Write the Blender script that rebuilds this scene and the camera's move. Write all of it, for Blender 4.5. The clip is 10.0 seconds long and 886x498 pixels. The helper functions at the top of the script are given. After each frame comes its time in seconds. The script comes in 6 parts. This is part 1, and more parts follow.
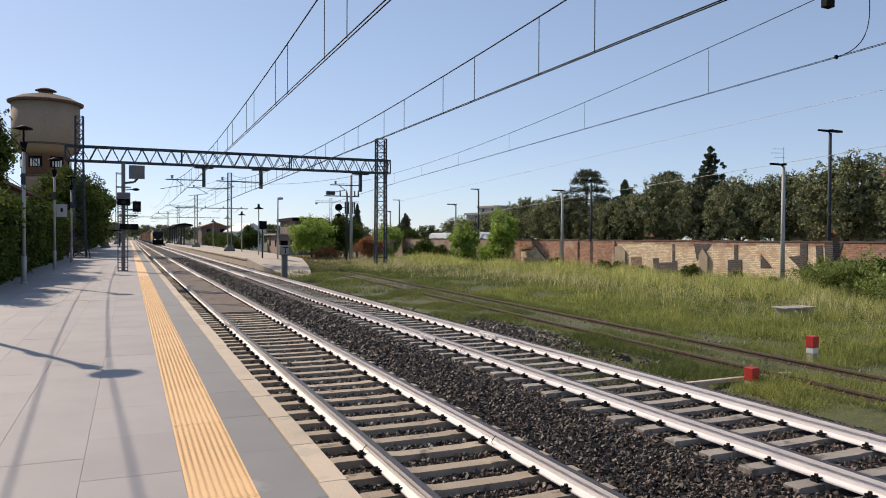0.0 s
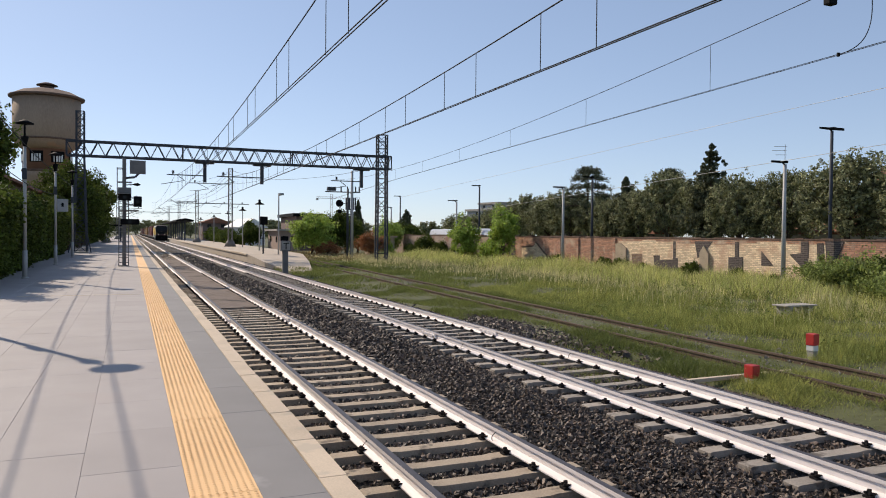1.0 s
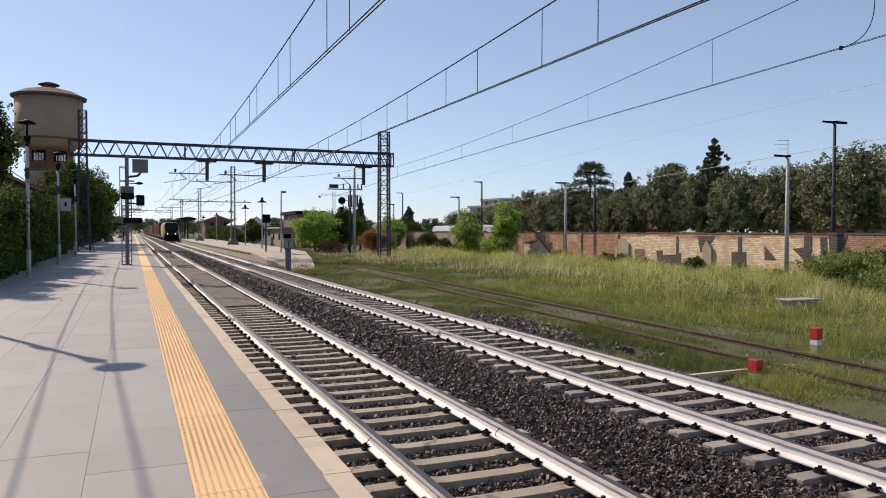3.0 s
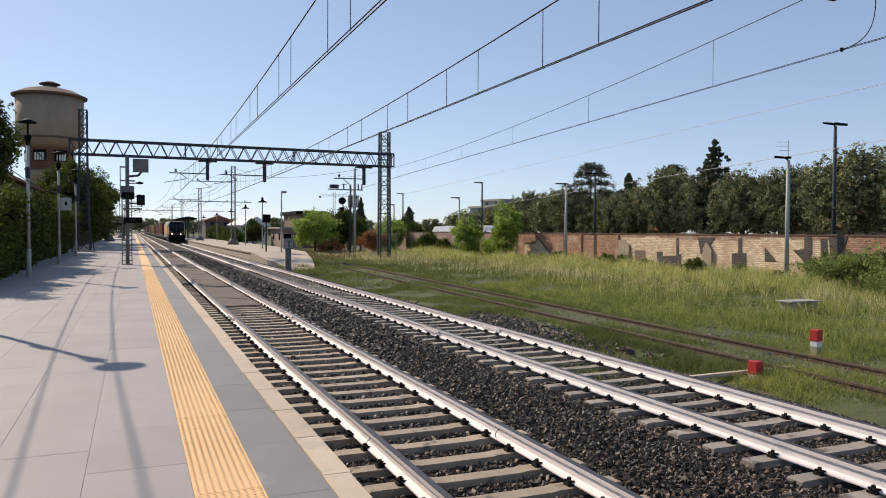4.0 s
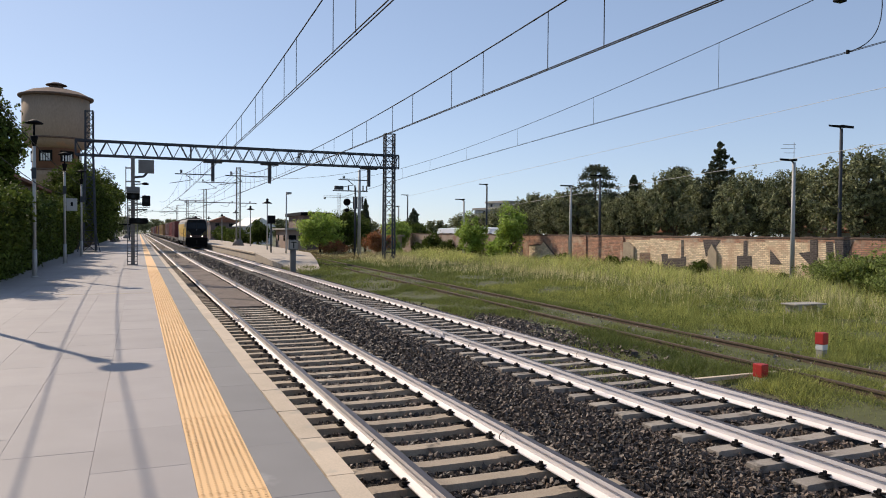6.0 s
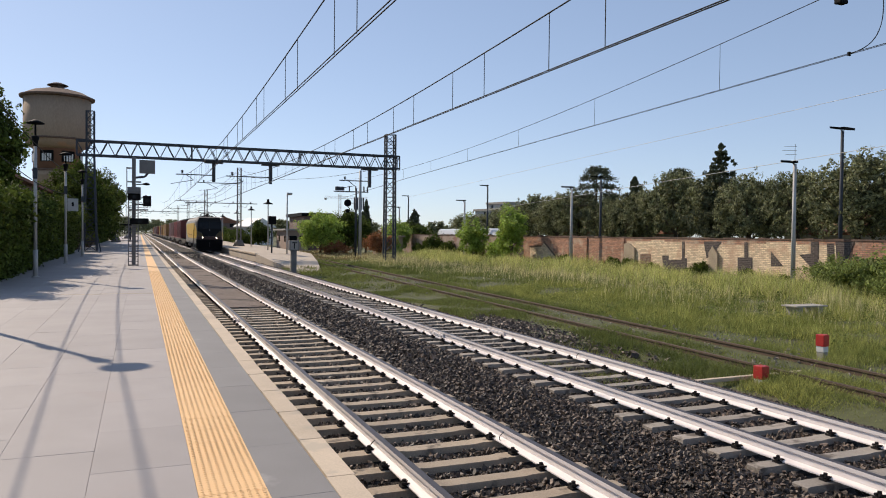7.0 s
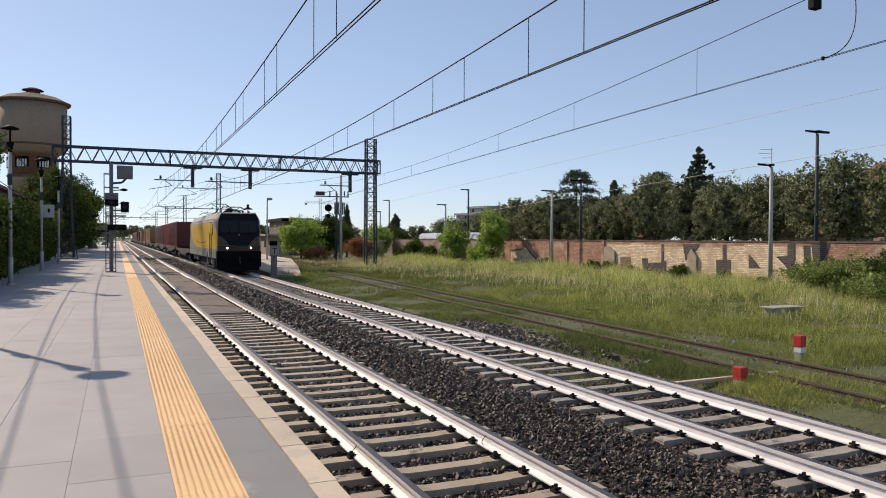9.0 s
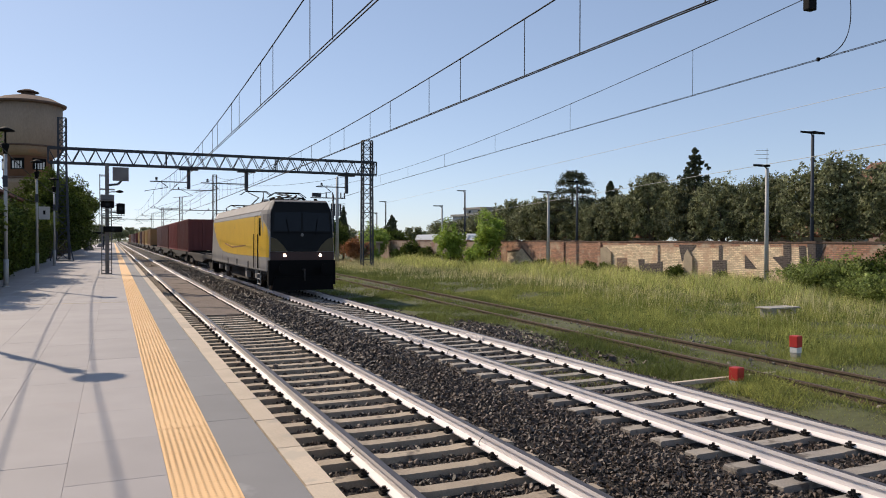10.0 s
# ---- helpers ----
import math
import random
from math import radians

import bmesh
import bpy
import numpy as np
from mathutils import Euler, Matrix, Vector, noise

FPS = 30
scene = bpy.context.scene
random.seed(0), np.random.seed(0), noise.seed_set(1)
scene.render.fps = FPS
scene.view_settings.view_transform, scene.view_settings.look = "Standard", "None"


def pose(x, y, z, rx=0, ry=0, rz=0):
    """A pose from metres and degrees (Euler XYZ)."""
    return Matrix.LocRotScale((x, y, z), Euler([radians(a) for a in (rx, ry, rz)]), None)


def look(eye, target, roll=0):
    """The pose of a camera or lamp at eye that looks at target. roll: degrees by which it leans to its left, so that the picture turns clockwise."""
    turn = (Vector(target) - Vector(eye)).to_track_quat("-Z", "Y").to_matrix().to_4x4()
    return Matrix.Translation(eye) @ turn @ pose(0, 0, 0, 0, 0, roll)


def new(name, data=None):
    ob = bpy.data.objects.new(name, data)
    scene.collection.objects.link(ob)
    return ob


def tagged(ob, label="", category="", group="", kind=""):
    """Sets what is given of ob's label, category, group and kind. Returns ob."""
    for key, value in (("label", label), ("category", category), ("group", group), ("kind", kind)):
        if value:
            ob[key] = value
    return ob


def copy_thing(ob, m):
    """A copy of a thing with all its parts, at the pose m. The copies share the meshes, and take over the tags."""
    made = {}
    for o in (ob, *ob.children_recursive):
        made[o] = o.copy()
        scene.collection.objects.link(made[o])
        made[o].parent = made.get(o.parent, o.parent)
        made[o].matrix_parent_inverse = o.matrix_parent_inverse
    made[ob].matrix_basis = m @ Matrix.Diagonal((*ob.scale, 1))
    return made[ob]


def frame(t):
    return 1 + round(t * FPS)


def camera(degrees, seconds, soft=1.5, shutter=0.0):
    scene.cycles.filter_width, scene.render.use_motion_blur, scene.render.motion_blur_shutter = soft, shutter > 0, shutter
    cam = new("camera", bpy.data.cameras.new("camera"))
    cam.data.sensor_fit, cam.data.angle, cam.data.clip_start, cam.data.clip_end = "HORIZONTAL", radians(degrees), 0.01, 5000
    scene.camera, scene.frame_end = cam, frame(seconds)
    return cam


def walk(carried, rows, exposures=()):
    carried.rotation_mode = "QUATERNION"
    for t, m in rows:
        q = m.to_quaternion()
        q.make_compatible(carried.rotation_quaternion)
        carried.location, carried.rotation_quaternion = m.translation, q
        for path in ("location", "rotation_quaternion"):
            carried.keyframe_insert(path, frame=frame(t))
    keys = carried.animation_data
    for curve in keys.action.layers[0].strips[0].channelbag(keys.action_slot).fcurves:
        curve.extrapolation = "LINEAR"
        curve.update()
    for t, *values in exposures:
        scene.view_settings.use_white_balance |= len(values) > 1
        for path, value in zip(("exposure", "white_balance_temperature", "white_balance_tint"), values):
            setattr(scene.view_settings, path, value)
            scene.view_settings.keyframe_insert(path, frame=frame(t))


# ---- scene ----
import itertools

# ---- camera ----
EYE = (0.0, 0.0, 2.254)
TURNS = [  # seconds, turn to the right of the tracks, tilt, lean, in degrees
    (0.0, 22.967, -0.825, 0.287), (0.5, 22.947, -0.945, 0.453), (1.0, 22.914, -1.111, 0.518),
    (1.5, 22.965, -1.198, 0.196), (2.0, 22.926, -1.276, -0.023), (2.5, 22.775, -1.392, 0.006),
    (4.0, 22.696, -1.334, 0.290), (4.5, 22.631, -1.273, 0.277), (5.0, 22.476, -1.246, 0.365),
    (5.5, 22.406, -1.241, 0.404), (7.0, 22.292, -1.135, 0.598), (7.5, 22.482, -1.138, 0.541),
    (8.0, 22.801, -1.042, 0.456), (8.5, 23.320, -0.829, 0.393), (9.0, 23.748, -0.791, 0.238),
    (9.5, 23.947, -0.804, 0.141), (10.0, 24.013, -0.696, 0.127)]


def aim(turn, tilt, lean):
    a, b = radians(turn), radians(tilt)
    way = Vector((math.sin(a) * math.cos(b), math.cos(a) * math.cos(b), math.sin(b)))
    return look(EYE, Vector(EYE) + way * 10, lean)


cam = camera(61.8, 10.0, soft=1.0)
walk(cam, [(t, aim(a, b, c)) for t, a, b, c in TURNS], [(0.0, -0.10, 6550, 13), (10.0, -0.10, 6550, 13)])

# ---- sky and sun ----
SUN_WAY = Vector((-3.5, 6.9, 5.85)).normalized()      # from the place to the sun
world = bpy.data.worlds.new("sky")
scene.world = world
world.use_nodes = True
wn = world.node_tree
sky = wn.nodes.new("ShaderNodeTexSky")
sky.sky_type, sky.sun_disc = "NISHITA", False
sky.sun_elevation = math.asin(SUN_WAY.z)
sky.sun_rotation = math.atan2(SUN_WAY.x, SUN_WAY.y)
sky.air_density, sky.dust_density, sky.ozone_density = 0.75, 0.25, 1.2
wn.nodes["Background"].inputs["Strength"].default_value = 0.130
pale = wn.nodes.new("ShaderNodeHueSaturation")       # a light summer haze takes some colour out of the whole sky
pale.inputs["Saturation"].default_value = 0.95
tone = wn.nodes.new("ShaderNodeMix")
tone.data_type, tone.blend_type = "RGBA", "MULTIPLY"
tone.inputs[0].default_value = 1.0
tone.inputs[7].default_value = (0.935, 1.0, 1.075, 1)
wn.links.new(sky.outputs[0], pale.inputs["Color"])
wn.links.new(pale.outputs[0], tone.inputs[6])
haze = wn.nodes.new("ShaderNodeGamma")               # haze evens out the dome from horizon to zenith
haze.inputs["Gamma"].default_value = 0.60
veil = wn.nodes.new("ShaderNodeMix")
veil.data_type, veil.blend_type = "RGBA", "MULTIPLY"
veil.inputs[0].default_value = 1.0
veil.inputs[7].default_value = (1.84, 1.95, 2.10, 1)
wn.links.new(tone.outputs[2], haze.inputs["Color"])
wn.links.new(haze.outputs[0], veil.inputs[6])
wn.links.new(veil.outputs[2], wn.nodes["Background"].inputs["Color"])
sun = new("sun", bpy.data.lights.new("sun", "SUN"))
sun.data.energy, sun.data.angle, sun.data.color = 5.0, radians(0.55), (1.0, 0.865, 0.69)
sun.matrix_world = look(SUN_WAY * 100, (0, 0, 0))


# ---- materials ----
def material(name, base, dark=None, rough=0.7, metal=0.0, scale=8.0, fine=60.0, bump=0.2, spread=0.5, island=0.0,
             obj=0.0, leaf=0.0, depth=0.01, spec=0.5, stretch=(1, 1, 1), wear=None, wear_at=0.62, wear_scale=3.0, place=False):
    """A procedural surface: two scales of noise between two colours, relief, and if wanted a third colour in worn patches."""
    m = bpy.data.materials.new(name)
    m.use_nodes = True
    nt = m.node_tree
    n, l = nt.nodes, nt.links
    b = n["Principled BSDF"]
    b.inputs["Roughness"].default_value, b.inputs["Metallic"].default_value = rough, metal
    b.inputs["Specular IOR Level"].default_value = spec
    dark = dark or tuple(c * (1 - spread) for c in base)
    tc = n.new("ShaderNodeTexCoord")
    mp = n.new("ShaderNodeMapping")
    mp.inputs["Scale"].default_value = stretch
    where = tc.outputs["Object"]
    if place:      # grain that runs on from piece to piece
        where = n.new("ShaderNodeNewGeometry").outputs["Position"]
    l.new(where, mp.inputs[0])
    big, small = n.new("ShaderNodeTexNoise"), n.new("ShaderNodeTexNoise")
    big.inputs["Scale"].default_value, small.inputs["Scale"].default_value = scale, fine
    big.inputs["Detail"].default_value, small.inputs["Detail"].default_value = 4, 3
    l.new(mp.outputs[0], big.inputs[0])
    l.new(mp.outputs[0], small.inputs[0])
    add = n.new("ShaderNodeMath")
    add.operation = "ADD"
    l.new(big.outputs[0], add.inputs[0])
    l.new(small.outputs[0], add.inputs[1])
    rng = n.new("ShaderNodeMapRange")
    rng.inputs[1].default_value, rng.inputs[2].default_value = 0.65, 1.35
    l.new(add.outputs[0], rng.inputs[0])
    mix = n.new("ShaderNodeMix")
    mix.data_type = "RGBA"
    l.new(rng.outputs[0], mix.inputs[0])
    mix.inputs[6].default_value, mix.inputs[7].default_value = (*dark, 1), (*base, 1)
    col = mix.outputs[2]
    if wear:
        wt = n.new("ShaderNodeTexNoise")
        wt.inputs["Scale"].default_value, wt.inputs["Detail"].default_value = wear_scale, 6
        l.new(where, wt.inputs[0])
        wr = n.new("ShaderNodeMapRange")
        wr.inputs[1].default_value, wr.inputs[2].default_value = wear_at - 0.04, wear_at + 0.04
        l.new(wt.outputs[0], wr.inputs[0])
        wm = n.new("ShaderNodeMix")
        wm.data_type = "RGBA"
        l.new(wr.outputs[0], wm.inputs[0])
        l.new(col, wm.inputs[6])
        wm.inputs[7].default_value = (*wear, 1)
        col = wm.outputs[2]
    for amount, node, out in ((island, "ShaderNodeNewGeometry", "Random Per Island"), (obj, "ShaderNodeObjectInfo", "Random")):
        if amount:
            g = n.new(node)
            r = n.new("ShaderNodeMapRange")
            r.inputs[3].default_value, r.inputs[4].default_value = 1 - amount, 1 + amount
            l.new(g.outputs[out], r.inputs[0])
            hs = n.new("ShaderNodeHueSaturation")
            l.new(r.outputs[0], hs.inputs["Value"])
            l.new(col, hs.inputs["Color"])
            col = hs.outputs[0]
    l.new(col, b.inputs["Base Color"])
    if bump:
        bp = n.new("ShaderNodeBump")
        bp.inputs["Strength"].default_value, bp.inputs["Distance"].default_value = bump, depth
        l.new(add.outputs[0], bp.inputs["Height"])
        l.new(bp.outputs[0], b.inputs["Normal"])
    if leaf:
        tr = n.new("ShaderNodeBsdfTranslucent")
        l.new(col, tr.inputs[0])
        ms = n.new("ShaderNodeMixShader")
        ms.inputs[0].default_value = leaf
        l.new(b.outputs[0], ms.inputs[1])
        l.new(tr.outputs[0], ms.inputs[2])
        l.new(ms.outputs[0], n["Material Output"].inputs[0])
    return m


def glow(name, colour, strength):
    m = bpy.data.materials.new(name)
    m.use_nodes = True
    b = m.node_tree.nodes["Principled BSDF"]
    b.inputs["Base Color"].default_value = (*colour, 1)
    b.inputs["Emission Color"].default_value = (*colour, 1)
    b.inputs["Emission Strength"].default_value = strength
    return m


def brickwork(name, one, two, mortar, width=0.30, height=0.105, stain=None, stain_at=0.6):
    """Brick courses at real size on a wall that faces the tracks: along y and z."""
    m = material(name, one, two, 0.9, scale=1.2, fine=20, bump=0)
    nt = m.node_tree
    n, l = nt.nodes, nt.links
    b = n["Principled BSDF"]
    col = b.inputs["Base Color"].links[0].from_socket
    tc = n.new("ShaderNodeTexCoord")
    sep, com = n.new("ShaderNodeSeparateXYZ"), n.new("ShaderNodeCombineXYZ")
    l.new(tc.outputs["Object"], sep.inputs[0])
    l.new(sep.outputs[1], com.inputs[0])
    l.new(sep.outputs[2], com.inputs[1])
    br = n.new("ShaderNodeTexBrick")
    br.inputs["Scale"].default_value = 1
    br.inputs["Brick Width"].default_value, br.inputs["Row Height"].default_value = width, height
    br.inputs["Mortar Size"].default_value = 0.016
    br.inputs["Mortar"].default_value = (*mortar, 1)
    br.inputs["Bias"].default_value = -0.2
    l.new(com.outputs[0], br.inputs[0])
    hs = n.new("ShaderNodeHueSaturation")
    hs.inputs["Value"].default_value = 0.5
    l.new(col, hs.inputs["Color"])
    l.new(col, br.inputs["Color1"])
    l.new(hs.outputs[0], br.inputs["Color2"])
    out = br.outputs[0]
    if stain:
        ns = n.new("ShaderNodeTexNoise")
        ns.inputs["Scale"].default_value, ns.inputs["Detail"].default_value = 0.9, 12
        ns.inputs["Roughness"].default_value = 0.62
        l.new(tc.outputs["Object"], ns.inputs[0])
        r = n.new("ShaderNodeMapRange")
        r.inputs[1].default_value, r.inputs[2].default_value = stain_at - 0.09, stain_at + 0.09
        l.new(ns.outputs[0], r.inputs[0])
        mx = n.new("ShaderNodeMix")
        mx.data_type = "RGBA"
        l.new(r.outputs[0], mx.inputs[0])
        l.new(out, mx.inputs[6])
        mx.inputs[7].default_value = (*stain, 1)
        out = mx.outputs[2]
    l.new(out, b.inputs["Base Color"])
    bp = n.new("ShaderNodeBump")
    bp.inputs["Strength"].default_value, bp.inputs["Distance"].default_value = 0.6, 0.012
    l.new(br.outputs[1], bp.inputs["Height"])
    bp.invert = True
    l.new(bp.outputs[0], b.inputs["Normal"])
    return m


M = {
    "earth": material("earth_and_grass", (0.10, 0.112, 0.04), (0.06, 0.06, 0.026), 0.95, scale=0.5, fine=6, bump=0.5, depth=0.05,
                      wear=(0.11, 0.095, 0.055), wear_at=0.68, wear_scale=0.35),
    # bed nearly black: the shade in gaps between stones is in its colour
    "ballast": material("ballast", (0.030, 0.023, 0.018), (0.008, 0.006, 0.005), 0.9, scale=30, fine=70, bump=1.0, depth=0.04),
    "stone": material("crushed_stone", (0.165, 0.117, 0.084), (0.010, 0.0075, 0.0055), 0.6, scale=16, fine=90, bump=0.2, island=0.88),
    # near-white sides: the glare of direct sun is put into the steel's colour
    "rail": material("sunlit_rail_steel", (0.87, 0.82, 0.80), (0.74, 0.68, 0.65), 0.5, 0.0, scale=2, fine=40, bump=0.1, stretch=(1, 0.1, 1)),
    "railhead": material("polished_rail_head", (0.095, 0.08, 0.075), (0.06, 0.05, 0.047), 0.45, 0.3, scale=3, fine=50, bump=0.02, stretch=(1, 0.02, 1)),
    "rust": material("rusty_steel", (0.15, 0.105, 0.07), (0.07, 0.048, 0.034), 0.85, 0.2, scale=6, fine=60, bump=0.3),
    "sleeper": material("sleeper_concrete", place=True, base=(0.47, 0.385, 0.285), dark=(0.30, 0.24, 0.178), rough=0.9, scale=3, fine=50, bump=0.3, obj=0.14,
                        wear=(0.16, 0.13, 0.10), wear_at=0.63, wear_scale=5),
    "sleeper2": material("dirty_sleeper_concrete", place=True, base=(0.36, 0.32, 0.27), dark=(0.24, 0.21, 0.18), rough=0.9, scale=3, fine=50, bump=0.3, obj=0.15,
                         wear=(0.13, 0.11, 0.09), wear_at=0.60, wear_scale=4),
    "clip": material("dark_fastening", (0.022, 0.019, 0.018), None, 0.8, 0.0, spec=0.2, scale=10),
    "paving": material("grey_paving", place=True, base=(0.36, 0.329, 0.316), dark=(0.30, 0.275, 0.263), rough=0.75, scale=1.5, fine=120, bump=0.06, depth=0.004, obj=0.05,
                       wear=(0.335, 0.30, 0.285), wear_at=0.66, wear_scale=1.2),
    "border": material("dark_grey_paving", place=True, base=(0.225, 0.215, 0.207), dark=(0.18, 0.172, 0.166), rough=0.7, scale=1.5, fine=120, bump=0.06, depth=0.004, obj=0.05,
                       wear=(0.28, 0.265, 0.255), wear_at=0.7, wear_scale=2),
    "kerb": material("pale_kerb_concrete", place=True, base=(0.60, 0.49, 0.365), dark=(0.47, 0.385, 0.285), rough=0.85, scale=2.5, fine=70, bump=0.15, obj=0.08,
                     wear=(0.46, 0.39, 0.30), wear_at=0.62, wear_scale=3),
    "joint": material("paving_bed", (0.33, 0.30, 0.285), None, 0.95, scale=5),
    "tactile": material("yellow_tactile_paving", place=True, base=(0.82, 0.52, 0.245), dark=(0.76, 0.475, 0.22), rough=0.7, scale=2, fine=80, bump=0.1, obj=0.015),
    "concrete": material("weathered_concrete", (0.42, 0.39, 0.35), (0.28, 0.26, 0.23), 0.9, scale=1.2, fine=30, bump=0.3),
    "steel": material("dark_galvanised_steel", (0.062, 0.070, 0.083), (0.036, 0.041, 0.05), 0.7, 0.1, spec=0.3, scale=3, fine=60, bump=0.1),
    "galv": material("galvanised_steel", (0.46, 0.455, 0.44), (0.36, 0.355, 0.345), 0.65, 0.1, scale=3, fine=60, bump=0.1),
    "black": material("black_paint", (0.005, 0.005, 0.0055), None, 0.7, spec=0.12, scale=6, fine=60, bump=0.05),
    "wire": material("dark_copper_wire", (0.022, 0.02, 0.02), None, 0.75, 0.0, spec=0.15, scale=6, bump=0),
    "palewire": material("pale_insulated_cable", (0.62, 0.60, 0.57), (0.5, 0.48, 0.45), 0.6, scale=6, bump=0),
    "tower": material("tower_plaster", (0.40, 0.29, 0.20), (0.27, 0.19, 0.13), 0.9, scale=0.35, fine=8, bump=0.15, stretch=(1, 1, 0.35),
                      wear=(0.42, 0.25, 0.15), wear_at=0.66, wear_scale=0.5),
    "towerbrick": material("tower_red_plaster", (0.27, 0.135, 0.085), (0.17, 0.09, 0.06), 0.9, scale=0.5, fine=10, bump=0.2),
    "redbrick": brickwork("red_brick", (0.60, 0.30, 0.19), (0.38, 0.19, 0.12), (0.22, 0.15, 0.11), stain=(0.50, 0.40, 0.29), stain_at=0.60),
    "buffbrick": brickwork("buff_brick", (0.95, 0.78, 0.53), (0.80, 0.63, 0.42), (0.50, 0.36, 0.25), stain=(0.52, 0.32, 0.21), stain_at=0.59),
    "coping": material("brick_coping", (0.19, 0.12, 0.088), (0.09, 0.06, 0.047), 0.95, scale=2, fine=12, bump=0.6, depth=0.03),
    "red": material("red_paint", (0.52, 0.03, 0.02), (0.42, 0.025, 0.02), 0.5, scale=6, fine=80, bump=0.05),
    "white": material("white_paint", (0.75, 0.74, 0.71), (0.6, 0.59, 0.56), 0.6, scale=6, fine=80, bump=0.05),
    "grass": material("grass", (0.45, 0.45, 0.135), (0.145, 0.185, 0.045), 0.8, scale=0.35, fine=1.8, bump=0, island=0.55, leaf=0.45, spec=0.2),
    "drygrass": material("dry_seed_grass", (0.74, 0.66, 0.38), (0.40, 0.38, 0.17), 0.85, scale=0.5, fine=1.8, bump=0, island=0.45, leaf=0.45, spec=0.2),
    "leaf": material("hedge_leaves", (0.135, 0.18, 0.03), (0.022, 0.035, 0.008), 0.65, scale=0.6, fine=3, bump=0, island=0.5, leaf=0.26, spec=0.15),
    "bright": material("young_leaves", (0.40, 0.50, 0.10), (0.22, 0.32, 0.06), 0.55, scale=0.6, fine=3, bump=0, island=0.35, leaf=0.4, spec=0.3),
    "oak": material("dark_evergreen_leaves", (0.33, 0.335, 0.17), (0.105, 0.118, 0.052), 0.6, scale=0.9, fine=3, bump=0, island=0.75, leaf=0.2, spec=0.3),
    "conifer": material("conifer_needles", (0.12, 0.135, 0.075), (0.055, 0.066, 0.038), 0.7, scale=0.5, fine=3, bump=0, island=0.4, leaf=0.12, spec=0.2),
    "rank": material("rank_grass", (0.68, 0.66, 0.24), (0.22, 0.28, 0.075), 0.8, scale=0.5, fine=1.8, bump=0, island=0.6, leaf=0.45, spec=0.2),
    "straw": material("brown_straw", (0.36, 0.27, 0.15), (0.20, 0.15, 0.08), 0.85, scale=0.3, fine=1.5, bump=0, island=0.35, leaf=0.3, spec=0.2),
    # grass colours set darker for the siding strip and the far field
    "darkgrass": material("short_darker_grass", (0.26, 0.285, 0.085), (0.10, 0.13, 0.035), 0.8, scale=0.25, fine=1.5, bump=0, island=0.35, leaf=0.35, spec=0.2),
    "bramble": material("bramble_leaves", (0.32, 0.37, 0.10), (0.10, 0.14, 0.035), 0.6, scale=1.2, fine=4, bump=0, island=0.55, leaf=0.35, spec=0.3),
    "bark": material("bark", (0.12, 0.09, 0.065), (0.06, 0.045, 0.035), 0.95, scale=6, fine=40, bump=0.6, stretch=(1, 1, 0.3)),
    "bush_red": material("dry_red_bush", (0.46, 0.19, 0.075), (0.26, 0.13, 0.06), 0.85, scale=0.6, fine=3, bump=0, island=0.35, leaf=0.25),
    "roof": material("clay_roof_tiles", (0.30, 0.13, 0.08), (0.18, 0.08, 0.05), 0.9, scale=2, fine=14, bump=0.5, depth=0.03),
    "asphalt": material("asphalt", (0.06, 0.06, 0.06), None, 0.9, scale=3, fine=70, bump=0.3),
}


# ---- mesh helpers ----
def part(name, bm, mat, parent=None, label=""):
    me = bpy.data.meshes.new(name)
    bm.normal_update()
    bm.to_mesh(me)
    bm.free()
    me.materials.append(mat)
    ob = new(name, me)
    if parent:
        ob.parent = parent
    return tagged(ob, label)


def thing(name, x, y, z, label, category, group="", kind=""):
    ob = new(name)
    ob.empty_display_size = 0.2
    ob.matrix_basis = pose(x, y, z)
    return tagged(ob, label, category, group, kind)


def box(bm, x0, x1, y0, y1, z0, z1, bevel=0.0):
    vs = [bm.verts.new((x, y, z)) for x in (x0, x1) for y in (y0, y1) for z in (z0, z1)]
    fs = [bm.faces.new([vs[i] for i in q]) for q in ((0, 1, 3, 2), (4, 6, 7, 5), (0, 4, 5, 1), (2, 3, 7, 6), (0, 2, 6, 4), (1, 5, 7, 3))]
    if bevel:
        bmesh.ops.bevel(bm, geom=list({e for f in fs for e in f.edges}), offset=bevel, segments=2, affect="EDGES", profile=0.6)
    return bm


def bar(bm, a, b, r, n=6, r2=None):
    """A round bar from a to b."""
    a, b = Vector(a), Vector(b)
    r2 = r if r2 is None else r2
    d = (b - a).normalized()
    u = d.orthogonal().normalized()
    v = d.cross(u)
    ra, rb = [], []
    for i in range(n):
        c = 2 * math.pi * i / n
        o = u * math.cos(c) + v * math.sin(c)
        ra.append(bm.verts.new(a + o * r))
        rb.append(bm.verts.new(b + o * r2))
    for i in range(n):
        j = (i + 1) % n
        f = bm.faces.new((ra[i], ra[j], rb[j], rb[i]))
        f.smooth = n > 6
    bm.faces.new(ra[::-1])
    bm.faces.new(rb)
    return bm


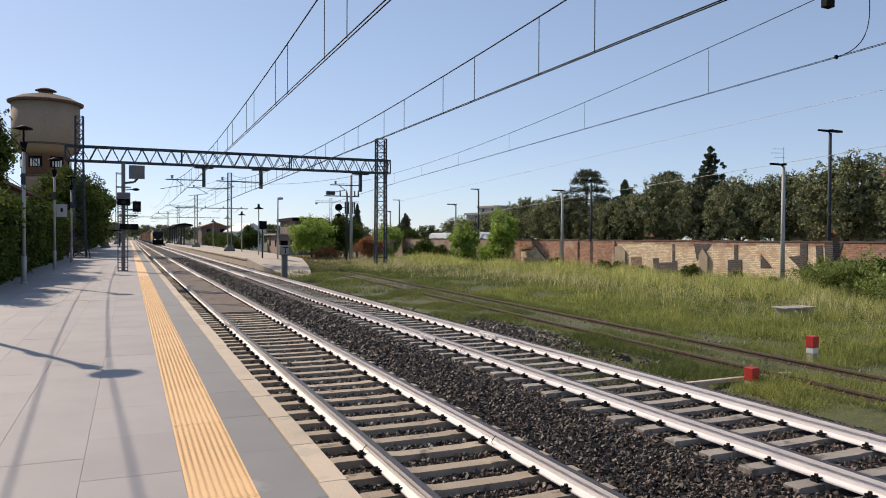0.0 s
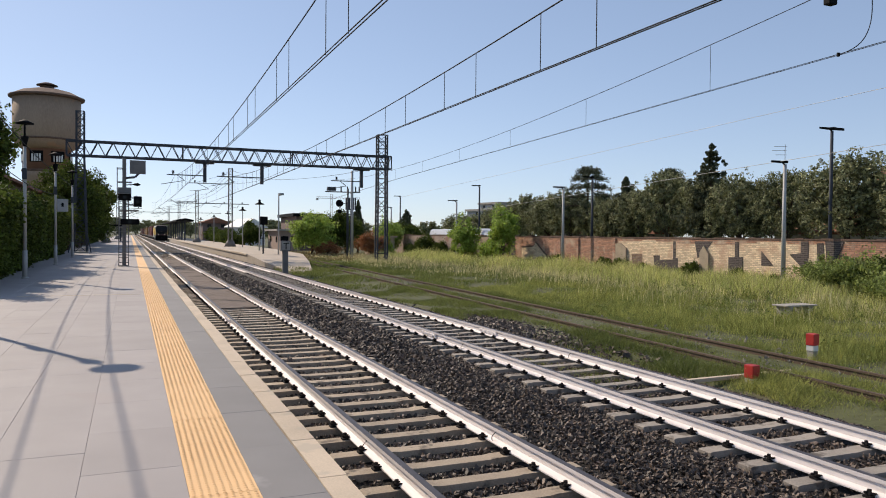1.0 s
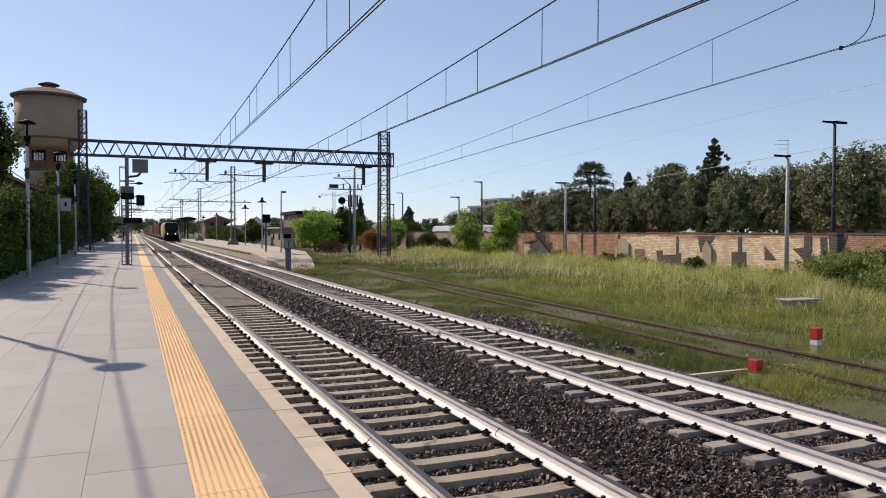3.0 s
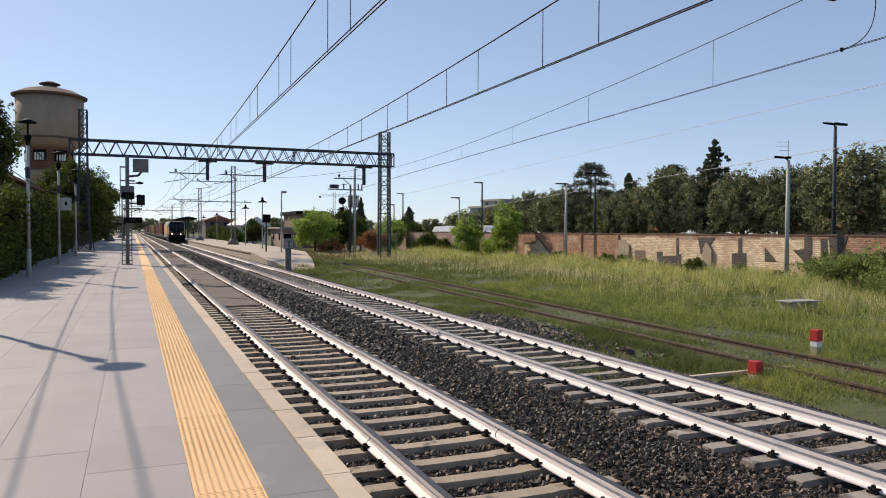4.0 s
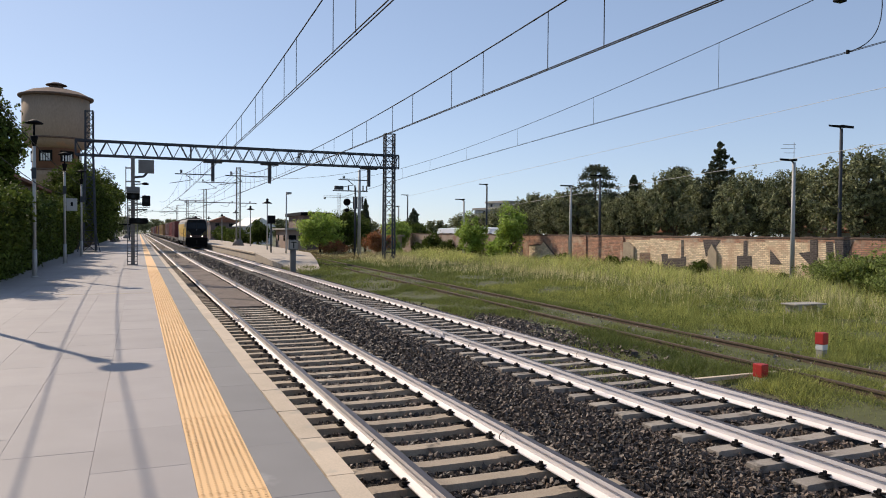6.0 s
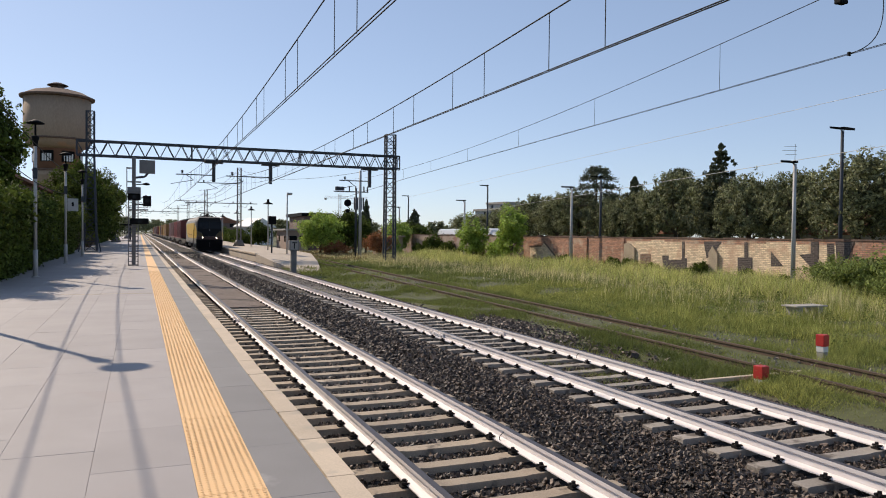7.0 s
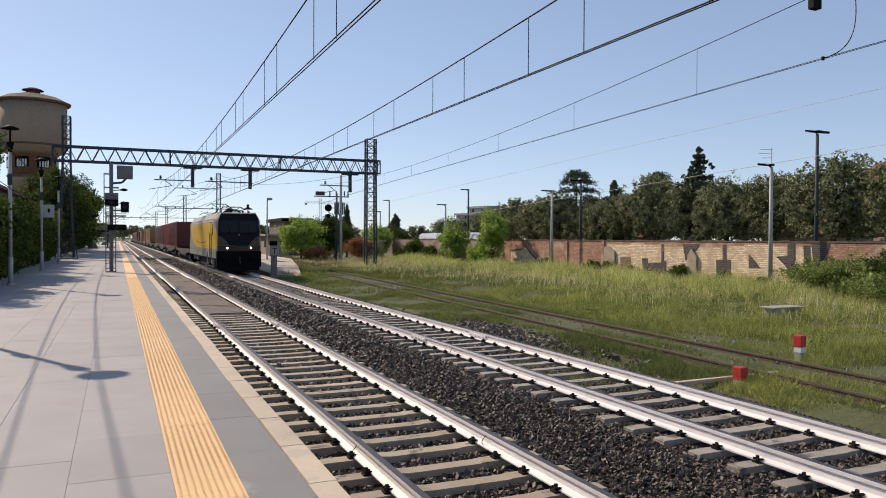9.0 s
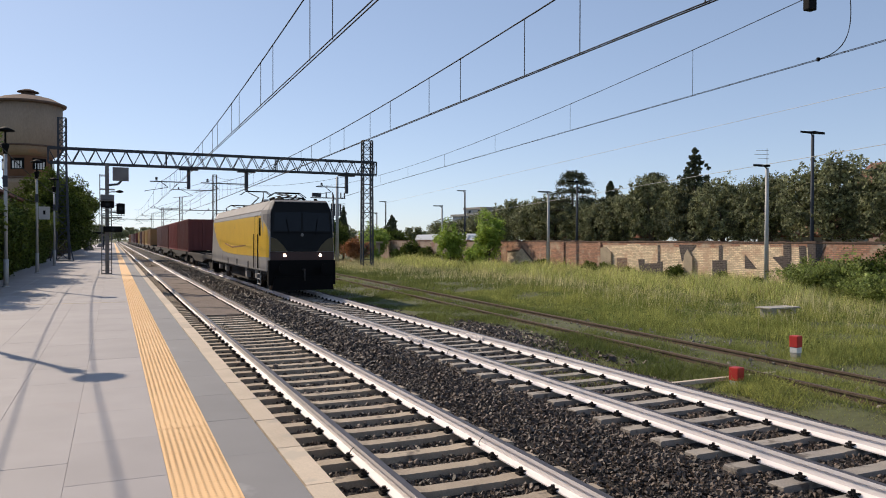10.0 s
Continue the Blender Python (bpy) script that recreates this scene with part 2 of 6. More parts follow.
def lathe(bm, rings, n=24, cx=0.0, cy=0.0, cap=True):
    """rings: (radius, z) from below upwards."""
    rows = []
    for r, z in rings:
        rows.append([bm.verts.new((cx + r * math.cos(2 * math.pi * i / n), cy + r * math.sin(2 * math.pi * i / n), z)) for i in range(n)])
    for p, q in zip(rows, rows[1:]):
        for i in range(n):
            j = (i + 1) % n
            bm.faces.new((p[i], p[j], q[j], q[i])).smooth = True
    if cap:
        bm.faces.new(rows[0][::-1])
        bm.faces.new(rows[-1])
    return bm


def prism(bm, outline, a, b, axis="y"):
    """Extrudes an outline of (u, v) from a to b: along y it lies in x, z; along x in y, z; along z in x, y."""
    put = {"y": lambda u, v, w: (u, w, v), "x": lambda u, v, w: (w, u, v), "z": lambda u, v, w: (u, v, w)}[axis]
    p = [bm.verts.new(put(u, v, a)) for u, v in outline]
    q = [bm.verts.new(put(u, v, b)) for u, v in outline]
    k = len(p)
    for i in range(k):
        j = (i + 1) % k
        bm.faces.new((p[i], p[j], q[j], q[i]))
    bm.faces.new(p[::-1])
    bm.faces.new(q)
    bmesh.ops.recalc_face_normals(bm, faces=bm.faces[:])
    return bm


def raw_mesh(name, verts, faces, mat, parent=None):
    """A mesh from arrays; all faces have as many corners."""
    me = bpy.data.meshes.new(name)
    verts, faces = np.asarray(verts, np.float32), np.asarray(faces, np.int32)
    k = faces.shape[1]
    me.vertices.add(len(verts))
    me.vertices.foreach_set("co", verts.ravel())
    me.loops.add(faces.size)
    me.loops.foreach_set("vertex_index", faces.ravel())
    me.polygons.add(len(faces))
    me.polygons.foreach_set("loop_start", np.arange(0, faces.size, k, dtype=np.int32))
    me.polygons.foreach_set("use_smooth", np.zeros(len(faces), bool))
    me.update(calc_edges=True)
    me.materials.append(mat)
    ob = new(name, me)
    if parent:
        ob.parent = parent
    return ob


def turns(n, rng):
    """n random rotations, as matrices."""
    q = rng.normal(size=(n, 4))
    q /= np.linalg.norm(q, axis=1)[:, None]
    w, x, y, z = q.T
    return np.stack([np.stack([1 - 2 * (y * y + z * z), 2 * (x * y - z * w), 2 * (x * z + y * w)], 1),
                     np.stack([2 * (x * y + z * w), 1 - 2 * (x * x + z * z), 2 * (y * z - x * w)], 1),
                     np.stack([2 * (x * z - y * w), 2 * (y * z + x * w), 1 - 2 * (x * x + y * y)], 1)], 1)


# ---- ground, tracks, platforms ----
def field_height(x, y):
    """The grass field east of the tracks lies a little below the rails, uneven."""
    d = x - (11.18 + 0.056 * y)
    return 0.11 * max(0.0, min(1.0, 2.2 - abs(d))) - 0.42 + max(0.1, min(1.0, (abs(d) - 0.9) / 2)) * (0.10 * math.sin(x * 0.35 + 1) * math.sin(y * 0.21) + 0.05 * math.sin(x * 1.1) * math.sin(y * 0.9 + 2))


def build_ground():
    xs = [-1500, -300, -80, -30, -12, -6, -4.8, 1.0, 9.0] + [9.6 + 0.8 * i for i in range(32)] + [36, 45, 60, 90, 200, 500, 2000]
    ys = [-600, -60, -10] + [1.5 * i - 4 for i in range(70)] + [110, 130, 160, 220, 400, 900, 2000, 4000]
    verts, faces = [], []
    for y in ys:
        for x in xs:
            z = -0.75
            if 9.3 < x < 34 and -10 < y < 110:
                z = field_height(x, y)
            elif x > 34:
                z = -0.45
            elif x < -4.9:
                z = 0.35
            verts.append((x, y, z))
    n = len(xs)
    for j in range(len(ys) - 1):
        for i in range(n - 1):
            a = j * n + i
            faces.append((a, a + 1, a + n + 1, a + n))
    ob = raw_mesh("ground", verts, faces, M["earth"])
    tagged(ob, "uneven earth ground overgrown with grass and weeds", "ground", kind="structure")


build_ground()
TRACKS = (2.497 + 0.7175, 6.5415 + 0.7175)     # the centre lines
HEAD = [(-0.036, 0.0), (-0.036, -0.012), (-0.034, -0.04), (-0.010, -0.055), (-0.009, -0.13), (-0.075, -0.158), (-0.075, -0.172),
        (0.075, -0.172), (0.075, -0.158), (0.009, -0.13), (0.010, -0.055), (0.034, -0.04), (0.036, -0.012), (0.036, 0.0)]


def rail_mesh(bm, y0, y1):
    prism(bm, HEAD[::-1], y0, y1, "y")


def build_bed():
    bm = bmesh.new()
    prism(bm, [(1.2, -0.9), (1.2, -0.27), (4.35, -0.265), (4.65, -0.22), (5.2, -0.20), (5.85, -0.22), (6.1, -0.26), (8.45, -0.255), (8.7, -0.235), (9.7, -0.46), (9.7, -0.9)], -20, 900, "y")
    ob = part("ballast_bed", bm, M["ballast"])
    tagged(ob, "crushed stone ballast bed under two tracks, coloured near black for shade between stones", "ballast", kind="structure")


def sleeper_mesh():
    bm = bmesh.new()
    prof = [(-1.2, 0.0), (-1.2, 0.19), (-1.17, 0.2), (-0.5, 0.2), (-0.42, 0.19), (0.42, 0.19), (0.5, 0.2), (1.17, 0.2), (1.2, 0.19), (1.2, 0.0)]
    lo = [bm.verts.new((x, -0.110, z)) for x, z in prof]
    hi = [bm.verts.new((x, 0.110, z)) for x, z in prof]
    for v in lo + hi:
        if v.co.z > 0.1:
            v.co.y *= 0.86
    k = len(prof)
    for i in range(k):
        j = (i + 1) % k
        bm.faces.new((lo[i], lo[j], hi[j], hi[i]))
    bm.faces.new(lo[::-1])
    bm.faces.new(hi)
    bmesh.ops.recalc_face_normals(bm, faces=bm.faces[:])
    return bm


def clip_mesh():
    bm = bmesh.new()
    box(bm, -0.05, 0.04, -0.045, 0.045, 0.0, 0.028)
    bar(bm, (0.0, 0, 0.0), (0.0, 0, 0.085), 0.022, 6)
    for s in (-1, 1):
        bar(bm, (-0.05, s * 0.035, 0.04), (0.035, s * 0.022, 0.055), 0.015, 5)
    return bm


def build_tracks():
    sl, sl2 = part("sleeper", sleeper_mesh(), M["sleeper"]), part("sleeper", sleeper_mesh(), M["sleeper2"])
    cl = part("rail_clip", clip_mesh(), M["clip"])
    sleeper_data, clip_data = (sl.data, sl2.data), cl.data
    bpy.data.objects.remove(sl)
    bpy.data.objects.remove(sl2)
    bpy.data.objects.remove(cl)
    rng = random.Random(4)
    for which, cx in enumerate(TRACKS):
        track = thing("railway_track", cx, 0, 0, "standard gauge railway track of worn steel rails on concrete sleepers", "railway track",
                      "main line tracks", "structure")
        for s in (-1, 1):
            bm = bmesh.new()
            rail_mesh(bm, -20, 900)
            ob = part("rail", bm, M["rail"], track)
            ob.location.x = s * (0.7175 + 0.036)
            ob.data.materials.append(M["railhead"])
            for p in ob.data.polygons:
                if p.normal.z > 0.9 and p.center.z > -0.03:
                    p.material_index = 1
        y = 6.216 + 0.6 * -16 - (0.22 if which else 0.12)
        for k in range(290):
            ob = new("sleeper", sleeper_data[which])
            ob.parent = track
            ob.matrix_basis = pose(rng.uniform(-0.015, 0.015), y + rng.uniform(-0.012, 0.012), -0.385 + rng.uniform(-0.006, 0.004), 0, 0, rng.uniform(-0.5, 0.5))
            if 1.5 < y < 46:
                for s, o in itertools.product((-1, 1), (-1, 1)):
                    c = new("rail_clip", clip_data)
                    c.parent = ob
                    c.matrix_basis = pose(s * 0.7535 + o * 0.10, 0, 0.192, 0, 0, 0 if o > 0 else 180)
            y += 0.6
        bm = bmesh.new()
        for k in range(700):
            box(bm, -1.2, 1.2, y + k * 0.6 - 0.13, y + k * 0.6 + 0.13, -0.38, -0.19)
        tagged(part("far_sleepers", bm, M["sleeper"], track), kind="stuff")
        # fishplates and bolts at the insulated joints
        for s, yj in ((-1, 20.6), (1, 20.4)) if which == 0 else ((-1, 16.15), (1, 16.05)):
            bm = bmesh.new()
            for e in (-1, 1):
                x0, x1 = sorted((s * 0.7535 + e * 0.012, s * 0.7535 + e * 0.045))
                box(bm, x0, x1, yj - 0.45, yj + 0.45, -0.13, -0.05, 0.006)
                for k in range(4):
                    y = yj - 0.33 + 0.22 * k
                    bar(bm, (s * 0.7535 + e * 0.045, y, -0.09), (s * 0.7535 + e * 0.075, y, -0.09), 0.022, 6)
            part("fishplate", bm, M["rail"], track, "bolted steel fishplate")
        for s, yj in ((-1, 7.9), (1, 7.7), (-1, 18.6), (1, 18.5)) if which == 0 else ((-1, 14.2), (1, 12.4)):
            bm = bmesh.new()
            pts = [(s * 0.7535 - 0.018 - 0.05 * math.sin(math.pi * u), yj + 0.02 * u, -0.05 - 0.14 * u) for u in (i / 8 for i in range(9))]
            for a, b in zip(pts, pts[1:]):
                bar(bm, a, b, 0.005, 5)
            part("bond_wire", bm, M["clip"], track)
        if which == 0:
            bm = bmesh.new()
            box(bm, -0.655, 0.655, 24.6, 70, -0.22, -0.165)
            part("gravel_fill", bm, M["fill"], track, "brown gravel filling the track between the rails")


M["fill"] = material("brown_fine_gravel", (0.20, 0.155, 0.125), (0.11, 0.085, 0.07), 0.95, scale=2.0, fine=45, bump=0.6, depth=0.02, wear=(0.045, 0.033, 0.028), wear_at=0.60, wear_scale=0.9, stretch=(1, 0.5, 1))
build_bed()
build_tracks()

PLAT = 0.55


def build_platform():
    bm = bmesh.new()
    prism(bm, [(-5.2, -0.8), (-5.2, PLAT - 0.005), (1.19, PLAT - 0.005), (1.19, PLAT - 0.06), (1.37, PLAT - 0.06), (1.37, PLAT - 0.14), (1.30, PLAT - 0.16), (1.30, -0.8)], -15, 420, "y")
    ob = part("platform", bm, M["joint"])
    return tagged(ob, "long station platform paved in grey slabs with pale kerb", "platform", kind="structure")


platform = build_platform()


def slab_mesh(w, l, t=0.03, c=0.002):
    bm = bmesh.new()
    a, b = w / 2, l / 2
    lo = [bm.verts.new((x, y, -t)) for x, y in ((-a, -b), (a, -b), (a, b), (-a, b))]
    mid = [bm.verts.new((x, y, -c)) for x, y in ((-a, -b), (a, -b), (a, b), (-a, b))]
    top = [bm.verts.new((x, y, 0)) for x, y in ((-a + c, -b + c), (a - c, -b + c), (a - c, b - c), (-a + c, b - c))]
    for p, q in ((lo, mid), (mid, top)):
        for i in range(4):
            j = (i + 1) % 4
            bm.faces.new((p[i], p[j], q[j], q[i]))
    bm.faces.new(top)
    return bm


def lay(name, mat, x0, x1, length, y0, near, far, offset=0.0, lift=0.0, gap=0.0016, thick=0.03, jog=0.0):
    """A column of paving: pieces up to `near`, one joined part beyond."""
    first = part(name, slab_mesh(x1 - x0 - gap, length - gap, thick), mat, platform)
    data, rng = first.data, random.Random(int(x0 * 100) + 7)
    y, cx, seen = y0 + offset, (x0 + x1) / 2, False
    while y < near:
        ob = first if not seen else new(name, data)
        seen = True
        ob.parent = platform
        ob.matrix_basis = pose(cx + rng.uniform(-jog, jog), y + length / 2, PLAT + lift + rng.uniform(-0.0012, 0.0012), rng.uniform(-0.05, 0.05), rng.uniform(-0.05, 0.05), 0)
        y += length
    bm = bmesh.new()
    while y < far:
        box(bm, x0 + gap / 2, x1 - gap / 2, y, y + length - gap, PLAT - 0.029, PLAT + lift)
        y += length
    y = y0 + offset - length
    while y > -15:
        box(bm, x0 + gap / 2, x1 - gap / 2, y, y + length - gap, PLAT - 0.029, PLAT + lift)
        y -= length
    tagged(part("far_" + name, bm, mat, platform), kind="stuff")


def dome_patch(length=0.42):
    """Domes of one yellow tile: nine across in straight rows."""
    bm = bmesh.new()
    for r, c in itertools.product(range(9), range(9)):
        lathe(bm, [(0.0135, -0.001), (0.0115, 0.0032), (0.006, 0.0046), (0.0004, 0.005)], 6, (c - 4) * 0.0475, (r - 4) * length / 9, cap=False)
    return bm


def build_paving():
    xs = [-4.87 + 0.65 * i for i in range(8)] + [0.355]
    for i, (a, b) in enumerate(zip(xs, xs[1:])):
        lay("paving_slab", M["paving"], a, b, 1.17, 1.6, 40, 400, offset=(0.0, 0.58)[i % 2])
    lay("tactile_tile", M["tactile"], 0.355, 0.79, 0.42, 1.6, 42, 400, lift=0.003)
    lay("border_slab", M["border"], 0.79, 1.205, 1.22, 1.1, 60, 400)
    lay("kerb_stone", M["kerb"], 1.205, 1.415, 1.0, 1.05, 90, 400, lift=0.002, gap=0.014, thick=0.12, jog=0.009)
    d = part("tactile_domes", dome_patch(), M["tactile"], platform)
    data = d.data
    bpy.data.objects.remove(d)
    v = np.empty(len(data.vertices) * 3, np.float32)
    data.vertices.foreach_get("co", v)
    v = v.reshape(-1, 3)
    f = np.array([p.vertices[:] for p in data.polygons], np.int32)
    vs, fs = [], []
    for k in range(78):
        fs.append(f + len(v) * k)
        vs.append(v + np.array([0.5725, 1.6 + 0.42 * (k + 0.5), PLAT + 0.0035], np.float32))
    ob = raw_mesh("tactile_domes", np.concatenate(vs), np.concatenate(fs), M["tactile"], platform)
    tagged(ob, "rows of small raised yellow domes", kind="stuff")


build_paving()
bm = bmesh.new()
box(bm, -2.7, 0.345, 21.85, 21.93, PLAT - 0.01, PLAT + 0.004)
part("joint_strip", bm, M["kerb"], platform, "pale expansion joint strip")


# ---- brick boundary wall ----
WALL_X = 33.2


def build_wall():
    wall = thing("wall_east", WALL_X, 0, 0, "old boundary wall of patched red and buff brick", "wall", kind="structure")
    runs = [(5, 27.0, "redbrick"), (27.0, 45.3, "buffbrick"), (45.3, 53.4, "redbrick"), (53.4, 62.5, "redbrick"), (62.5, 96, "plaster")]
    for y0, y1, m in runs:
        top = 2.13
        bm = bmesh.new()
        box(bm, 0, 0.32, y0, y1, -0.9, top)
        part("wall_panel", bm, M[m], wall)
        bm = bmesh.new()
        y = y0
        rng = random.Random(int(y0))
        while y < y1:
            e = min(y + rng.uniform(0.5, 1.1), y1)
            box(bm, -0.04, 0.36, y, e - 0.01, top, top + 0.10 + rng.uniform(-0.05, 0.03))
            y = e
        part("coping", bm, M["coping"], wall, "dark weathered brick coping")
        if m == "buffbrick":      # the top courses were rebuilt in red brick
            bm = bmesh.new()
            rng, y = random.Random(int(y0) + 3), y0
            while y < y1:
                e = min(y + rng.uniform(0.6, 2.2), y1)
                box(bm, -0.006, 0.03, y, e, top - rng.choice((0.105, 0.21, 0.21, 0.315)), top - 0.002)
                y = e
            part("top_courses", bm, M["redbrick"], wall, "rebuilt top courses of red brick")
    for y in (45.7, 50.6, 62.6):
        bm = bmesh.new()
        box(bm, -0.10, 0.0, y - 0.15, y + 0.15, -0.9, 2.1, 0.02)
        part("pilaster", bm, M["redbrick"], wall)


M["plaster"] = material("stained_wall_plaster", (0.42, 0.33, 0.27), (0.27, 0.2, 0.16), 0.9, scale=0.7, fine=9, bump=0.3, wear=(0.28, 0.16, 0.12), wear_at=0.6, wear_scale=0.9)
build_wall()
MOVING = []


# ---- overhead line gantry ----
def lattice_mast(bm, w, d, z0, z1, step, chord=0.05, brace=0.022, taper=0.0):
    def corner(sx, sy, z):
        k = 1 + taper * (z1 - z) / (z1 - z0)
        return (sx * w / 2 * k, sy * d / 2 * k, z)
    cs = ((-1, -1), (1, -1), (1, 1), (-1, 1))
    for sx, sy in cs:
        bar(bm, corner(sx, sy, z0), corner(sx, sy, z1), chord, 4)
    n = max(1, round((z1 - z0) / step))
    for i in range(n):
        a, b = z0 + (z1 - z0) * i / n, z0 + (z1 - z0) * (i + 1) / n
        for k in range(4):
            p, q = cs[k], cs[(k + 1) % 4]
            if i % 2:
                p, q = q, p
            bar(bm, corner(*p, a), corner(*q, b), brace, 4)
            bar(bm, corner(*p, b), corner(*q, b), brace, 4)
    return bm


GY = 65.0


def cantilever(gantry, x, reach, z):
    """A drop post under the beam with its tube, insulator and registration arm."""
    bm = bmesh.new()
    box(bm, x - 0.13, x + 0.13, -0.13, 0.13, z - 0.55, 8.1)
    box(bm, x - 0.75, x + 0.75, -0.22, 0.22, 8.0, 8.17)
    post = part("drop_post", bm, M["steel"], gantry)
    bm = bmesh.new()
    bar(bm, (x, 0, z), (x - reach - 0.5, 0, z), 0.045)
    bar(bm, (x - reach + 0.3, 0, z), (x - reach + 0.9, 0, z - 0.45), 0.03)
    bar(bm, (x - reach + 0.9, 0, z - 0.45), (x - reach - 0.9, 0, z - 0.8), 0.025)
    part("registration_arm", bm, M["steel"], post)
    bm = bmesh.new()
    for k in range(4):
        lathe(bm, [(0.06, z + 0.08 + 0.07 * k), (0.13, z + 0.11 + 0.07 * k), (0.06, z + 0.14 + 0.07 * k)], 10, x - reach, 0)
    part("insulator", bm, M["black"], post)


def build_gantry():
    g = thing("signal_gantry", 0, GY, 0, "dark steel lattice portal carrying the overhead line across the tracks", "gantry")
    for x, base, top, w in ((-3.62, 0.55, 11.7, 0.55), (21.3, -0.4, 11.35, 0.85)):
        bm = bmesh.new()
        lattice_mast(bm, w, 0.6, 8.2, top, 0.62, 0.085, 0.034)
        lattice_mast(bm, w, 0.6, base, 8.2, 0.85, 0.095, 0.034, 0.75 if x < 0 else 0.12)
        bmesh.ops.translate(bm, vec=(x, 0, 0), verts=bm.verts[:])
        m = part("mast", bm, M["steel"], g)
        bm = bmesh.new()
        box(bm, x - 0.6, x + 0.6, -0.6, 0.6, base - 0.3, base + 0.12, 0.03)
        part("footing", bm, M["concrete"], m)
    bm = bmesh.new()
    for s in (-1, 1):
        bar(bm, (-3.62 + s * 0.28, -0.3, 0.55), (-3.62 + s * 0.75, -0.75, 0.56), 0.03, 4)
        bar(bm, (-3.62 + s * 0.28, -0.3, 3.2), (-3.62 + s * 0.8, -0.8, 0.58), 0.05, 4)
    part("stay", bm, M["steel"], g)
    bm = bmesh.new()
    x0, x1, zb, zt, d = -4.6, 22.1, 8.22, 9.36, 0.38
    for y, z in itertools.product((-d, d), (zb, zt)):
        box(bm, x0, x1, y - 0.07, y + 0.07, z - 0.075, z + 0.075)
    part("chord", bm, M["steel"], g)
    bm = bmesh.new()
    n = 24
    for i in range(n):
        a, b = x0 + (x1 - x0) * i / n, x0 + (x1 - x0) * (i + 1) / n
        m = (a + b) / 2
        for y in (-d, d):
            bar(bm, (a, y, zt), (m, y, zb), 0.042, 4)
            bar(bm, (m, y, zb), (b, y, zt), 0.042, 4)
        bar(bm, (m, -d, zb), (m, d, zb), 0.03, 4)
        bar(bm, (a, -d, zt), (a, d, zt), 0.03, 4)
    for x in (x0, 4.0, 13.0, x1):
        for y in (-d, d):
            bar(bm, (x, y, zb), (x, y, zt), 0.06, 4)
    part("web_bracing", bm, M["steel"], g)
    for x, reach in ((5.75, 2.5), (10.45, 3.2), (19.35, 2.3)):
        cantilever(g, x, reach, 7.0)


build_gantry()


# ---- water tower ----
def build_tower():
    cx, cy = -10.5, 115.0
    t = thing("water_tower", cx, cy, 0.3, "old round railway water tower of tan plaster with overhanging cap", "water tower")
    bm = bmesh.new()
    lathe(bm, [(3.0, 0), (3.0, 9.2), (3.05, 9.3), (3.05, 10.0)], 32)
    part("shaft", bm, M["tower"], t)
    bm = bmesh.new()
    lathe(bm, [(3.0, 10.0), (3.0, 13.1), (3.3, 13.2)], 32)
    shaft = part("window_storey", bm, M["towerbrick"], t, "red plastered storey with barred windows")
    for k in range(7):
        a = radians(-84.8 + (k + 0.5) * 360 / 7)
        bm = bmesh.new()
        box(bm, 2.7, 3.02, -0.85, 0.85, 11.2, 12.7)
        bmesh.ops.rotate(bm, matrix=Matrix.Rotation(a, 3, "Z"), verts=bm.verts[:], cent=(0, 0, 0))
        w = part("window", bm, M["black"], shaft)
        bm = bmesh.new()
        for j in range(4):
            box(bm, 3.02, 3.05, -0.62 + 0.34 * j, -0.40 + 0.34 * j, 11.3, 12.3)
        bmesh.ops.rotate(bm, matrix=Matrix.Rotation(a, 3, "Z"), verts=bm.verts[:], cent=(0, 0, 0))
        part("window_bar", bm, M["white"], shaft)
    bm = bmesh.new()
    lathe(bm, [(3.0, 13.05), (3.5, 13.3), (4.05, 14.0), (4.15, 14.4), (4.2, 14.5), (4.2, 19.9)], 48)
    part("tank", bm, M["tower"], t)
    for z, r in ((14.35, 4.27), (10.1, 3.12)):
        bm = bmesh.new()
        lathe(bm, [(r - 0.2, z - 0.12), (r, z - 0.08), (r + 0.03, z + 0.12), (r - 0.2, z + 0.18)], 48)
        part("string_course", bm, M["coping"], t, "dark weathered string course")
    bm = bmesh.new()
    lathe(bm, [(4.2, 19.9), (4.65, 20.0), (4.7, 20.25), (4.5, 20.3), (3.2, 20.95), (1.4, 21.4), (1.2, 21.45)], 48)
    cap = part("roof", bm, M["coping"], t, "dark low conical roof")
    bm = bmesh.new()
    lathe(bm, [(0.85, 21.35), (0.85, 21.85)], 12)
    lathe(bm, [(1.35, 21.85), (1.3, 21.95), (0.5, 22.25), (0.1, 22.3)], 16)
    part("vent", bm, M["coping"], cap)


build_tower()


# ---- overhead wires ----
def span(bm, pts, r, n=5):
    for a, b in zip(pts, pts[1:]):
        bar(bm, a, b, r, n)


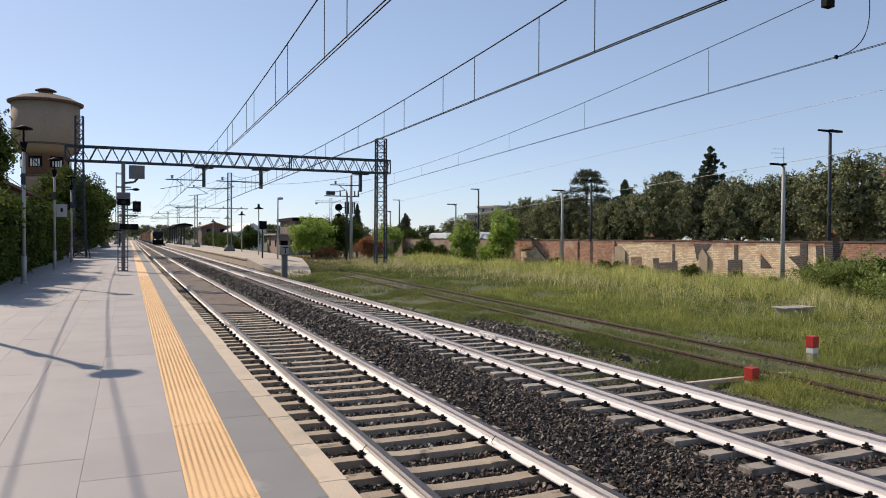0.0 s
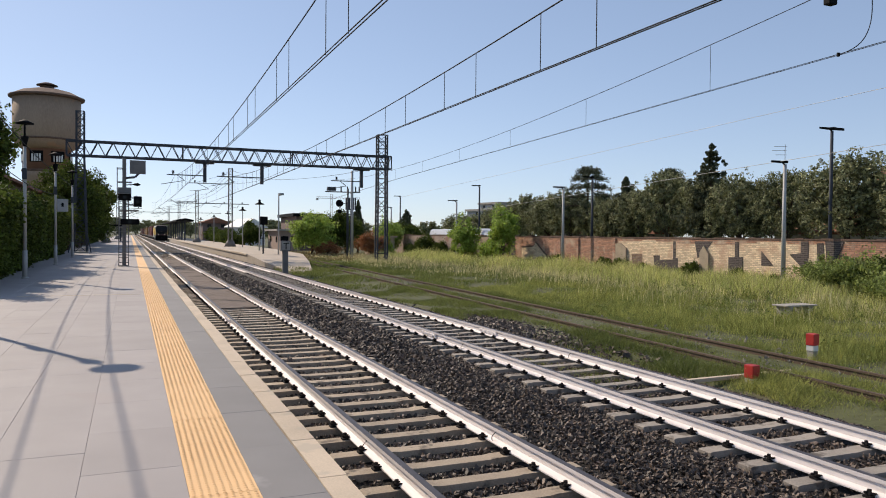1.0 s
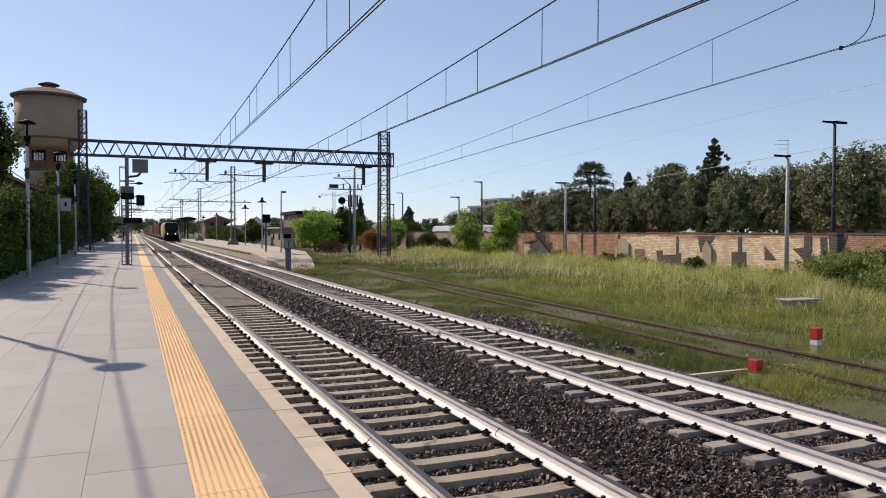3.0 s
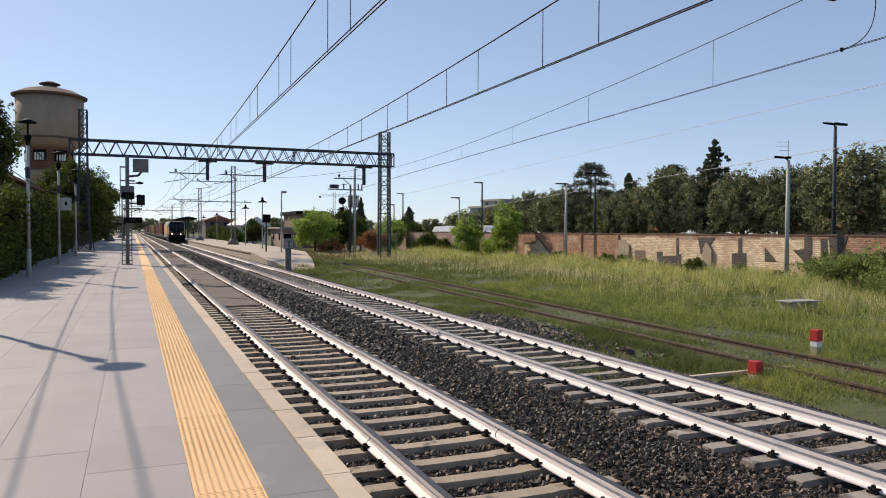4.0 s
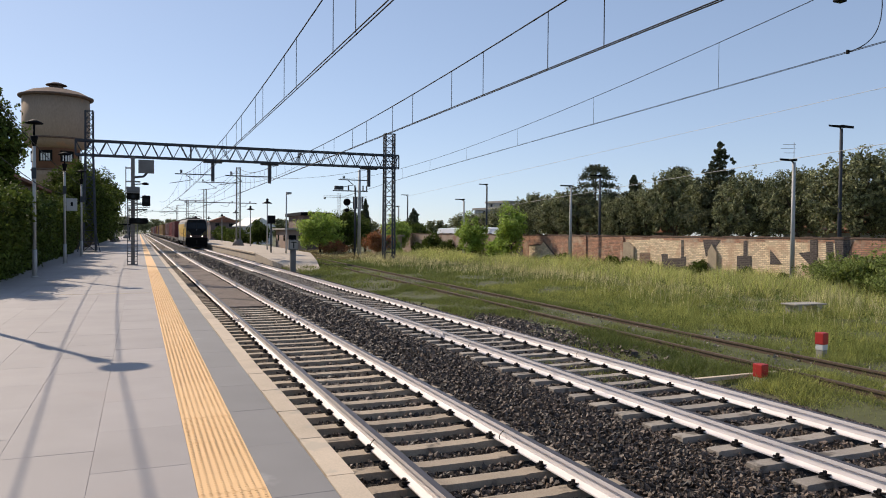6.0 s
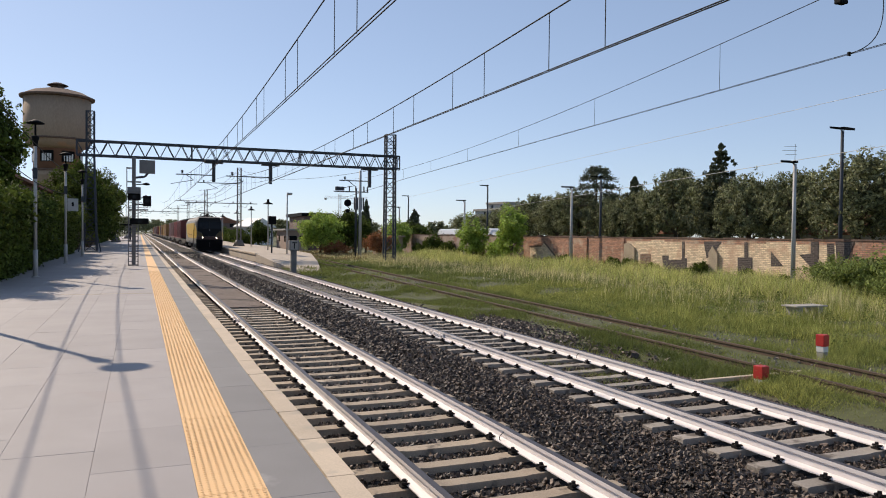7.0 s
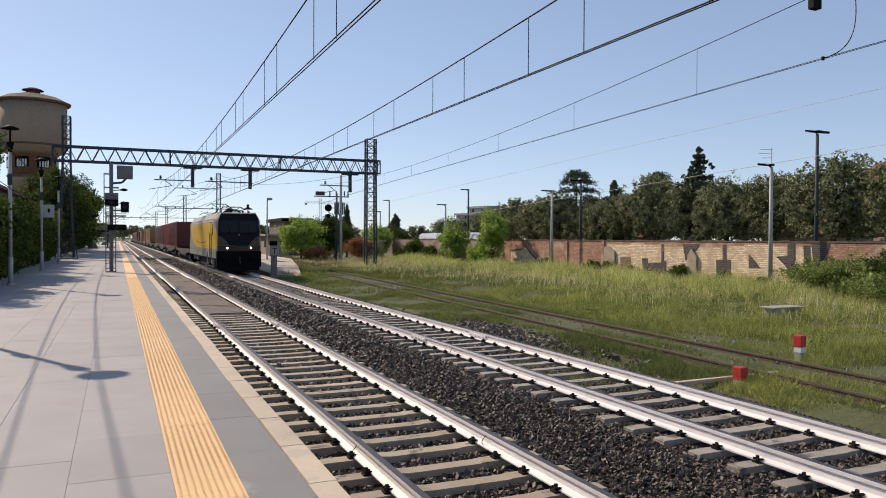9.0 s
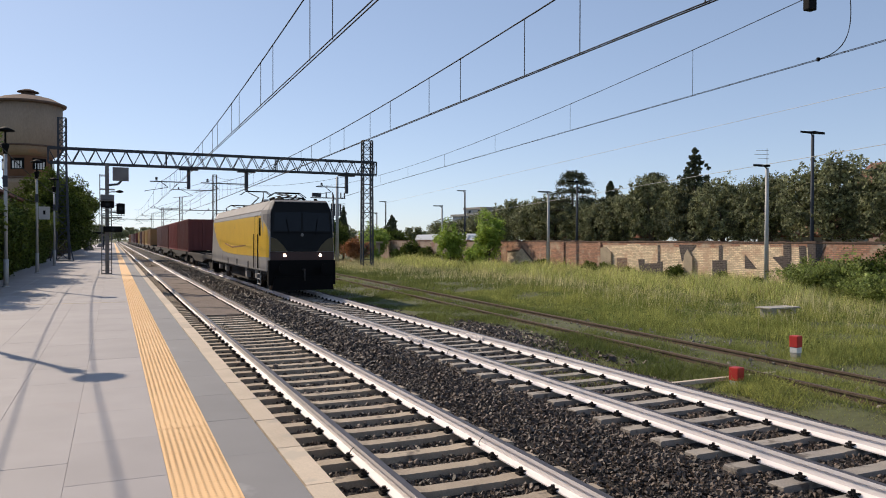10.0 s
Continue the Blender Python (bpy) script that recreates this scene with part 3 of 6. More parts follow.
def tube(bm, pts, r, n=6):
    """One unbroken wire through the points."""
    rings = []
    pts = [Vector(p) for p in pts]
    for i, p in enumerate(pts):
        d = (pts[min(i + 1, len(pts) - 1)] - pts[max(i - 1, 0)]).normalized()
        u = d.orthogonal().normalized() if abs(d.z) > 0.9 else d.cross(Vector((0, 0, 1))).normalized()
        w = d.cross(u)
        rings.append([bm.verts.new(p + (u * math.cos(a) + w * math.sin(a)) * r) for a in (2 * math.pi * k / n for k in range(n))])
    for a, b in zip(rings, rings[1:]):
        for k in range(n):
            bm.faces.new((a[k], a[(k + 1) % n], b[(k + 1) % n], b[k])).smooth = True
    bm.faces.new(rings[0])
    bm.faces.new(rings[-1][::-1])


def catenary(name, xa, xb, y0, y1, zc, zm, sag, label, r=0.0085, step=5.0, track_x=None, drops=None):
    """Contact wire and messenger wire with droppers, from mast to mast."""
    t = thing(name, 0, 0, 0, label, "overhead line", "overhead lines")
    fx = track_x or (lambda y: xa + (xb - xa) * (y - y0) / (y1 - y0))
    n = 24
    def zm_at(y):
        u = (y - y0) / (y1 - y0)
        return zm(y) - 4 * sag * u * (1 - u)
    ys = [y0 + (y1 - y0) * i / n for i in range(n + 1)]
    for o in (-0.03, 0.03):
        bm = bmesh.new()
        tube(bm, [(fx(y) + o, y, zc(y)) for y in ys], r)
        part("contact_wire", bm, M["wire"], t)
    bm = bmesh.new()
    tube(bm, [(fx(y), y, zm_at(y)) for y in ys], r * 1.35)
    part("messenger_wire", bm, M["wire"], t)
    for y in drops or [math.ceil(y0 / step) * step + 0.3 + step * k for k in range(int((y1 - y0) / step))]:
        bm = bmesh.new()
        bar(bm, (fx(y), y, zc(y)), (fx(y), y, zm_at(y)), r * 0.8, 4)
        part("dropper", bm, M["wire"], t)
    return t


def flat(v):
    return lambda y: v


catenary("overhead_line", 3.05, 3.4, 4.0, 65.0, flat(5.33), flat(6.98), 0.92, "copper contact and messenger wires with droppers over the near track", r=0.0105,
         drops=[b + 4.8 * k for k in range(-1, 11) for b in (11.13, 12.6)])
catenary("overhead_line", 3.4, 3.05, 65.0, 125.0, flat(5.33), flat(6.98), 0.92, "copper contact and messenger wires with droppers beyond the gantry", step=9.0)
catenary("overhead_line", 7.0, 7.5, 4.0, 65.0, flat(5.33), lambda y: 6.98 - 0.17 * (65.0 - y) / 61.0, 0.92, "copper contact and messenger wires with droppers over the far track", r=0.0105,
         drops=[b + 4.69 * k for k in range(-1, 11) for b in (10.29, 12.12)])
catenary("overhead_line", 7.5, 7.05, 65.0, 125.0, flat(5.33), flat(6.98), 0.92, "copper contact and messenger wires with droppers beyond the gantry", step=9.0)
catenary("overhead_line", 10.9, 16.6, 4.0, 65.0, lambda y: 5.55 - 0.003 * y, flat(7.09), 1.12, "copper wires with droppers over the overgrown siding", r=0.006, drops=[7.4 + 5.55 * k for k in range(10)],
         track_x=lambda y: 10.85 + 0.081 * y if y < 40 else 14.09 + 0.104 * (y - 40))


def build_jumper():
    """A feeder cable curving down from a hanging clamp to the siding's contact wire."""
    t = thing("feeder_cable", 0, 0, 0, "thin curved feeder cable clamped to the siding wire", "cable")
    bm = bmesh.new()
    a, b, c, d = Vector((12.28, 9.45, 7.25)), Vector((12.66, 9.45, 6.05)), Vector((12.25, 9.45, 5.72)), Vector((11.57, 9.45, 5.51))
    pts = [a * (1 - u) ** 3 + b * 3 * u * (1 - u) ** 2 + c * 3 * u * u * (1 - u) + d * u ** 3 for u in (i / 18 for i in range(19))]
    tube(bm, pts, 0.009)
    part("cable", bm, M["wire"], t)
    bm = bmesh.new()
    box(bm, 11.56, 11.61, 9.43, 9.47, 5.48, 5.55, 0.008)
    part("clamp", bm, M["black"], t)
    bm = bmesh.new()
    box(bm, 11.27, 11.46, 9.38, 9.52, 6.36, 6.76, 0.02)
    bar(bm, (11.37, 9.45, 6.74), (12.28, 9.45, 7.25), 0.02, 6)
    bar(bm, (11.6, 9.45, 6.70), (11.37, 9.45, 6.72), 0.02, 6)
    part("hanging_insulator", bm, M["black"], t)


build_jumper()


# ---- freight train ----
M.update({
    "loco_yellow": material("yellow_loco_paint", (0.74, 0.47, 0.035), (0.62, 0.39, 0.03), 0.38, scale=1.2, fine=30, bump=0.02, wear=(0.42, 0.29, 0.06), wear_at=0.7, wear_scale=1.5),
    "loco_grey": material("silver_grey_loco_paint", (0.35, 0.335, 0.32), (0.27, 0.26, 0.25), 0.45, scale=1.0, fine=30, bump=0.03, wear=(0.22, 0.19, 0.16), wear_at=0.66, wear_scale=1.2),
    "loco_roof": material("dusty_roof_paint", (0.20, 0.19, 0.18), (0.13, 0.12, 0.115), 0.7, scale=1.0, fine=20, bump=0.1),
    "loco_dark": material("dark_front_paint", (0.008, 0.010, 0.013), None, 0.5, spec=0.15, scale=2, fine=30, bump=0.02),
    # the flank yellow with dirt and the shade of the front put into its colour
    "loco_ochre": material("dirty_shaded_yellow_paint", (0.085, 0.058, 0.010), (0.05, 0.034, 0.008), 0.5, scale=2, fine=30, bump=0.03),
    "loco_red": material("dark_red_front_paint", (0.045, 0.009, 0.008), None, 0.45, scale=2, fine=30, bump=0.02),
    "screen": material("tinted_windscreen", (0.008, 0.011, 0.016), None, 0.12, spec=0.18, scale=2, fine=30, bump=0),
    "under": material("dusty_underframe", (0.055, 0.045, 0.038), (0.03, 0.025, 0.022), 0.85, scale=3, fine=30, bump=0.3),
    "wheel": material("wheel_steel", (0.16, 0.13, 0.11), (0.08, 0.065, 0.055), 0.6, 0.6, scale=4, fine=40, bump=0.1),
    "lamp_on": glow("lit_headlight", (1.0, 0.86, 0.66), 9.0),
})
CANS = {
    "maroon": ((0.16, 0.030, 0.024), "maroon"), "red": ((0.27, 0.036, 0.026), "faded red"), "brown": ((0.17, 0.055, 0.040), "reddish brown"),
    "plum": ((0.19, 0.085, 0.072), "dusty plum"), "tan": ((0.34, 0.17, 0.055), "tan"), "yellow": ((0.42, 0.24, 0.05), "dull yellow"),
    "dark": ((0.09, 0.028, 0.024), "dark red"), "grey": ((0.26, 0.20, 0.18), "dusty grey")}
for key, (rgb, word) in CANS.items():
    M["can_" + key] = material(word.replace(" ", "_") + "_container_paint", rgb, tuple(c * 0.72 for c in rgb), 0.6, scale=0.8, fine=12, bump=0.05,
                               wear=(0.16, 0.09, 0.06), wear_at=0.7, wear_scale=1.4)
DECK = 1.16


def loft(bm, sections, close=True):
    rows = [[bm.verts.new(p) for p in s] for s in sections]
    k = len(rows[0])
    for a, b in zip(rows, rows[1:]):
        for i in range(k):
            j = (i + 1) % k
            bm.faces.new((a[i], a[j], b[j], b[i]))
    if close:
        bm.faces.new(rows[0][::-1])
        bm.faces.new(rows[-1])
    bmesh.ops.recalc_face_normals(bm, faces=bm.faces[:])
    return bm


def wheelset(parent, y, r, name="wheelset"):
    bm = bmesh.new()
    for s in (-1, 1):
        for a, b, ra in ((0.70, 0.735, r + 0.03), (0.735, 0.84, r)):
            prof = [(a * s, ra), (b * s, ra)]
            n = 24
            ring = [[bm.verts.new((x, q * math.cos(2 * math.pi * i / n), q * math.sin(2 * math.pi * i / n))) for i in range(n)] for x, q in prof]
            for i in range(n):
                j = (i + 1) % n
                bm.faces.new((ring[0][i], ring[0][j], ring[1][j], ring[1][i]))
            bm.faces.new(ring[0])
            bm.faces.new(ring[1])
        for k in range(5):
            c = 2 * math.pi * k / 5
            bar(bm, (s * 0.842, 0.62 * r * math.cos(c), 0.62 * r * math.sin(c)), (s * 0.852, 0.62 * r * math.cos(c), 0.62 * r * math.sin(c)), 0.07, 8)
    bar(bm, (-0.95, 0, 0), (0.95, 0, 0), 0.085, 10)
    bmesh.ops.recalc_face_normals(bm, faces=bm.faces[:])
    ob = part(name, bm, M["wheel"], parent)
    ob.matrix_basis = pose(0, y, r)
    return ob


def bogie(parent, y, base, r, heavy):
    bm = bmesh.new()
    for s in (-1, 1):
        x0, x1 = sorted((s * 0.96, s * 1.10))
        box(bm, x0, x1, y - base / 2 - 0.45, y + base / 2 + 0.45, r + 0.02, r + 0.2, 0.02)
        box(bm, x0, x1, y - 0.55, y + 0.55, r - 0.18, r + 0.05, 0.02)
        for d in (-base / 2, base / 2):
            box(bm, x0 - 0.02, x1 + 0.04 * (s > 0) + 0.02, y + d - 0.2, y + d + 0.2, r - 0.17, r + 0.16, 0.03)
            for e in (-0.32, 0.32):
                bar(bm, (s * 1.03, y + d + e, r + 0.1), (s * 1.03, y + d + e, r + 0.42), 0.085, 8)
        if heavy:
            bar(bm, (s * 1.14, y - 0.9, r + 0.35), (s * 1.14, y + 0.2, r - 0.1), 0.05, 6)
    box(bm, -0.9, 0.9, y - 0.3, y + 0.3, r + 0.05, r + 0.28)
    part("bogie_frame", bm, M["under"], parent)


SPIN = []      # wheelsets that turn, with their radius


def build_loco():
    t = thing("locomotive", TRACKS[1], 30.78, 0, "yellow and silver electric freight locomotive with dark front and lit headlights", "locomotive")
    L = 18.9

    def section(y, hw, th, rw, roof, lean):
        pts = [(-hw, 0.90), (-hw, 1.5), (-th, 3.32), (-th * 0.965, 3.50), (-rw, roof), (rw, roof), (th * 0.965, 3.50), (th, 3.32), (hw, 1.5), (hw, 0.90)]
        return [(x, y + lean * max(0.0, z - 1.75), z) for x, z in pts]
    bm = bmesh.new()
    loft(bm, [section(0.0, 1.36, 1.29, 1.12, 3.84, 0.10), section(0.30, 1.45, 1.40, 1.12, 3.92, 0.08), section(1.3, 1.49, 1.49, 1.08, 3.92, 0.0),
              section(L - 1.3, 1.49, 1.49, 1.08, 3.92, 0.0), section(L - 0.30, 1.45, 1.40, 1.12, 3.92, -0.08), section(L, 1.36, 1.29, 1.12, 3.84, -0.10)])
    bmesh.ops.bevel(bm, geom=[e for e in bm.edges if e.calc_face_angle(0) > 0.5], offset=0.05, segments=2, affect="EDGES")
    body = part("body", bm, M["loco_grey"], t)
    # flank paint, door, grab rails, vents on both sides
    for s in (-1, 1):
        x0, x1 = sorted((s * 1.488, s * 1.496))
        bm = bmesh.new()
        prism(bm, [(1.45, 1.52), (1.45, 3.28), (17.5, 3.28), (16.9, 2.75), (16.0, 2.25), (14.8, 1.85), (13.4, 1.62), (11.5, 1.53), (8.0, 1.50)], x0, x1, "x")
        part("side_livery", bm, M["loco_yellow"], body, "bright yellow flank panel with curved end")
        bm = bmesh.new()
        f = [section(0.07, 1.385, 1.315, 1.0, 3.8, 0.10), section(0.31, 1.454, 1.404, 1.0, 3.8, 0.08), section(1.44, 1.494, 1.494, 1.0, 3.8, 0.0)]
        k = (1, 2) if s < 0 else (8, 7)
        quad = []
        for sec in f:
            a, b = Vector(sec[k[0]]), Vector(sec[k[1]])
            quad.append((a.lerp(b, 0.01), a.lerp(b, (0.52, 0.70, 0.98)[len(quad)])))
        for (a, b), (c, d) in zip(quad, quad[1:]):
            off = Vector((s * 0.004, 0, 0))
            bm.faces.new([bm.verts.new(p + off) for p in (a, b, d, c)])
        part("cab_side_livery", bm, M["loco_yellow"], body, "yellow cab side panel")
        x0, x1 = sorted((s * 1.490, s * 1.502))
        bm = bmesh.new()
        for y in (1.95, 2.72):
            box(bm, x0, x1, y - 0.03, y + 0.03, 0.95, 3.30)
        box(bm, x0, x1, 1.98, 2.69, 3.27, 3.30)
        door = part("cab_door", bm, M["loco_dark"], body, "yellow cab door with dark seams")
        for y in (1.86, 2.82):
            bm = bmesh.new()
            bar(bm, (s * 1.54, y, 1.0), (s * 1.54, y, 2.5), 0.018, 6)
            part("grab_rail", bm, M["black"], door)
        bm = bmesh.new()
        box(bm, x0, x1, 1.35, 1.72, 2.42, 3.18, 0.0)
        part("side_window", bm, M["screen"], body)
        for y, z in ((4.6, 1.1), (8.0, 1.12), (11.2, 1.1)):
            bm = bmesh.new()
            box(bm, x0, x1, y - 0.12, y + 0.12, z - 0.15, z + 0.15)
            part("side_vent", bm, M["loco_dark"], body)
        bm = bmesh.new()
        for k in range(3):
            bar(bm, (s * 1.38, 1.95, 0.30 + 0.22 * k), (s * 1.38, 2.7, 0.30 + 0.22 * k), 0.02, 5)
        bar(bm, (s * 1.38, 1.95, 0.28), (s * 1.38, 1.95, 0.95), 0.02, 5)
        bar(bm, (s * 1.38, 2.7, 0.28), (s * 1.38, 2.7, 0.95), 0.02, 5)
        part("step", bm, M["galv"], t, "worn pale steel cab step")
        for y, z in ((3.3, 0.62), (6.0, 0.55), (13.1, 0.6), (15.8, 0.62)):
            bm = bmesh.new()
            x2, x3 = sorted((s * 1.16, s * 1.36))
            box(bm, x2, x3, y - 0.22, y + 0.22, z - 0.12, z + 0.34, 0.03)
            part("sand_box", bm, M["loco_grey"], t, "dusty silver sand box")
        bm = bmesh.new()
        prism(bm, [(5.2, 1.95), (9.6, 1.82), (12.4, 2.02), (12.4, 2.08), (9.6, 1.89), (5.2, 2.01)], x0 - 0.003 * (s < 0), x1 + 0.003 * (s > 0), "x")
        part("livery_stripe", bm, M["can_tan"], body)
    bm = bmesh.new()
    prism(bm, [(-1.452, 3.47), (-1.446, 3.52), (-1.086, 3.935), (1.086, 3.935), (1.446, 3.52), (1.452, 3.47), (1.0, 3.7), (-1.0, 3.7)], 1.35, L - 1.35, "y")
    part("roof_cover", bm, M["loco_roof"], body, "dark grey dusty roof")
    for far_end in (0, 1):
        bm = bmesh.new()
        rows = []
        for y, hw, th, rw, top, low in ((0.03, 1.37, 1.30, 1.12, 3.84, 2.55), (0.30, 1.45, 1.40, 1.12, 3.92, 2.85), (1.40, 1.49, 1.49, 1.08, 3.92, 3.30)):
            lean = 0.10 if y < 0.1 else 0.08 if y < 1 else 0.0
            half = hw + (th - hw) * (low - 1.5) / 1.82
            line = [(-half - 0.006, low), (-th - 0.006, 3.33), (-th * 0.965 - 0.006, 3.51), (-rw, top + 0.010)]
            line += [(-x, z) for x, z in line[::-1]]
            rows.append([bm.verts.new((x, L - (y + lean * (z - 1.75)) if far_end else y + lean * (z - 1.75), z)) for x, z in line])
        for p, q in zip(rows, rows[1:]):
            for i in range(len(p) - 1):
                bm.faces.new((p[i], p[i + 1], q[i + 1], q[i]))
        bmesh.ops.recalc_face_normals(bm, faces=bm.faces[:])
        bmesh.ops.solidify(bm, geom=bm.faces[:], thickness=0.004)
        part("cab_roof", bm, M["loco_roof"], body, "dark grey cab roof")
    # front mask on both ends
    for end in (0, 1):
        def at(x, z, out):
            y = 0.10 * max(0.0, z - 1.75) - out
            return (x, y if end == 0 else L - y, z)

        def plate(name, pts, mat, out, parent, label=""):
            b2 = bmesh.new()
            fr = [b2.verts.new(at(x, z, out)) for x, z in pts]
            bk = [b2.verts.new(at(x, z, -0.03)) for x, z in pts]
            n = len(pts)
            for i in range(n):
                j = (i + 1) % n
                b2.faces.new((fr[i], fr[j], bk[j], bk[i]))
            b2.faces.new(fr)
            bmesh.ops.recalc_face_normals(b2, faces=b2.faces[:])
            return part(name, b2, mat, parent, label)
        mask = plate("front_mask", [(-1.31, 2.36), (-1.27, 3.40), (-1.11, 3.83), (1.11, 3.83), (1.27, 3.40), (1.31, 2.36), (1.06, 2.28), (0.80, 2.02), (0.62, 1.76), (-0.62, 1.76), (-0.80, 2.02), (-1.06, 2.28)],
                     M["loco_dark"], 0.012, t, "dark blue-black front mask")
        plate("windscreen", [(-1.20, 2.62), (-1.15, 3.38), (-0.04, 3.42), (-0.04, 2.62)], M["screen"], 0.022, mask)
        plate("windscreen", [(0.04, 2.62), (0.04, 3.42), (1.15, 3.38), (1.20, 2.62)], M["screen"], 0.022, mask)
        for s in (-1, 1):
            plate("front_corner", [(s * 1.31, 2.35), (s * 1.06, 2.27), (s * 0.80, 2.01), (s * 0.64, 1.77), (s * 1.32, 1.77)], M["loco_ochre"], 0.010, t, "dirty yellow corner panel of the front, coloured darker still for its shade")
        plate("front_badge", [(-0.06, 2.42), (-0.06, 2.50), (0.0, 2.54), (0.06, 2.50), (0.06, 2.42), (0.0, 2.38)], M["loco_roof"], 0.03, mask, "small pale badge below the windscreen")
        plate("sill_strip", [(-1.22, 2.52), (-1.22, 2.56), (1.22, 2.56), (1.22, 2.52)], M["black"], 0.02, mask)
        band = plate("front_band", [(-1.34, 1.40), (-1.34, 1.75), (1.34, 1.75), (1.34, 1.40)], M["loco_red"], 0.014, t, "dark red band with headlights")
        for s in (-1, 1):
            b2 = bmesh.new()
            ring = lambda r, y: [b2.verts.new((s * 0.75 + r * math.cos(a), y, 1.60 + r * math.sin(a))) for a in (2 * math.pi * i / 14 for i in range(14))]
            y0 = -0.018 if end == 0 else L + 0.018
            y1 = -0.05 if end == 0 else L + 0.05
            a, b = ring(0.062, y0), ring(0.05, y1)
            for i in range(14):
                b2.faces.new((a[i], a[(i + 1) % 14], b[(i + 1) % 14], b[i]))
            b2.faces.new(b)
            bmesh.ops.recalc_face_normals(b2, faces=b2.faces[:])
            part("headlight", b2, M["lamp_on"] if end == 0 else M["screen"], band, "lit round headlight" if end == 0 else "")
        b2 = bmesh.new()
        sg = -1 if end == 0 else 1
        ye = 0 if end == 0 else L
        lo, hi = sorted((ye + sg * 0.03, ye - sg * 0.34))
        box(b2, -1.42, 1.42, lo, hi, 0.36, 1.40, 0.03)
        prism(b2, [(-1.3, 0.15), (-1.2, 0.72), (1.2, 0.72), (1.3, 0.15)], *sorted((ye + sg * 0.12, ye + sg * 0.18)), "y")
        part("front_skirt", b2, M["black"], t, "black headstock and snow plough")
        for s in (-1, 1):
            b2 = bmesh.new()
            bar(b2, (s * 0.875, ye, 1.06), (s * 0.875, ye + sg * 0.5, 1.06), 0.10, 12)
            bar(b2, (s * 0.875, ye + sg * 0.5, 1.06), (s * 0.875, ye + sg * 0.55, 1.06), 0.22, 16)
            part("buffer", b2, M["black"], t)
        b2 = bmesh.new()
        bar(b2, (0, ye, 1.0), (0, ye + sg * 0.4, 1.0), 0.05, 8)
        bar(b2, (0, ye + sg * 0.36, 1.0), (0, ye + sg * 0.4, 0.55), 0.035, 8)
        part("coupling", b2, M["under"], t)
        for s in (-1, 1):
            b2 = bmesh.new()
            bar(b2, (s * 0.55, ye + sg * 0.0, 2.45), (s * 0.66, ye - sg * 0.07, 3.1), 0.012, 5)
            part("wiper", b2, M["black"], mask)
        b2 = bmesh.new()
        bar(b2, (0.72, ye - sg * 0.7, 3.85), (0.72, ye - sg * 0.7, 4.02), 0.07, 8)
        part("horn", b2, M["black"], t)
    # underframe
    bm = bmesh.new()
    box(bm, -1.35, 1.35, 0.4, L - 0.4, 0.78, 1.0)
    box(bm, -1.15, 1.15, 6.6, L - 6.6, 0.28, 0.8, 0.04)
    part("underframe", bm, M["under"], t)
    for y in (4.0, L - 4.0):
        bogie(t, y, 2.6, 0.60, True)
        for d in (-1.3, 1.3):
            SPIN.append((wheelset(t, y + d, 0.60), 0.60))
    # roof gear
    bm = bmesh.new()
    box(bm, -0.8, 0.8, 4.6, 9.0, 3.90, 4.02, 0.04)
    for k in range(3):
        box(bm, -0.7, 0.7, 4.9 + 1.4 * k, 5.9 + 1.4 * k, 4.02, 4.08, 0.02)
    part("roof_hatch", bm, M["under"], t)

    def pantograph(y, up):
        top = 4.92 if up else 4.38
        b2 = bmesh.new()
        for s, e in itertools.product((-1, 1), (-1, 1)):
            lathe(b2, [(0.05, 3.92), (0.10, 3.96), (0.05, 4.0), (0.10, 4.04), (0.05, 4.08)], 8, s * 0.5, y + e * 0.75)
            bar(b2, (s * 0.5, y + e * 0.75, 4.1), (s * 0.5, y - e * 0.75, 4.1), 0.03, 5)
        bar(b2, (-0.5, y + 0.75, 4.1), (0.5, y + 0.75, 4.1), 0.03, 5)
        bar(b2, (-0.5, y - 0.75, 4.1), (0.5, y - 0.75, 4.1), 0.03, 5)
        p = part("pantograph", b2, M["black"], t, "raised black pantograph" if up else "folded black pantograph")
        b2 = bmesh.new()
        knee = (y - 1.05, 4.50) if up else (y - 0.95, 4.18)
        for s in (-1, 1):
            bar(b2, (s * 0.28, y + 0.7, 4.12), (s * 0.12, knee[0], knee[1]), 0.035, 6)
            bar(b2, (s * 0.12, knee[0], knee[1]), (s * 0.42, y + 0.5, top - 0.06), 0.025, 6)
        part("pantograph_arm", b2, M["black"], p)
        b2 = bmesh.new()
        for e in (-0.18, 0.18):
            bar(b2, (-0.55, y + 0.5 + e, top), (0.55, y + 0.5 + e, top), 0.025, 6)
            for s in (-1, 1):
                bar(b2, (s * 0.55, y + 0.5 + e, top), (s * 0.85, y + 0.5 + e, top - 0.2), 0.02, 6)
        part("collector_head", b2, M["black"], p)
    pantograph(2.6, False)
    pantograph(10.6, True)
    pantograph(L - 2.6, False)
    bm = bmesh.new()
    for y in (6.4, 7.9, 8.6):
        lathe(bm, [(0.06, 4.0), (0.13, 4.15), (0.06, 4.2), (0.13, 4.25), (0.06, 4.3), (0.12, 4.35), (0.04, 4.45)], 10, 0.35, y)
    bar(bm, (0.35, 4.2, 4.42), (0.35, 9.0, 4.45), 0.02, 5)
    part("roof_conductor", bm, M["black"], t)
    MOVING.append((t, 0.0))


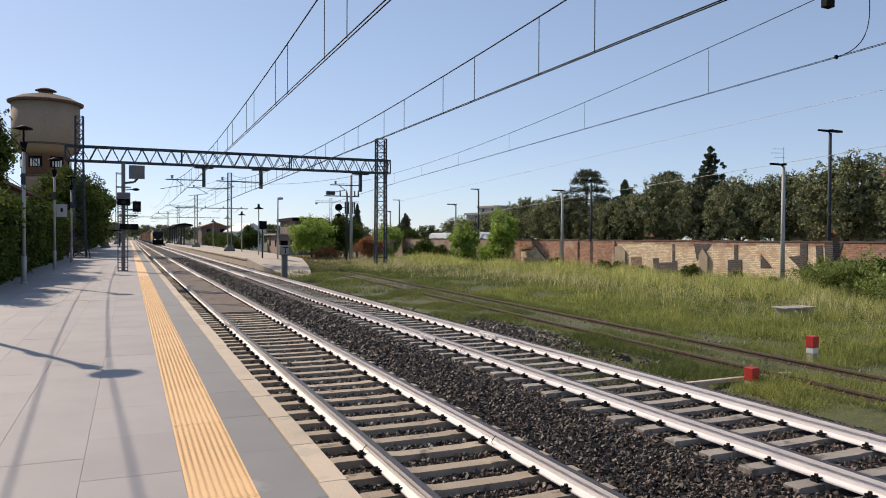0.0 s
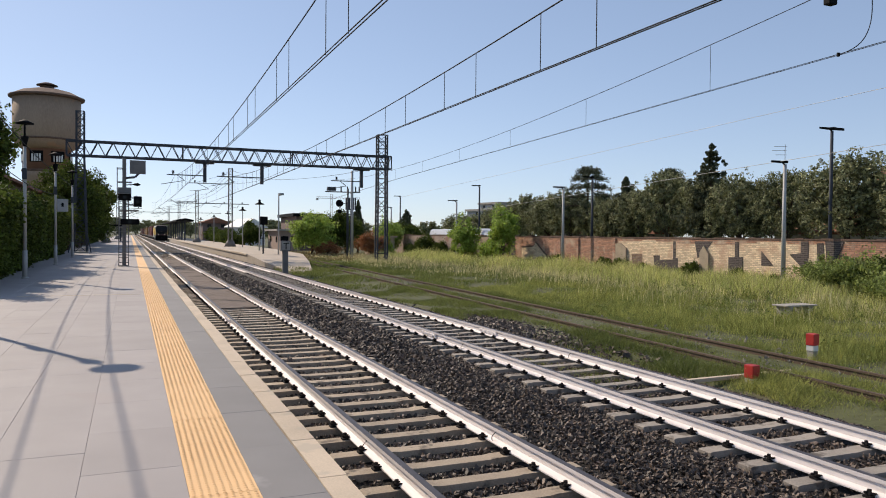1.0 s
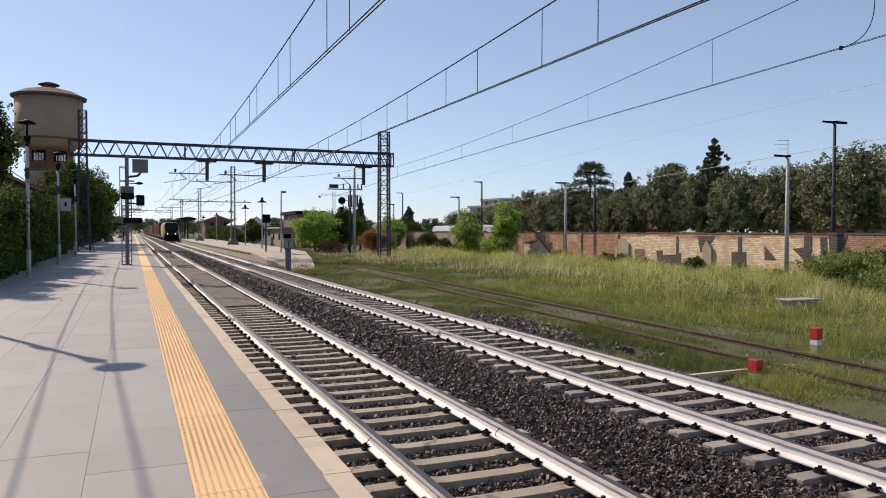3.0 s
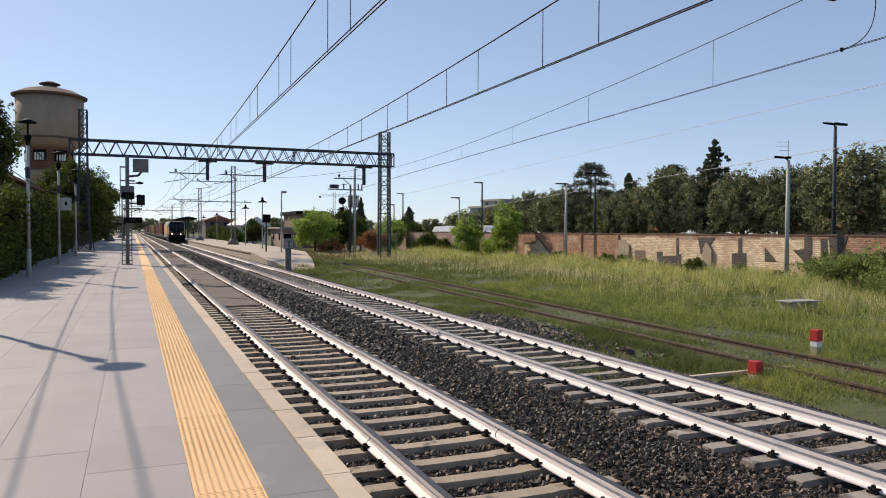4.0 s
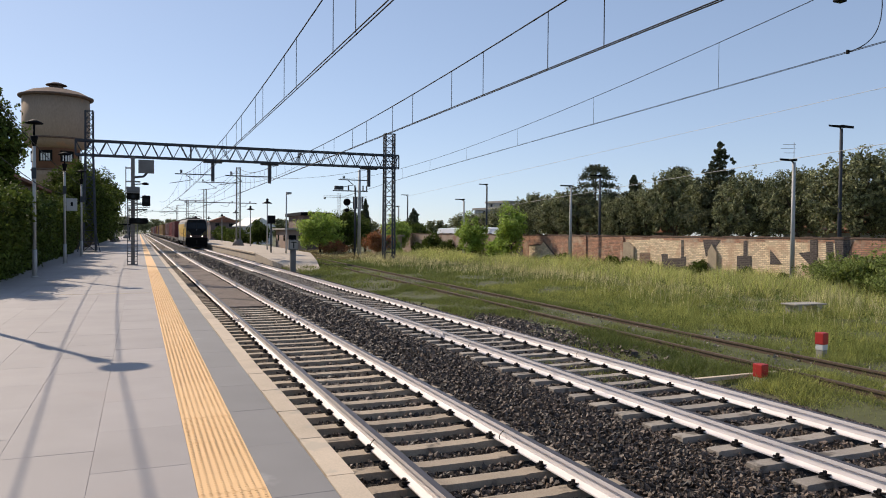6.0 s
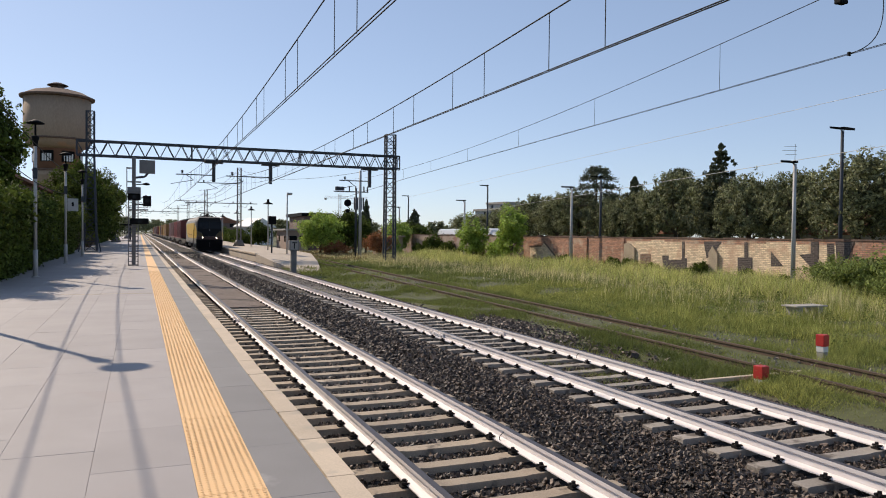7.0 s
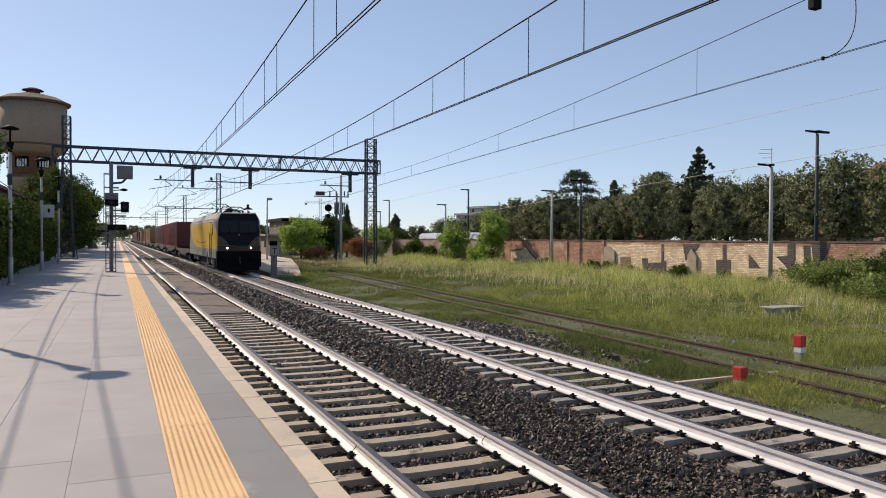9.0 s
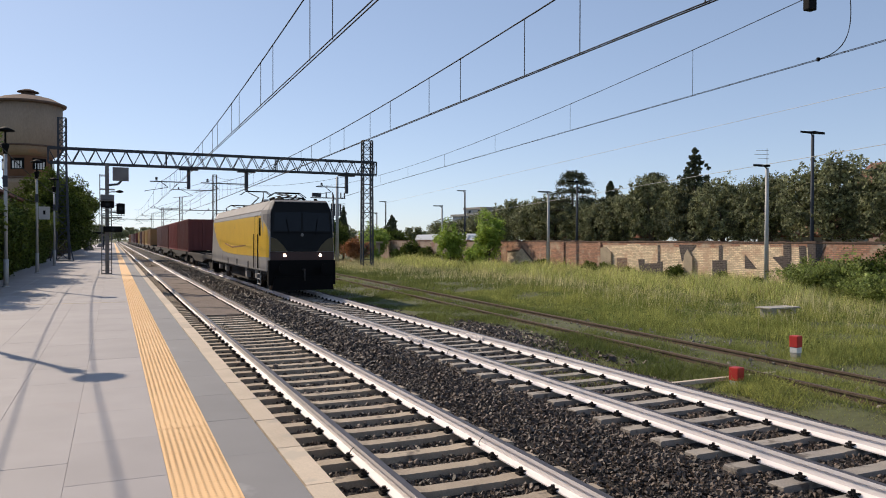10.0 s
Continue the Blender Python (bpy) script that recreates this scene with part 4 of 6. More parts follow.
def build_wagon():
    t = thing("flat_wagon", TRACKS[1], 30.78, 0, "dusty brown container flat wagon on two bogies", "wagon", "wagons of the freight train")
    L = 19.5
    bm = bmesh.new()
    for s in (-1, 1):
        x0, x1 = sorted((s * 1.08, s * 1.24))
        prism(bm, [(0.35, DECK - 0.22), (0.35, DECK), (L - 0.35, DECK), (L - 0.35, DECK - 0.22), (14.5, DECK - 0.3), (12.5, DECK - 0.58), (7.0, DECK - 0.58), (5.0, DECK - 0.3)], x0, x1, "x")
    part("side_sill", bm, M["under"], t)
    bm = bmesh.new()
    for k in range(9):
        y = 0.4 + (L - 0.8) * k / 8
        box(bm, -1.08, 1.08, y - 0.09, y + 0.09, DECK - 0.2, DECK - 0.03)
    box(bm, -0.25, 0.25, 0.4, L - 0.4, DECK - 0.35, DECK - 0.05)
    part("cross_member", bm, M["under"], t)
    for ye, sg in ((0.35, -1), (L - 0.35, 1)):
        bm = bmesh.new()
        box(bm, -1.3, 1.3, *sorted((ye, ye - sg * 0.15)), DECK - 0.3, DECK + 0.03)
        part("headstock", bm, M["under"], t)
        for s in (-1, 1):
            bm = bmesh.new()
            bar(bm, (s * 0.875, ye, 1.02), (s * 0.875, ye + sg * 0.3, 1.02), 0.09, 8)
            bar(bm, (s * 0.875, ye + sg * 0.3, 1.02), (s * 0.875, ye + sg * 0.34, 1.02), 0.22, 12)
            part("buffer", bm, M["under"], t)
    for y, s in ((5.6, -1), (13.4, 1)):
        bm = bmesh.new()
        bar(bm, (-0.6, y, 0.62), (0.6, y, 0.62), 0.2, 10)
        part("air_tank", bm, M["under"], t)
        bm = bmesh.new()
        bar(bm, (s * 1.26, y, 0.5), (s * 1.26, y + 0.9, 0.5), 0.02, 5)
        part("brake_handle", bm, M["under"], t)
    for y in (2.7, L - 2.7):
        bogie(t, y, 1.8, 0.46, False)
        for d in (-0.9, 0.9):
            wheelset(t, y + d, 0.46)
    return t


def build_container(key):
    rgb, word = CANS[key]
    t = thing("shipping_container", TRACKS[1], 30.78, DECK, word + " corrugated steel shipping container on a flat wagon", "container", "containers on the train")
    L, H, W = 12.19, 2.90, 1.219
    m = M["can_" + key]
    for s in (-1, 1):
        bm = bmesh.new()
        pts, n = [], 42
        for i in range(n):
            a, p = 0.16 + (L - 0.32) * i / n, (L - 0.32) / n
            pts += [(s * (W - 0.045), a), (s * (W - 0.045), a + p * 0.3), (s * (W - 0.01), a + p * 0.5), (s * (W - 0.01), a + p * 0.8)]
        lo = [bm.verts.new((x, y, 0.16)) for x, y in pts]
        hi = [bm.verts.new((x, y, H - 0.08)) for x, y in pts]
        for i in range(len(pts) - 1):
            bm.faces.new((lo[i], lo[i + 1], hi[i + 1], hi[i]))
        part("side_wall", bm, m, t)
    bm = bmesh.new()
    box(bm, -W + 0.02, W - 0.02, 0.05, L - 0.05, H - 0.09, H - 0.02)
    part("roof_panel", bm, m, t)
    bm = bmesh.new()
    for x, y in itertools.product((-W, W - 0.16), (0.0, L - 0.16)):
        box(bm, x, x + 0.16, y, y + 0.16, 0, H)
    for x in (-W, W - 0.06):
        box(bm, x, x + 0.06, 0.16, L - 0.16, 0.02, 0.16)
        box(bm, x, x + 0.06, 0.16, L - 0.16, H - 0.09, H)
    part("frame", bm, m, t)
    for y, sg in ((0.04, -1), (L - 0.04, 1)):
        for s in (-1, 1):
            bm = bmesh.new()
            x0, x1 = sorted((s * 0.01, s * (W - 0.16)))
            box(bm, x0, x1, y - 0.03, y + 0.03, 0.12, H - 0.1)
            d = part("door", bm, m, t)
            bm = bmesh.new()
            for x in (0.3, 0.8):
                bar(bm, (s * x, y + sg * 0.05, 0.15), (s * x, y + sg * 0.05, H - 0.12), 0.017, 5)
                box(bm, s * x - 0.05, s * x + 0.05, *sorted((y + sg * 0.03, y + sg * 0.06)), 1.0, 1.08)
            part("lock_rod", bm, m, d)
    return t


build_loco()
first = build_wagon()
MOVING.append((first, 19.5))
SPIN += [(c, 0.46) for c in first.children if c.name.startswith("wheelset")]
for k in range(1, 17):
    wagon = copy_thing(first, first.matrix_basis.copy())
    MOVING.append((wagon, 19.5 + 19.6 * k))
    if k < 4:
        SPIN += [(c, 0.46) for c in wagon.children if c.name.startswith("wheelset")]
made = {}
for key, behind in (("maroon", 38.0), ("red", 50.8), ("brown", 64.4), ("plum", 77.2), ("tan", 111.0), ("yellow", 124.0), ("tan", 140.2), ("dark", 157.5),
                    ("yellow", 171.0), ("maroon", 200.0), ("dark", 218.0), ("plum", 232.0), ("grey", 250.0), ("brown", 266.0), ("tan", 284.0), ("maroon", 300.0)):
    if key in made:
        ob = copy_thing(made[key], made[key].matrix_basis.copy())
    else:
        ob = made[key] = build_container(key)
    MOVING.append((ob, behind))


# ---- overgrown siding ----
def build_siding():
    track = thing("siding_track", 11.18, 0, -0.19, "rusty disused siding track sunk in grass", "railway track", kind="structure")
    track.matrix_basis = pose(11.18, 0, -0.19, 0, 0, -3.2)
    for s in (-1, 1):
        bm = bmesh.new()
        rail_mesh(bm, 2, 82)
        ob = part("rail", bm, M["rust"], track, "rusty rail")
        ob.location.x = s * 0.7535
    data = None
    rng = random.Random(9)
    for k in range(60):
        if data is None:
            bm = bmesh.new()
            box(bm, -1.25, 1.25, -0.12, 0.12, -0.2, 0.0, 0.01)
            ob = part("sleeper", bm, M["oldwood"], track, "weathered timber sleeper")
            data = ob.data
        else:
            ob = new("sleeper", data)
            ob.parent = track
        ob.matrix_basis = pose(rng.uniform(-0.05, 0.05), 4 + 0.65 * k, -0.235, 0, 0, rng.uniform(-2, 2))


M["oldwood"] = material("weathered_timber", (0.20, 0.15, 0.11), (0.11, 0.085, 0.065), 0.95, scale=3, fine=50, bump=0.5, stretch=(0.2, 1, 1))
build_siding()


def marker_post(x, y, z0, zr, zt, half):
    t = thing("marker_post", x, y, z0, "small red and white painted clearance marker post in the grass", "marker post", "clearance markers")
    bm = bmesh.new()
    box(bm, -half * 0.82, half * 0.82, -half * 0.82, half * 0.82, 0, zr - z0 - 0.12, 0.01)
    part("foot", bm, M["concrete"], t, "grey concrete foot")
    bm = bmesh.new()
    box(bm, -half * 0.9, half * 0.9, -half * 0.9, half * 0.9, zr - z0 - 0.12, zr - z0, 0.01)
    part("band", bm, M["white"], t, "white painted band")
    bm = bmesh.new()
    box(bm, -half, half, -half, half, zr - z0, zt - z0, 0.015)
    part("cap", bm, M["red"], t, "red painted head")
    t.rotation_euler.z = radians(8)


marker_post(10.28, 10.03, -0.42, -0.27, -0.03, 0.095)
marker_post(13.44, 11.46, -0.45, -0.04, 0.21, 0.095)
bm = bmesh.new()
box(bm, 0, 2.45, -0.05, 0.05, 0, 0.07, 0.012)
plank = part("plank", bm, M["kerb"])
plank.matrix_basis = pose(9.12, 10.42, -0.36, 0, -1.0, -2)
tagged(plank, "pale weathered plank lying in the grass beside the track", "plank")


def build_plinth():
    t = thing("concrete_bench", 19.6, 18.2, -0.72, "low weathered concrete slab on two block legs in tall grass", "concrete plinth")
    for x, w in ((0.35, 0.2), (1.2, 0.26)):
        bm = bmesh.new()
        box(bm, x, x + w, -0.26, 0.26, 0, 0.70, 0.03)
        part("leg", bm, M["concrete"], t)
    bm = bmesh.new()
    box(bm, 0.2, 1.6, -0.32, 0.32, 0.70, 0.75, 0.015)
    part("slab", bm, M["concrete"], t)


build_plinth()


# ---- scars of demolished sheds on the wall ----
M["scar"] = brickwork("sooty_brick", (0.095, 0.075, 0.072), (0.055, 0.044, 0.04), (0.14, 0.115, 0.10), stain=(0.27, 0.22, 0.17), stain_at=0.68)
M["scar_red"] = brickwork("bricked_up_red", (0.27, 0.15, 0.10), (0.18, 0.11, 0.08), (0.26, 0.21, 0.16))
M["pale"] = material("pale_old_plaster", (0.46, 0.37, 0.26), (0.30, 0.24, 0.17), 0.9, scale=2, fine=20, bump=0.3)
SCARS = [
    ("pale", [(45.48, 1.71), (44.91, 1.76), (44.23, 1.39), (44.21, -0.6), (45.45, -0.6)], 0.14),
    ("scar_red", [(43.68, 0.99), (42.51, 1.02), (42.49, -0.6), (43.66, -0.6)], 0.02),
    ("scar", [(41.29, 0.96), (40.64, 0.98), (40.64, 0.68), (39.31, 0.73), (39.32, 0.85), (38.82, 0.87), (38.8, -0.6), (40.97, -0.6)], 0.025),
    ("scar", [(39.3, 1.95), (39.06, 1.95), (39.04, 0.86), (39.28, 0.85)], 0.02),
    ("scar", [(37.26, 1.97), (35.69, 1.98), (36.24, 1.41), (36.98, 0.9)], 0.02),
    ("pale", [(36.66, 1.29), (36.33, 1.71), (35.91, 1.19), (35.89, -0.6), (36.63, -0.6)], 0.16),
    ("scar", [(33.83, 1.97), (33.57, 1.97), (33.55, 1.08), (33.23, 1.09), (33.21, -0.6), (34.32, -0.6), (34.34, 1.06), (33.82, 1.07)], 0.03),
    ("scar", [(31.83, 1.48), (30.97, 0.68), (31.82, 0.65)], 0.02),
    ("scar", [(29.87, 1.34), (28.89, 1.46), (28.59, 0.87), (28.52, 0.23), (28.94, 0.56)], 0.02),
    ("scar", [(29.15, 2.06), (28.67, 2.07), (28.65, 1.17), (29.13, 1.15)], 0.024),
    ("scar", [(28.14, 1.97), (27.74, 1.98), (27.67, 1.0), (28.07, 0.99)], 0.024),
    ("scar", [(27.63, 2.08), (26.54, 2.09), (27.16, 0.54), (28.17, 0.49), (28.18, 0.89), (27.5, 0.91)], 0.03)]
SCARS += [
    ("buffbrick", [(59.9, -0.6), (59.9, 1.17), (57.8, 1.24), (57.3, 1.62), (55.1, 0.25), (55.1, -0.6)], 0.018),
    ("coping", [(59.9, 1.18), (59.9, 1.28), (57.9, 1.34), (57.9, 1.24)], 0.06),
    ("coping", [(57.35, 1.76), (57.35, 1.62), (55.1, 0.25), (54.9, 0.32)], 0.06),
    ("scar", [(53.3, 2.08), (52.7, 2.08), (52.6, -0.6), (53.2, -0.6)], 0.012),
    ("scar", [(62.4, 2.05), (61.4, 2.05), (61.1, 0.6), (61.4, -0.6), (62.4, -0.6)], 0.012)]
wall_east = bpy.data.objects["wall_east"]
for key, outline, proud in SCARS:
    bm = bmesh.new()
    prism(bm, outline[::-1], -proud, 0.05, "x")
    part("wall_patch", bm, M[key], wall_east, {"pale": "stump of a plastered cross wall", "coping": "dark line of an old roof edge", "buffbrick": "buff gable outline of a vanished shed"}.get(key, "sooty patch where a shed once leaned"))


# ---- street and yard lamps beyond the track ----
def pole_lamp(x, y, z0, top, double=False, mat="galv"):
    t = thing("street_lamp", x, y, z0, "galvanised street lamp pole with flat dark lantern", "street lamp", "street lamps")
    h = top - z0
    bm = bmesh.new()
    bar(bm, (0, 0, 0), (0, 0, h - 0.1), 0.13, 10, 0.085)
    bar(bm, (0, 0, 0), (0, 0, 0.5), 0.15, 10, 0.15)
    part("pole", bm, M[mat], t)
    bm = bmesh.new()
    bar(bm, (0, 0, h - 0.15), (-0.35, -0.1, h + 0.02), 0.04, 6)
    prism(bm, [(-1.0, 0.0), (-0.3, -0.06), (0.05, -0.16), (0.12, 0.0), (0.05, 0.12), (-0.35, 0.10)], h - 0.04, h + 0.07, "z")
    if double:
        prism(bm, [(1.0, 0.0), (0.3, -0.06), (-0.05, -0.16), (-0.1, 0.12), (0.35, 0.10)], h - 0.04, h + 0.10, "z")
    part("lantern", bm, M["black"], t, "flat dark lantern")


for x, y, z0, top, dbl in ((32.0, 29.2, -0.5, 6.25, False), (32.0, 51.0, -0.5, 6.12, False), (32.0, 72.1, -0.5, 5.86, False), (32.0, 93.5, -0.5, 5.8, False),
                           (37.0, 30.5, -0.45, 8.5, True), (37.0, 54.3, -0.45, 7.35, False), (37.0, 76.9, -0.45, 7.9, False), (37.0, 104.0, -0.45, 7.9, False)):
    pole_lamp(x, y, z0, top, dbl, "galv" if x < 35 else "steel")


def cable(name, pts, r, mat, label):
    bm = bmesh.new()
    tube(bm, pts, r)
    tagged(part(name, bm, mat), label, "cable")


cable("overhead_cable", [(31.6, 10 + 2.5 * i, 7.12 - 0.0437 * (2.5 * i)) for i in range(24)], 0.014, M["palewire"], "pale insulated cable slung along the lamp poles")
cable("overhead_cable", [(32.0 + 5.0 * i / 24, 10 + 94.0 * i / 24, 9.65 - 1.9 * i / 24) for i in range(25)], 0.012, M["palewire"], "thin pale cable high above the wall")


for pts in (((10.9, 65.3, 8.1), (11.7, 97.0, 10.3), (10.9, 138.0, 9.6), (10.6, 185.0, 9.6), (10.6, 235.0, 9.6)),
            ((19.35, 65.2, 8.0), (11.9, 97.0, 9.4), (11.1, 138.0, 8.9), (10.8, 185.0, 8.9)),
            ((13.0, 65.2, 8.1), (11.5, 97.0, 8.6), (10.7, 138.0, 8.1), (10.4, 185.0, 8.1))):
    line = []
    for a, b in zip(pts, pts[1:]):
        line += [tuple(Vector(a).lerp(Vector(b), i / 8) - Vector((0, 0, 2.4 * (i / 8) * (1 - i / 8)))) for i in range(8)]
    cable("feeder_wire", line + [pts[-1]], 0.016, M["wire"], "dark feeder wire slung from gantry to line masts")


# ---- parked van behind the wall ----
def build_van():
    t = thing("delivery_van", 38.2, 84.0, -0.45, "white high-roofed delivery van parked behind the wall", "van")
    bm = bmesh.new()
    sec = []
    for y, top, hw in ((9.2, 2.1, 0.95), (9.0, 3.0, 0.98), (8.6, 3.4, 1.0), (-7.2, 3.45, 1.0), (-8.2, 3.2, 0.98), (-9.4, 2.35, 0.95), (-10.2, 1.6, 0.9)):
        sec.append([(-hw, y, 0.4), (-hw, y, top * 0.82), (-hw * 0.85, y, top * 0.97), (-hw * 0.6, y, top), (hw * 0.6, y, top), (hw * 0.85, y, top * 0.97), (hw, y, top * 0.82), (hw, y, 0.4)])
    loft(bm, sec)
    body = part("body", bm, M["vanwhite"], t)
    bm = bmesh.new()
    box(bm, -1.02, 1.02, -8.0, -7.2, 2.0, 2.75)
    part("window", bm, M["screen"], t)
    for s, y in itertools.product((-1, 1), (-7.6, 6.6)):
        bm = bmesh.new()
        bar(bm, (s * 0.75, y, 0.38), (s * 1.0, y, 0.38), 0.38, 16)
        part("wheel", bm, M["black"], t)


M["vanwhite"] = material("white_van_paint", (0.62, 0.64, 0.66), (0.55, 0.57, 0.6), 0.3, scale=2, bump=0.02)
build_van()


# ---- lamps, cables and signal on the near platform ----
def platform_lamp(x, y):
    t = thing("platform_lamp", x, y, PLAT, "grey platform lamp post with dark lantern and flat round cap", "platform lamp", "platform lamps")
    bm = bmesh.new()
    bar(bm, (0, 0, 0), (0, 0, 1.0), 0.085, 12, 0.085)
    bar(bm, (0, 0, 1.0), (0, 0, 4.75), 0.062, 12, 0.055)
    lathe(bm, [(0.13, 0.0), (0.13, 0.04), (0.09, 0.06)], 12)
    post = part("post", bm, M["galv"], t)
    bm = bmesh.new()
    lathe(bm, [(0.06, 4.72), (0.07, 4.78), (0.125, 5.02), (0.13, 5.08), (0.05, 5.1)], 14)
    bar(bm, (0, 0, 5.08), (0, 0, 5.55), 0.035, 8)
    part("lantern", bm, M["black"], t, "dark conical lantern")
    bm = bmesh.new()
    lathe(bm, [(0.06, 5.50), (0.30, 5.53), (0.30, 5.56), (0.05, 5.68)], 24)
    part("cap", bm, M["black"], t, "flat round reflector cap")
    bm = bmesh.new()
    box(bm, -0.075, 0.075, -0.13, -0.05, 3.55, 3.95, 0.01)
    part("junction_box", bm, M["steel"], t)


LAMPS = ((-3.48, 16.6), (-3.48, 30.3), (-3.48, 42.1), (-3.48, 54.0))
for x, y in LAMPS:
    platform_lamp(x, y)
# unseen pole, added only to hold the near ends of both cables
pole = thing("cable_pole", -3.55, 2.5, PLAT, "plain grey steel pole added out of view to carry two slung cables", "pole")
bm = bmesh.new()
bar(bm, (0, 0, 0), (0, 0, 7.6), 0.09, 10, 0.06)
part("shaft", bm, M["galv"], pole)
for heights, r in (((5.45, 3.95, 3.38, 3.55, 3.6), 0.013), ((7.15, 5.30, 4.72, 4.62, 4.6), 0.017)):
    bm = bmesh.new()
    stops = [(-3.5, 2.5)] + [(x + 0.08, y) for x, y in LAMPS]
    pts = []
    for (xa, ya), (xb, yb), ha, hb in zip(stops, stops[1:], heights, heights[1:]):
        for i in range(12):
            u = i / 12
            pts.append((xa + (xb - xa) * u, ya + (yb - ya) * u, PLAT + ha + (hb - ha) * u - 0.25 * u * (1 - u)))
    pts.append((stops[-1][0], stops[-1][1], PLAT + heights[-1]))
    tube(bm, pts, r)
    tagged(part("slung_cable", bm, M["wire"]), "black cable slung between the platform lamp posts", "cable", "slung cables")

bm = bmesh.new()
box(bm, 0, 0.5, -0.02, 0.02, 0, 0.64, 0.01)
sign = part("sign_panel", bm, M["galv"])
sign.matrix_basis = pose(-3.40, 42.03, 3.24)
tagged(sign, "plain pale platform sign board fixed to a lamp post", "sign")
bm = bmesh.new()
bar(bm, (0.16, -0.03, 0.36), (0.34, -0.03, 0.36), 0.006, 4)
box(bm, 0.2, 0.3, -0.026, -0.02, 0.25, 0.45)
part("pictogram", bm, M["black"], sign)


M["midgrey"] = material("grey_signal_paint", (0.19, 0.185, 0.18), (0.13, 0.125, 0.12), 0.7, scale=2, fine=30, bump=0.1)


def build_signal():
    t = thing("signal_mast", -0.27, 39.9, PLAT, "grey railway signal mast with ladder, dark signal heads and square backboard", "railway signal", "signals")
    bm = bmesh.new()
    box(bm, -0.09, 0.09, -0.09, 0.09, 0, 5.36, 0.01)
    box(bm, -0.22, 0.22, -0.22, 0.22, 0, 0.05, 0.01)
    part("mast", bm, M["midgrey"], t)
    bm = bmesh.new()
    for s in (-0.24, 0.2):
        bar(bm, (s, -0.32, 0), (s, -0.26, 3.3), 0.024, 5)
    for k in range(13):
        bar(bm, (-0.24, -0.31, 0.2 + 0.25 * k), (0.2, -0.31, 0.2 + 0.25 * k), 0.02, 5)
    for z in (0.6, 1.9, 3.1):
        bar(bm, (-0.24, -0.3, z), (0, 0, z), 0.018, 4)
        bar(bm, (0.2, -0.3, z), (0, 0, z), 0.018, 4)
    part("ladder", bm, M["midgrey"], t)
    bm = bmesh.new()      # the cage beside the upper heads
    for y in (-0.35, 0.3):
        bar(bm, (-0.32, y, 3.3), (-0.32, y, 4.85), 0.018, 5)
        for z in (4.15, 4.82):
            bar(bm, (-0.33, y, z), (0.34 if z < 4.5 else 0.0, y, z), 0.02, 5)
    for z in (4.15, 4.82):
        bar(bm, (-0.32, -0.35, z), (-0.32, 0.3, z), 0.018, 5)
    part("cage", bm, M["midgrey"], t)
    for x0, x1, z in ((-0.34, 0.32, 3.56), (-0.2, 0.66, 2.74)):
        bm = bmesh.new()
        box(bm, x0, x1, -0.5, 0.3, z, z + 0.05)
        bar(bm, (x1 - 0.1, 0, z), (0.05, 0, z - 0.18), 0.02, 4)
        part("work_platform", bm, M["midgrey"], t)
    bm = bmesh.new()
    box(bm, 0.25, 0.98, -0.08, 0.0, 4.58, 5.25, 0.01)
    box(bm, 0.29, 0.94, -0.09, -0.08, 4.62, 5.21)
    part("backboard", bm, M["midgrey"], t, "square grey backboard")
    bm = bmesh.new()
    bar(bm, (0.05, 0, 4.36), (0.50, 0, 4.42), 0.055, 6)
    bar(bm, (0.50, 0, 4.42), (0.66, 0, 4.62), 0.06, 6)
    part("backboard_arm", bm, M["steel"], t)
    bm = bmesh.new()
    box(bm, -0.29, 0.32, -0.34, -0.12, 3.62, 3.88, 0.03)
    part("lamp_housing", bm, M["midgrey"], t)
    for x0, x1, z0, z1 in ((-0.28, 0.32, 3.24, 3.56), (0.42, 0.80, 2.94, 3.46), (-0.17, 0.68, 2.06, 2.34)):
        bm = bmesh.new()
        box(bm, x0, x1, -0.34, -0.12, z0, z1, 0.03)
        if x0 > 0:
            bar(bm, (0.08, -0.05, z0 + 0.1), (x0 + 0.05, -0.15, z0 + 0.1), 0.035, 6)
        head = part("signal_head", bm, M["black"], t)
        bm = bmesh.new()
        cx, cz = (x0 + x1) / 2, (z0 + z1) / 2
        bar(bm, (cx, -0.36, cz), (cx, -0.33, cz), 0.09, 12)
        part("lens", bm, M["screen"], head)
    bm = bmesh.new()
    lathe(bm, [(0.04, 3.99), (0.17, 4.02), (0.17, 4.08), (0.05, 4.13)], 14, 0.57, 0)
    bar(bm, (0.08, 0, 4.02), (0.45, 0, 4.05), 0.025, 5)
    part("hooded_lamp", bm, M["black"], t)


build_signal()


# ---- second platform with its furniture ----
P2 = 0.5


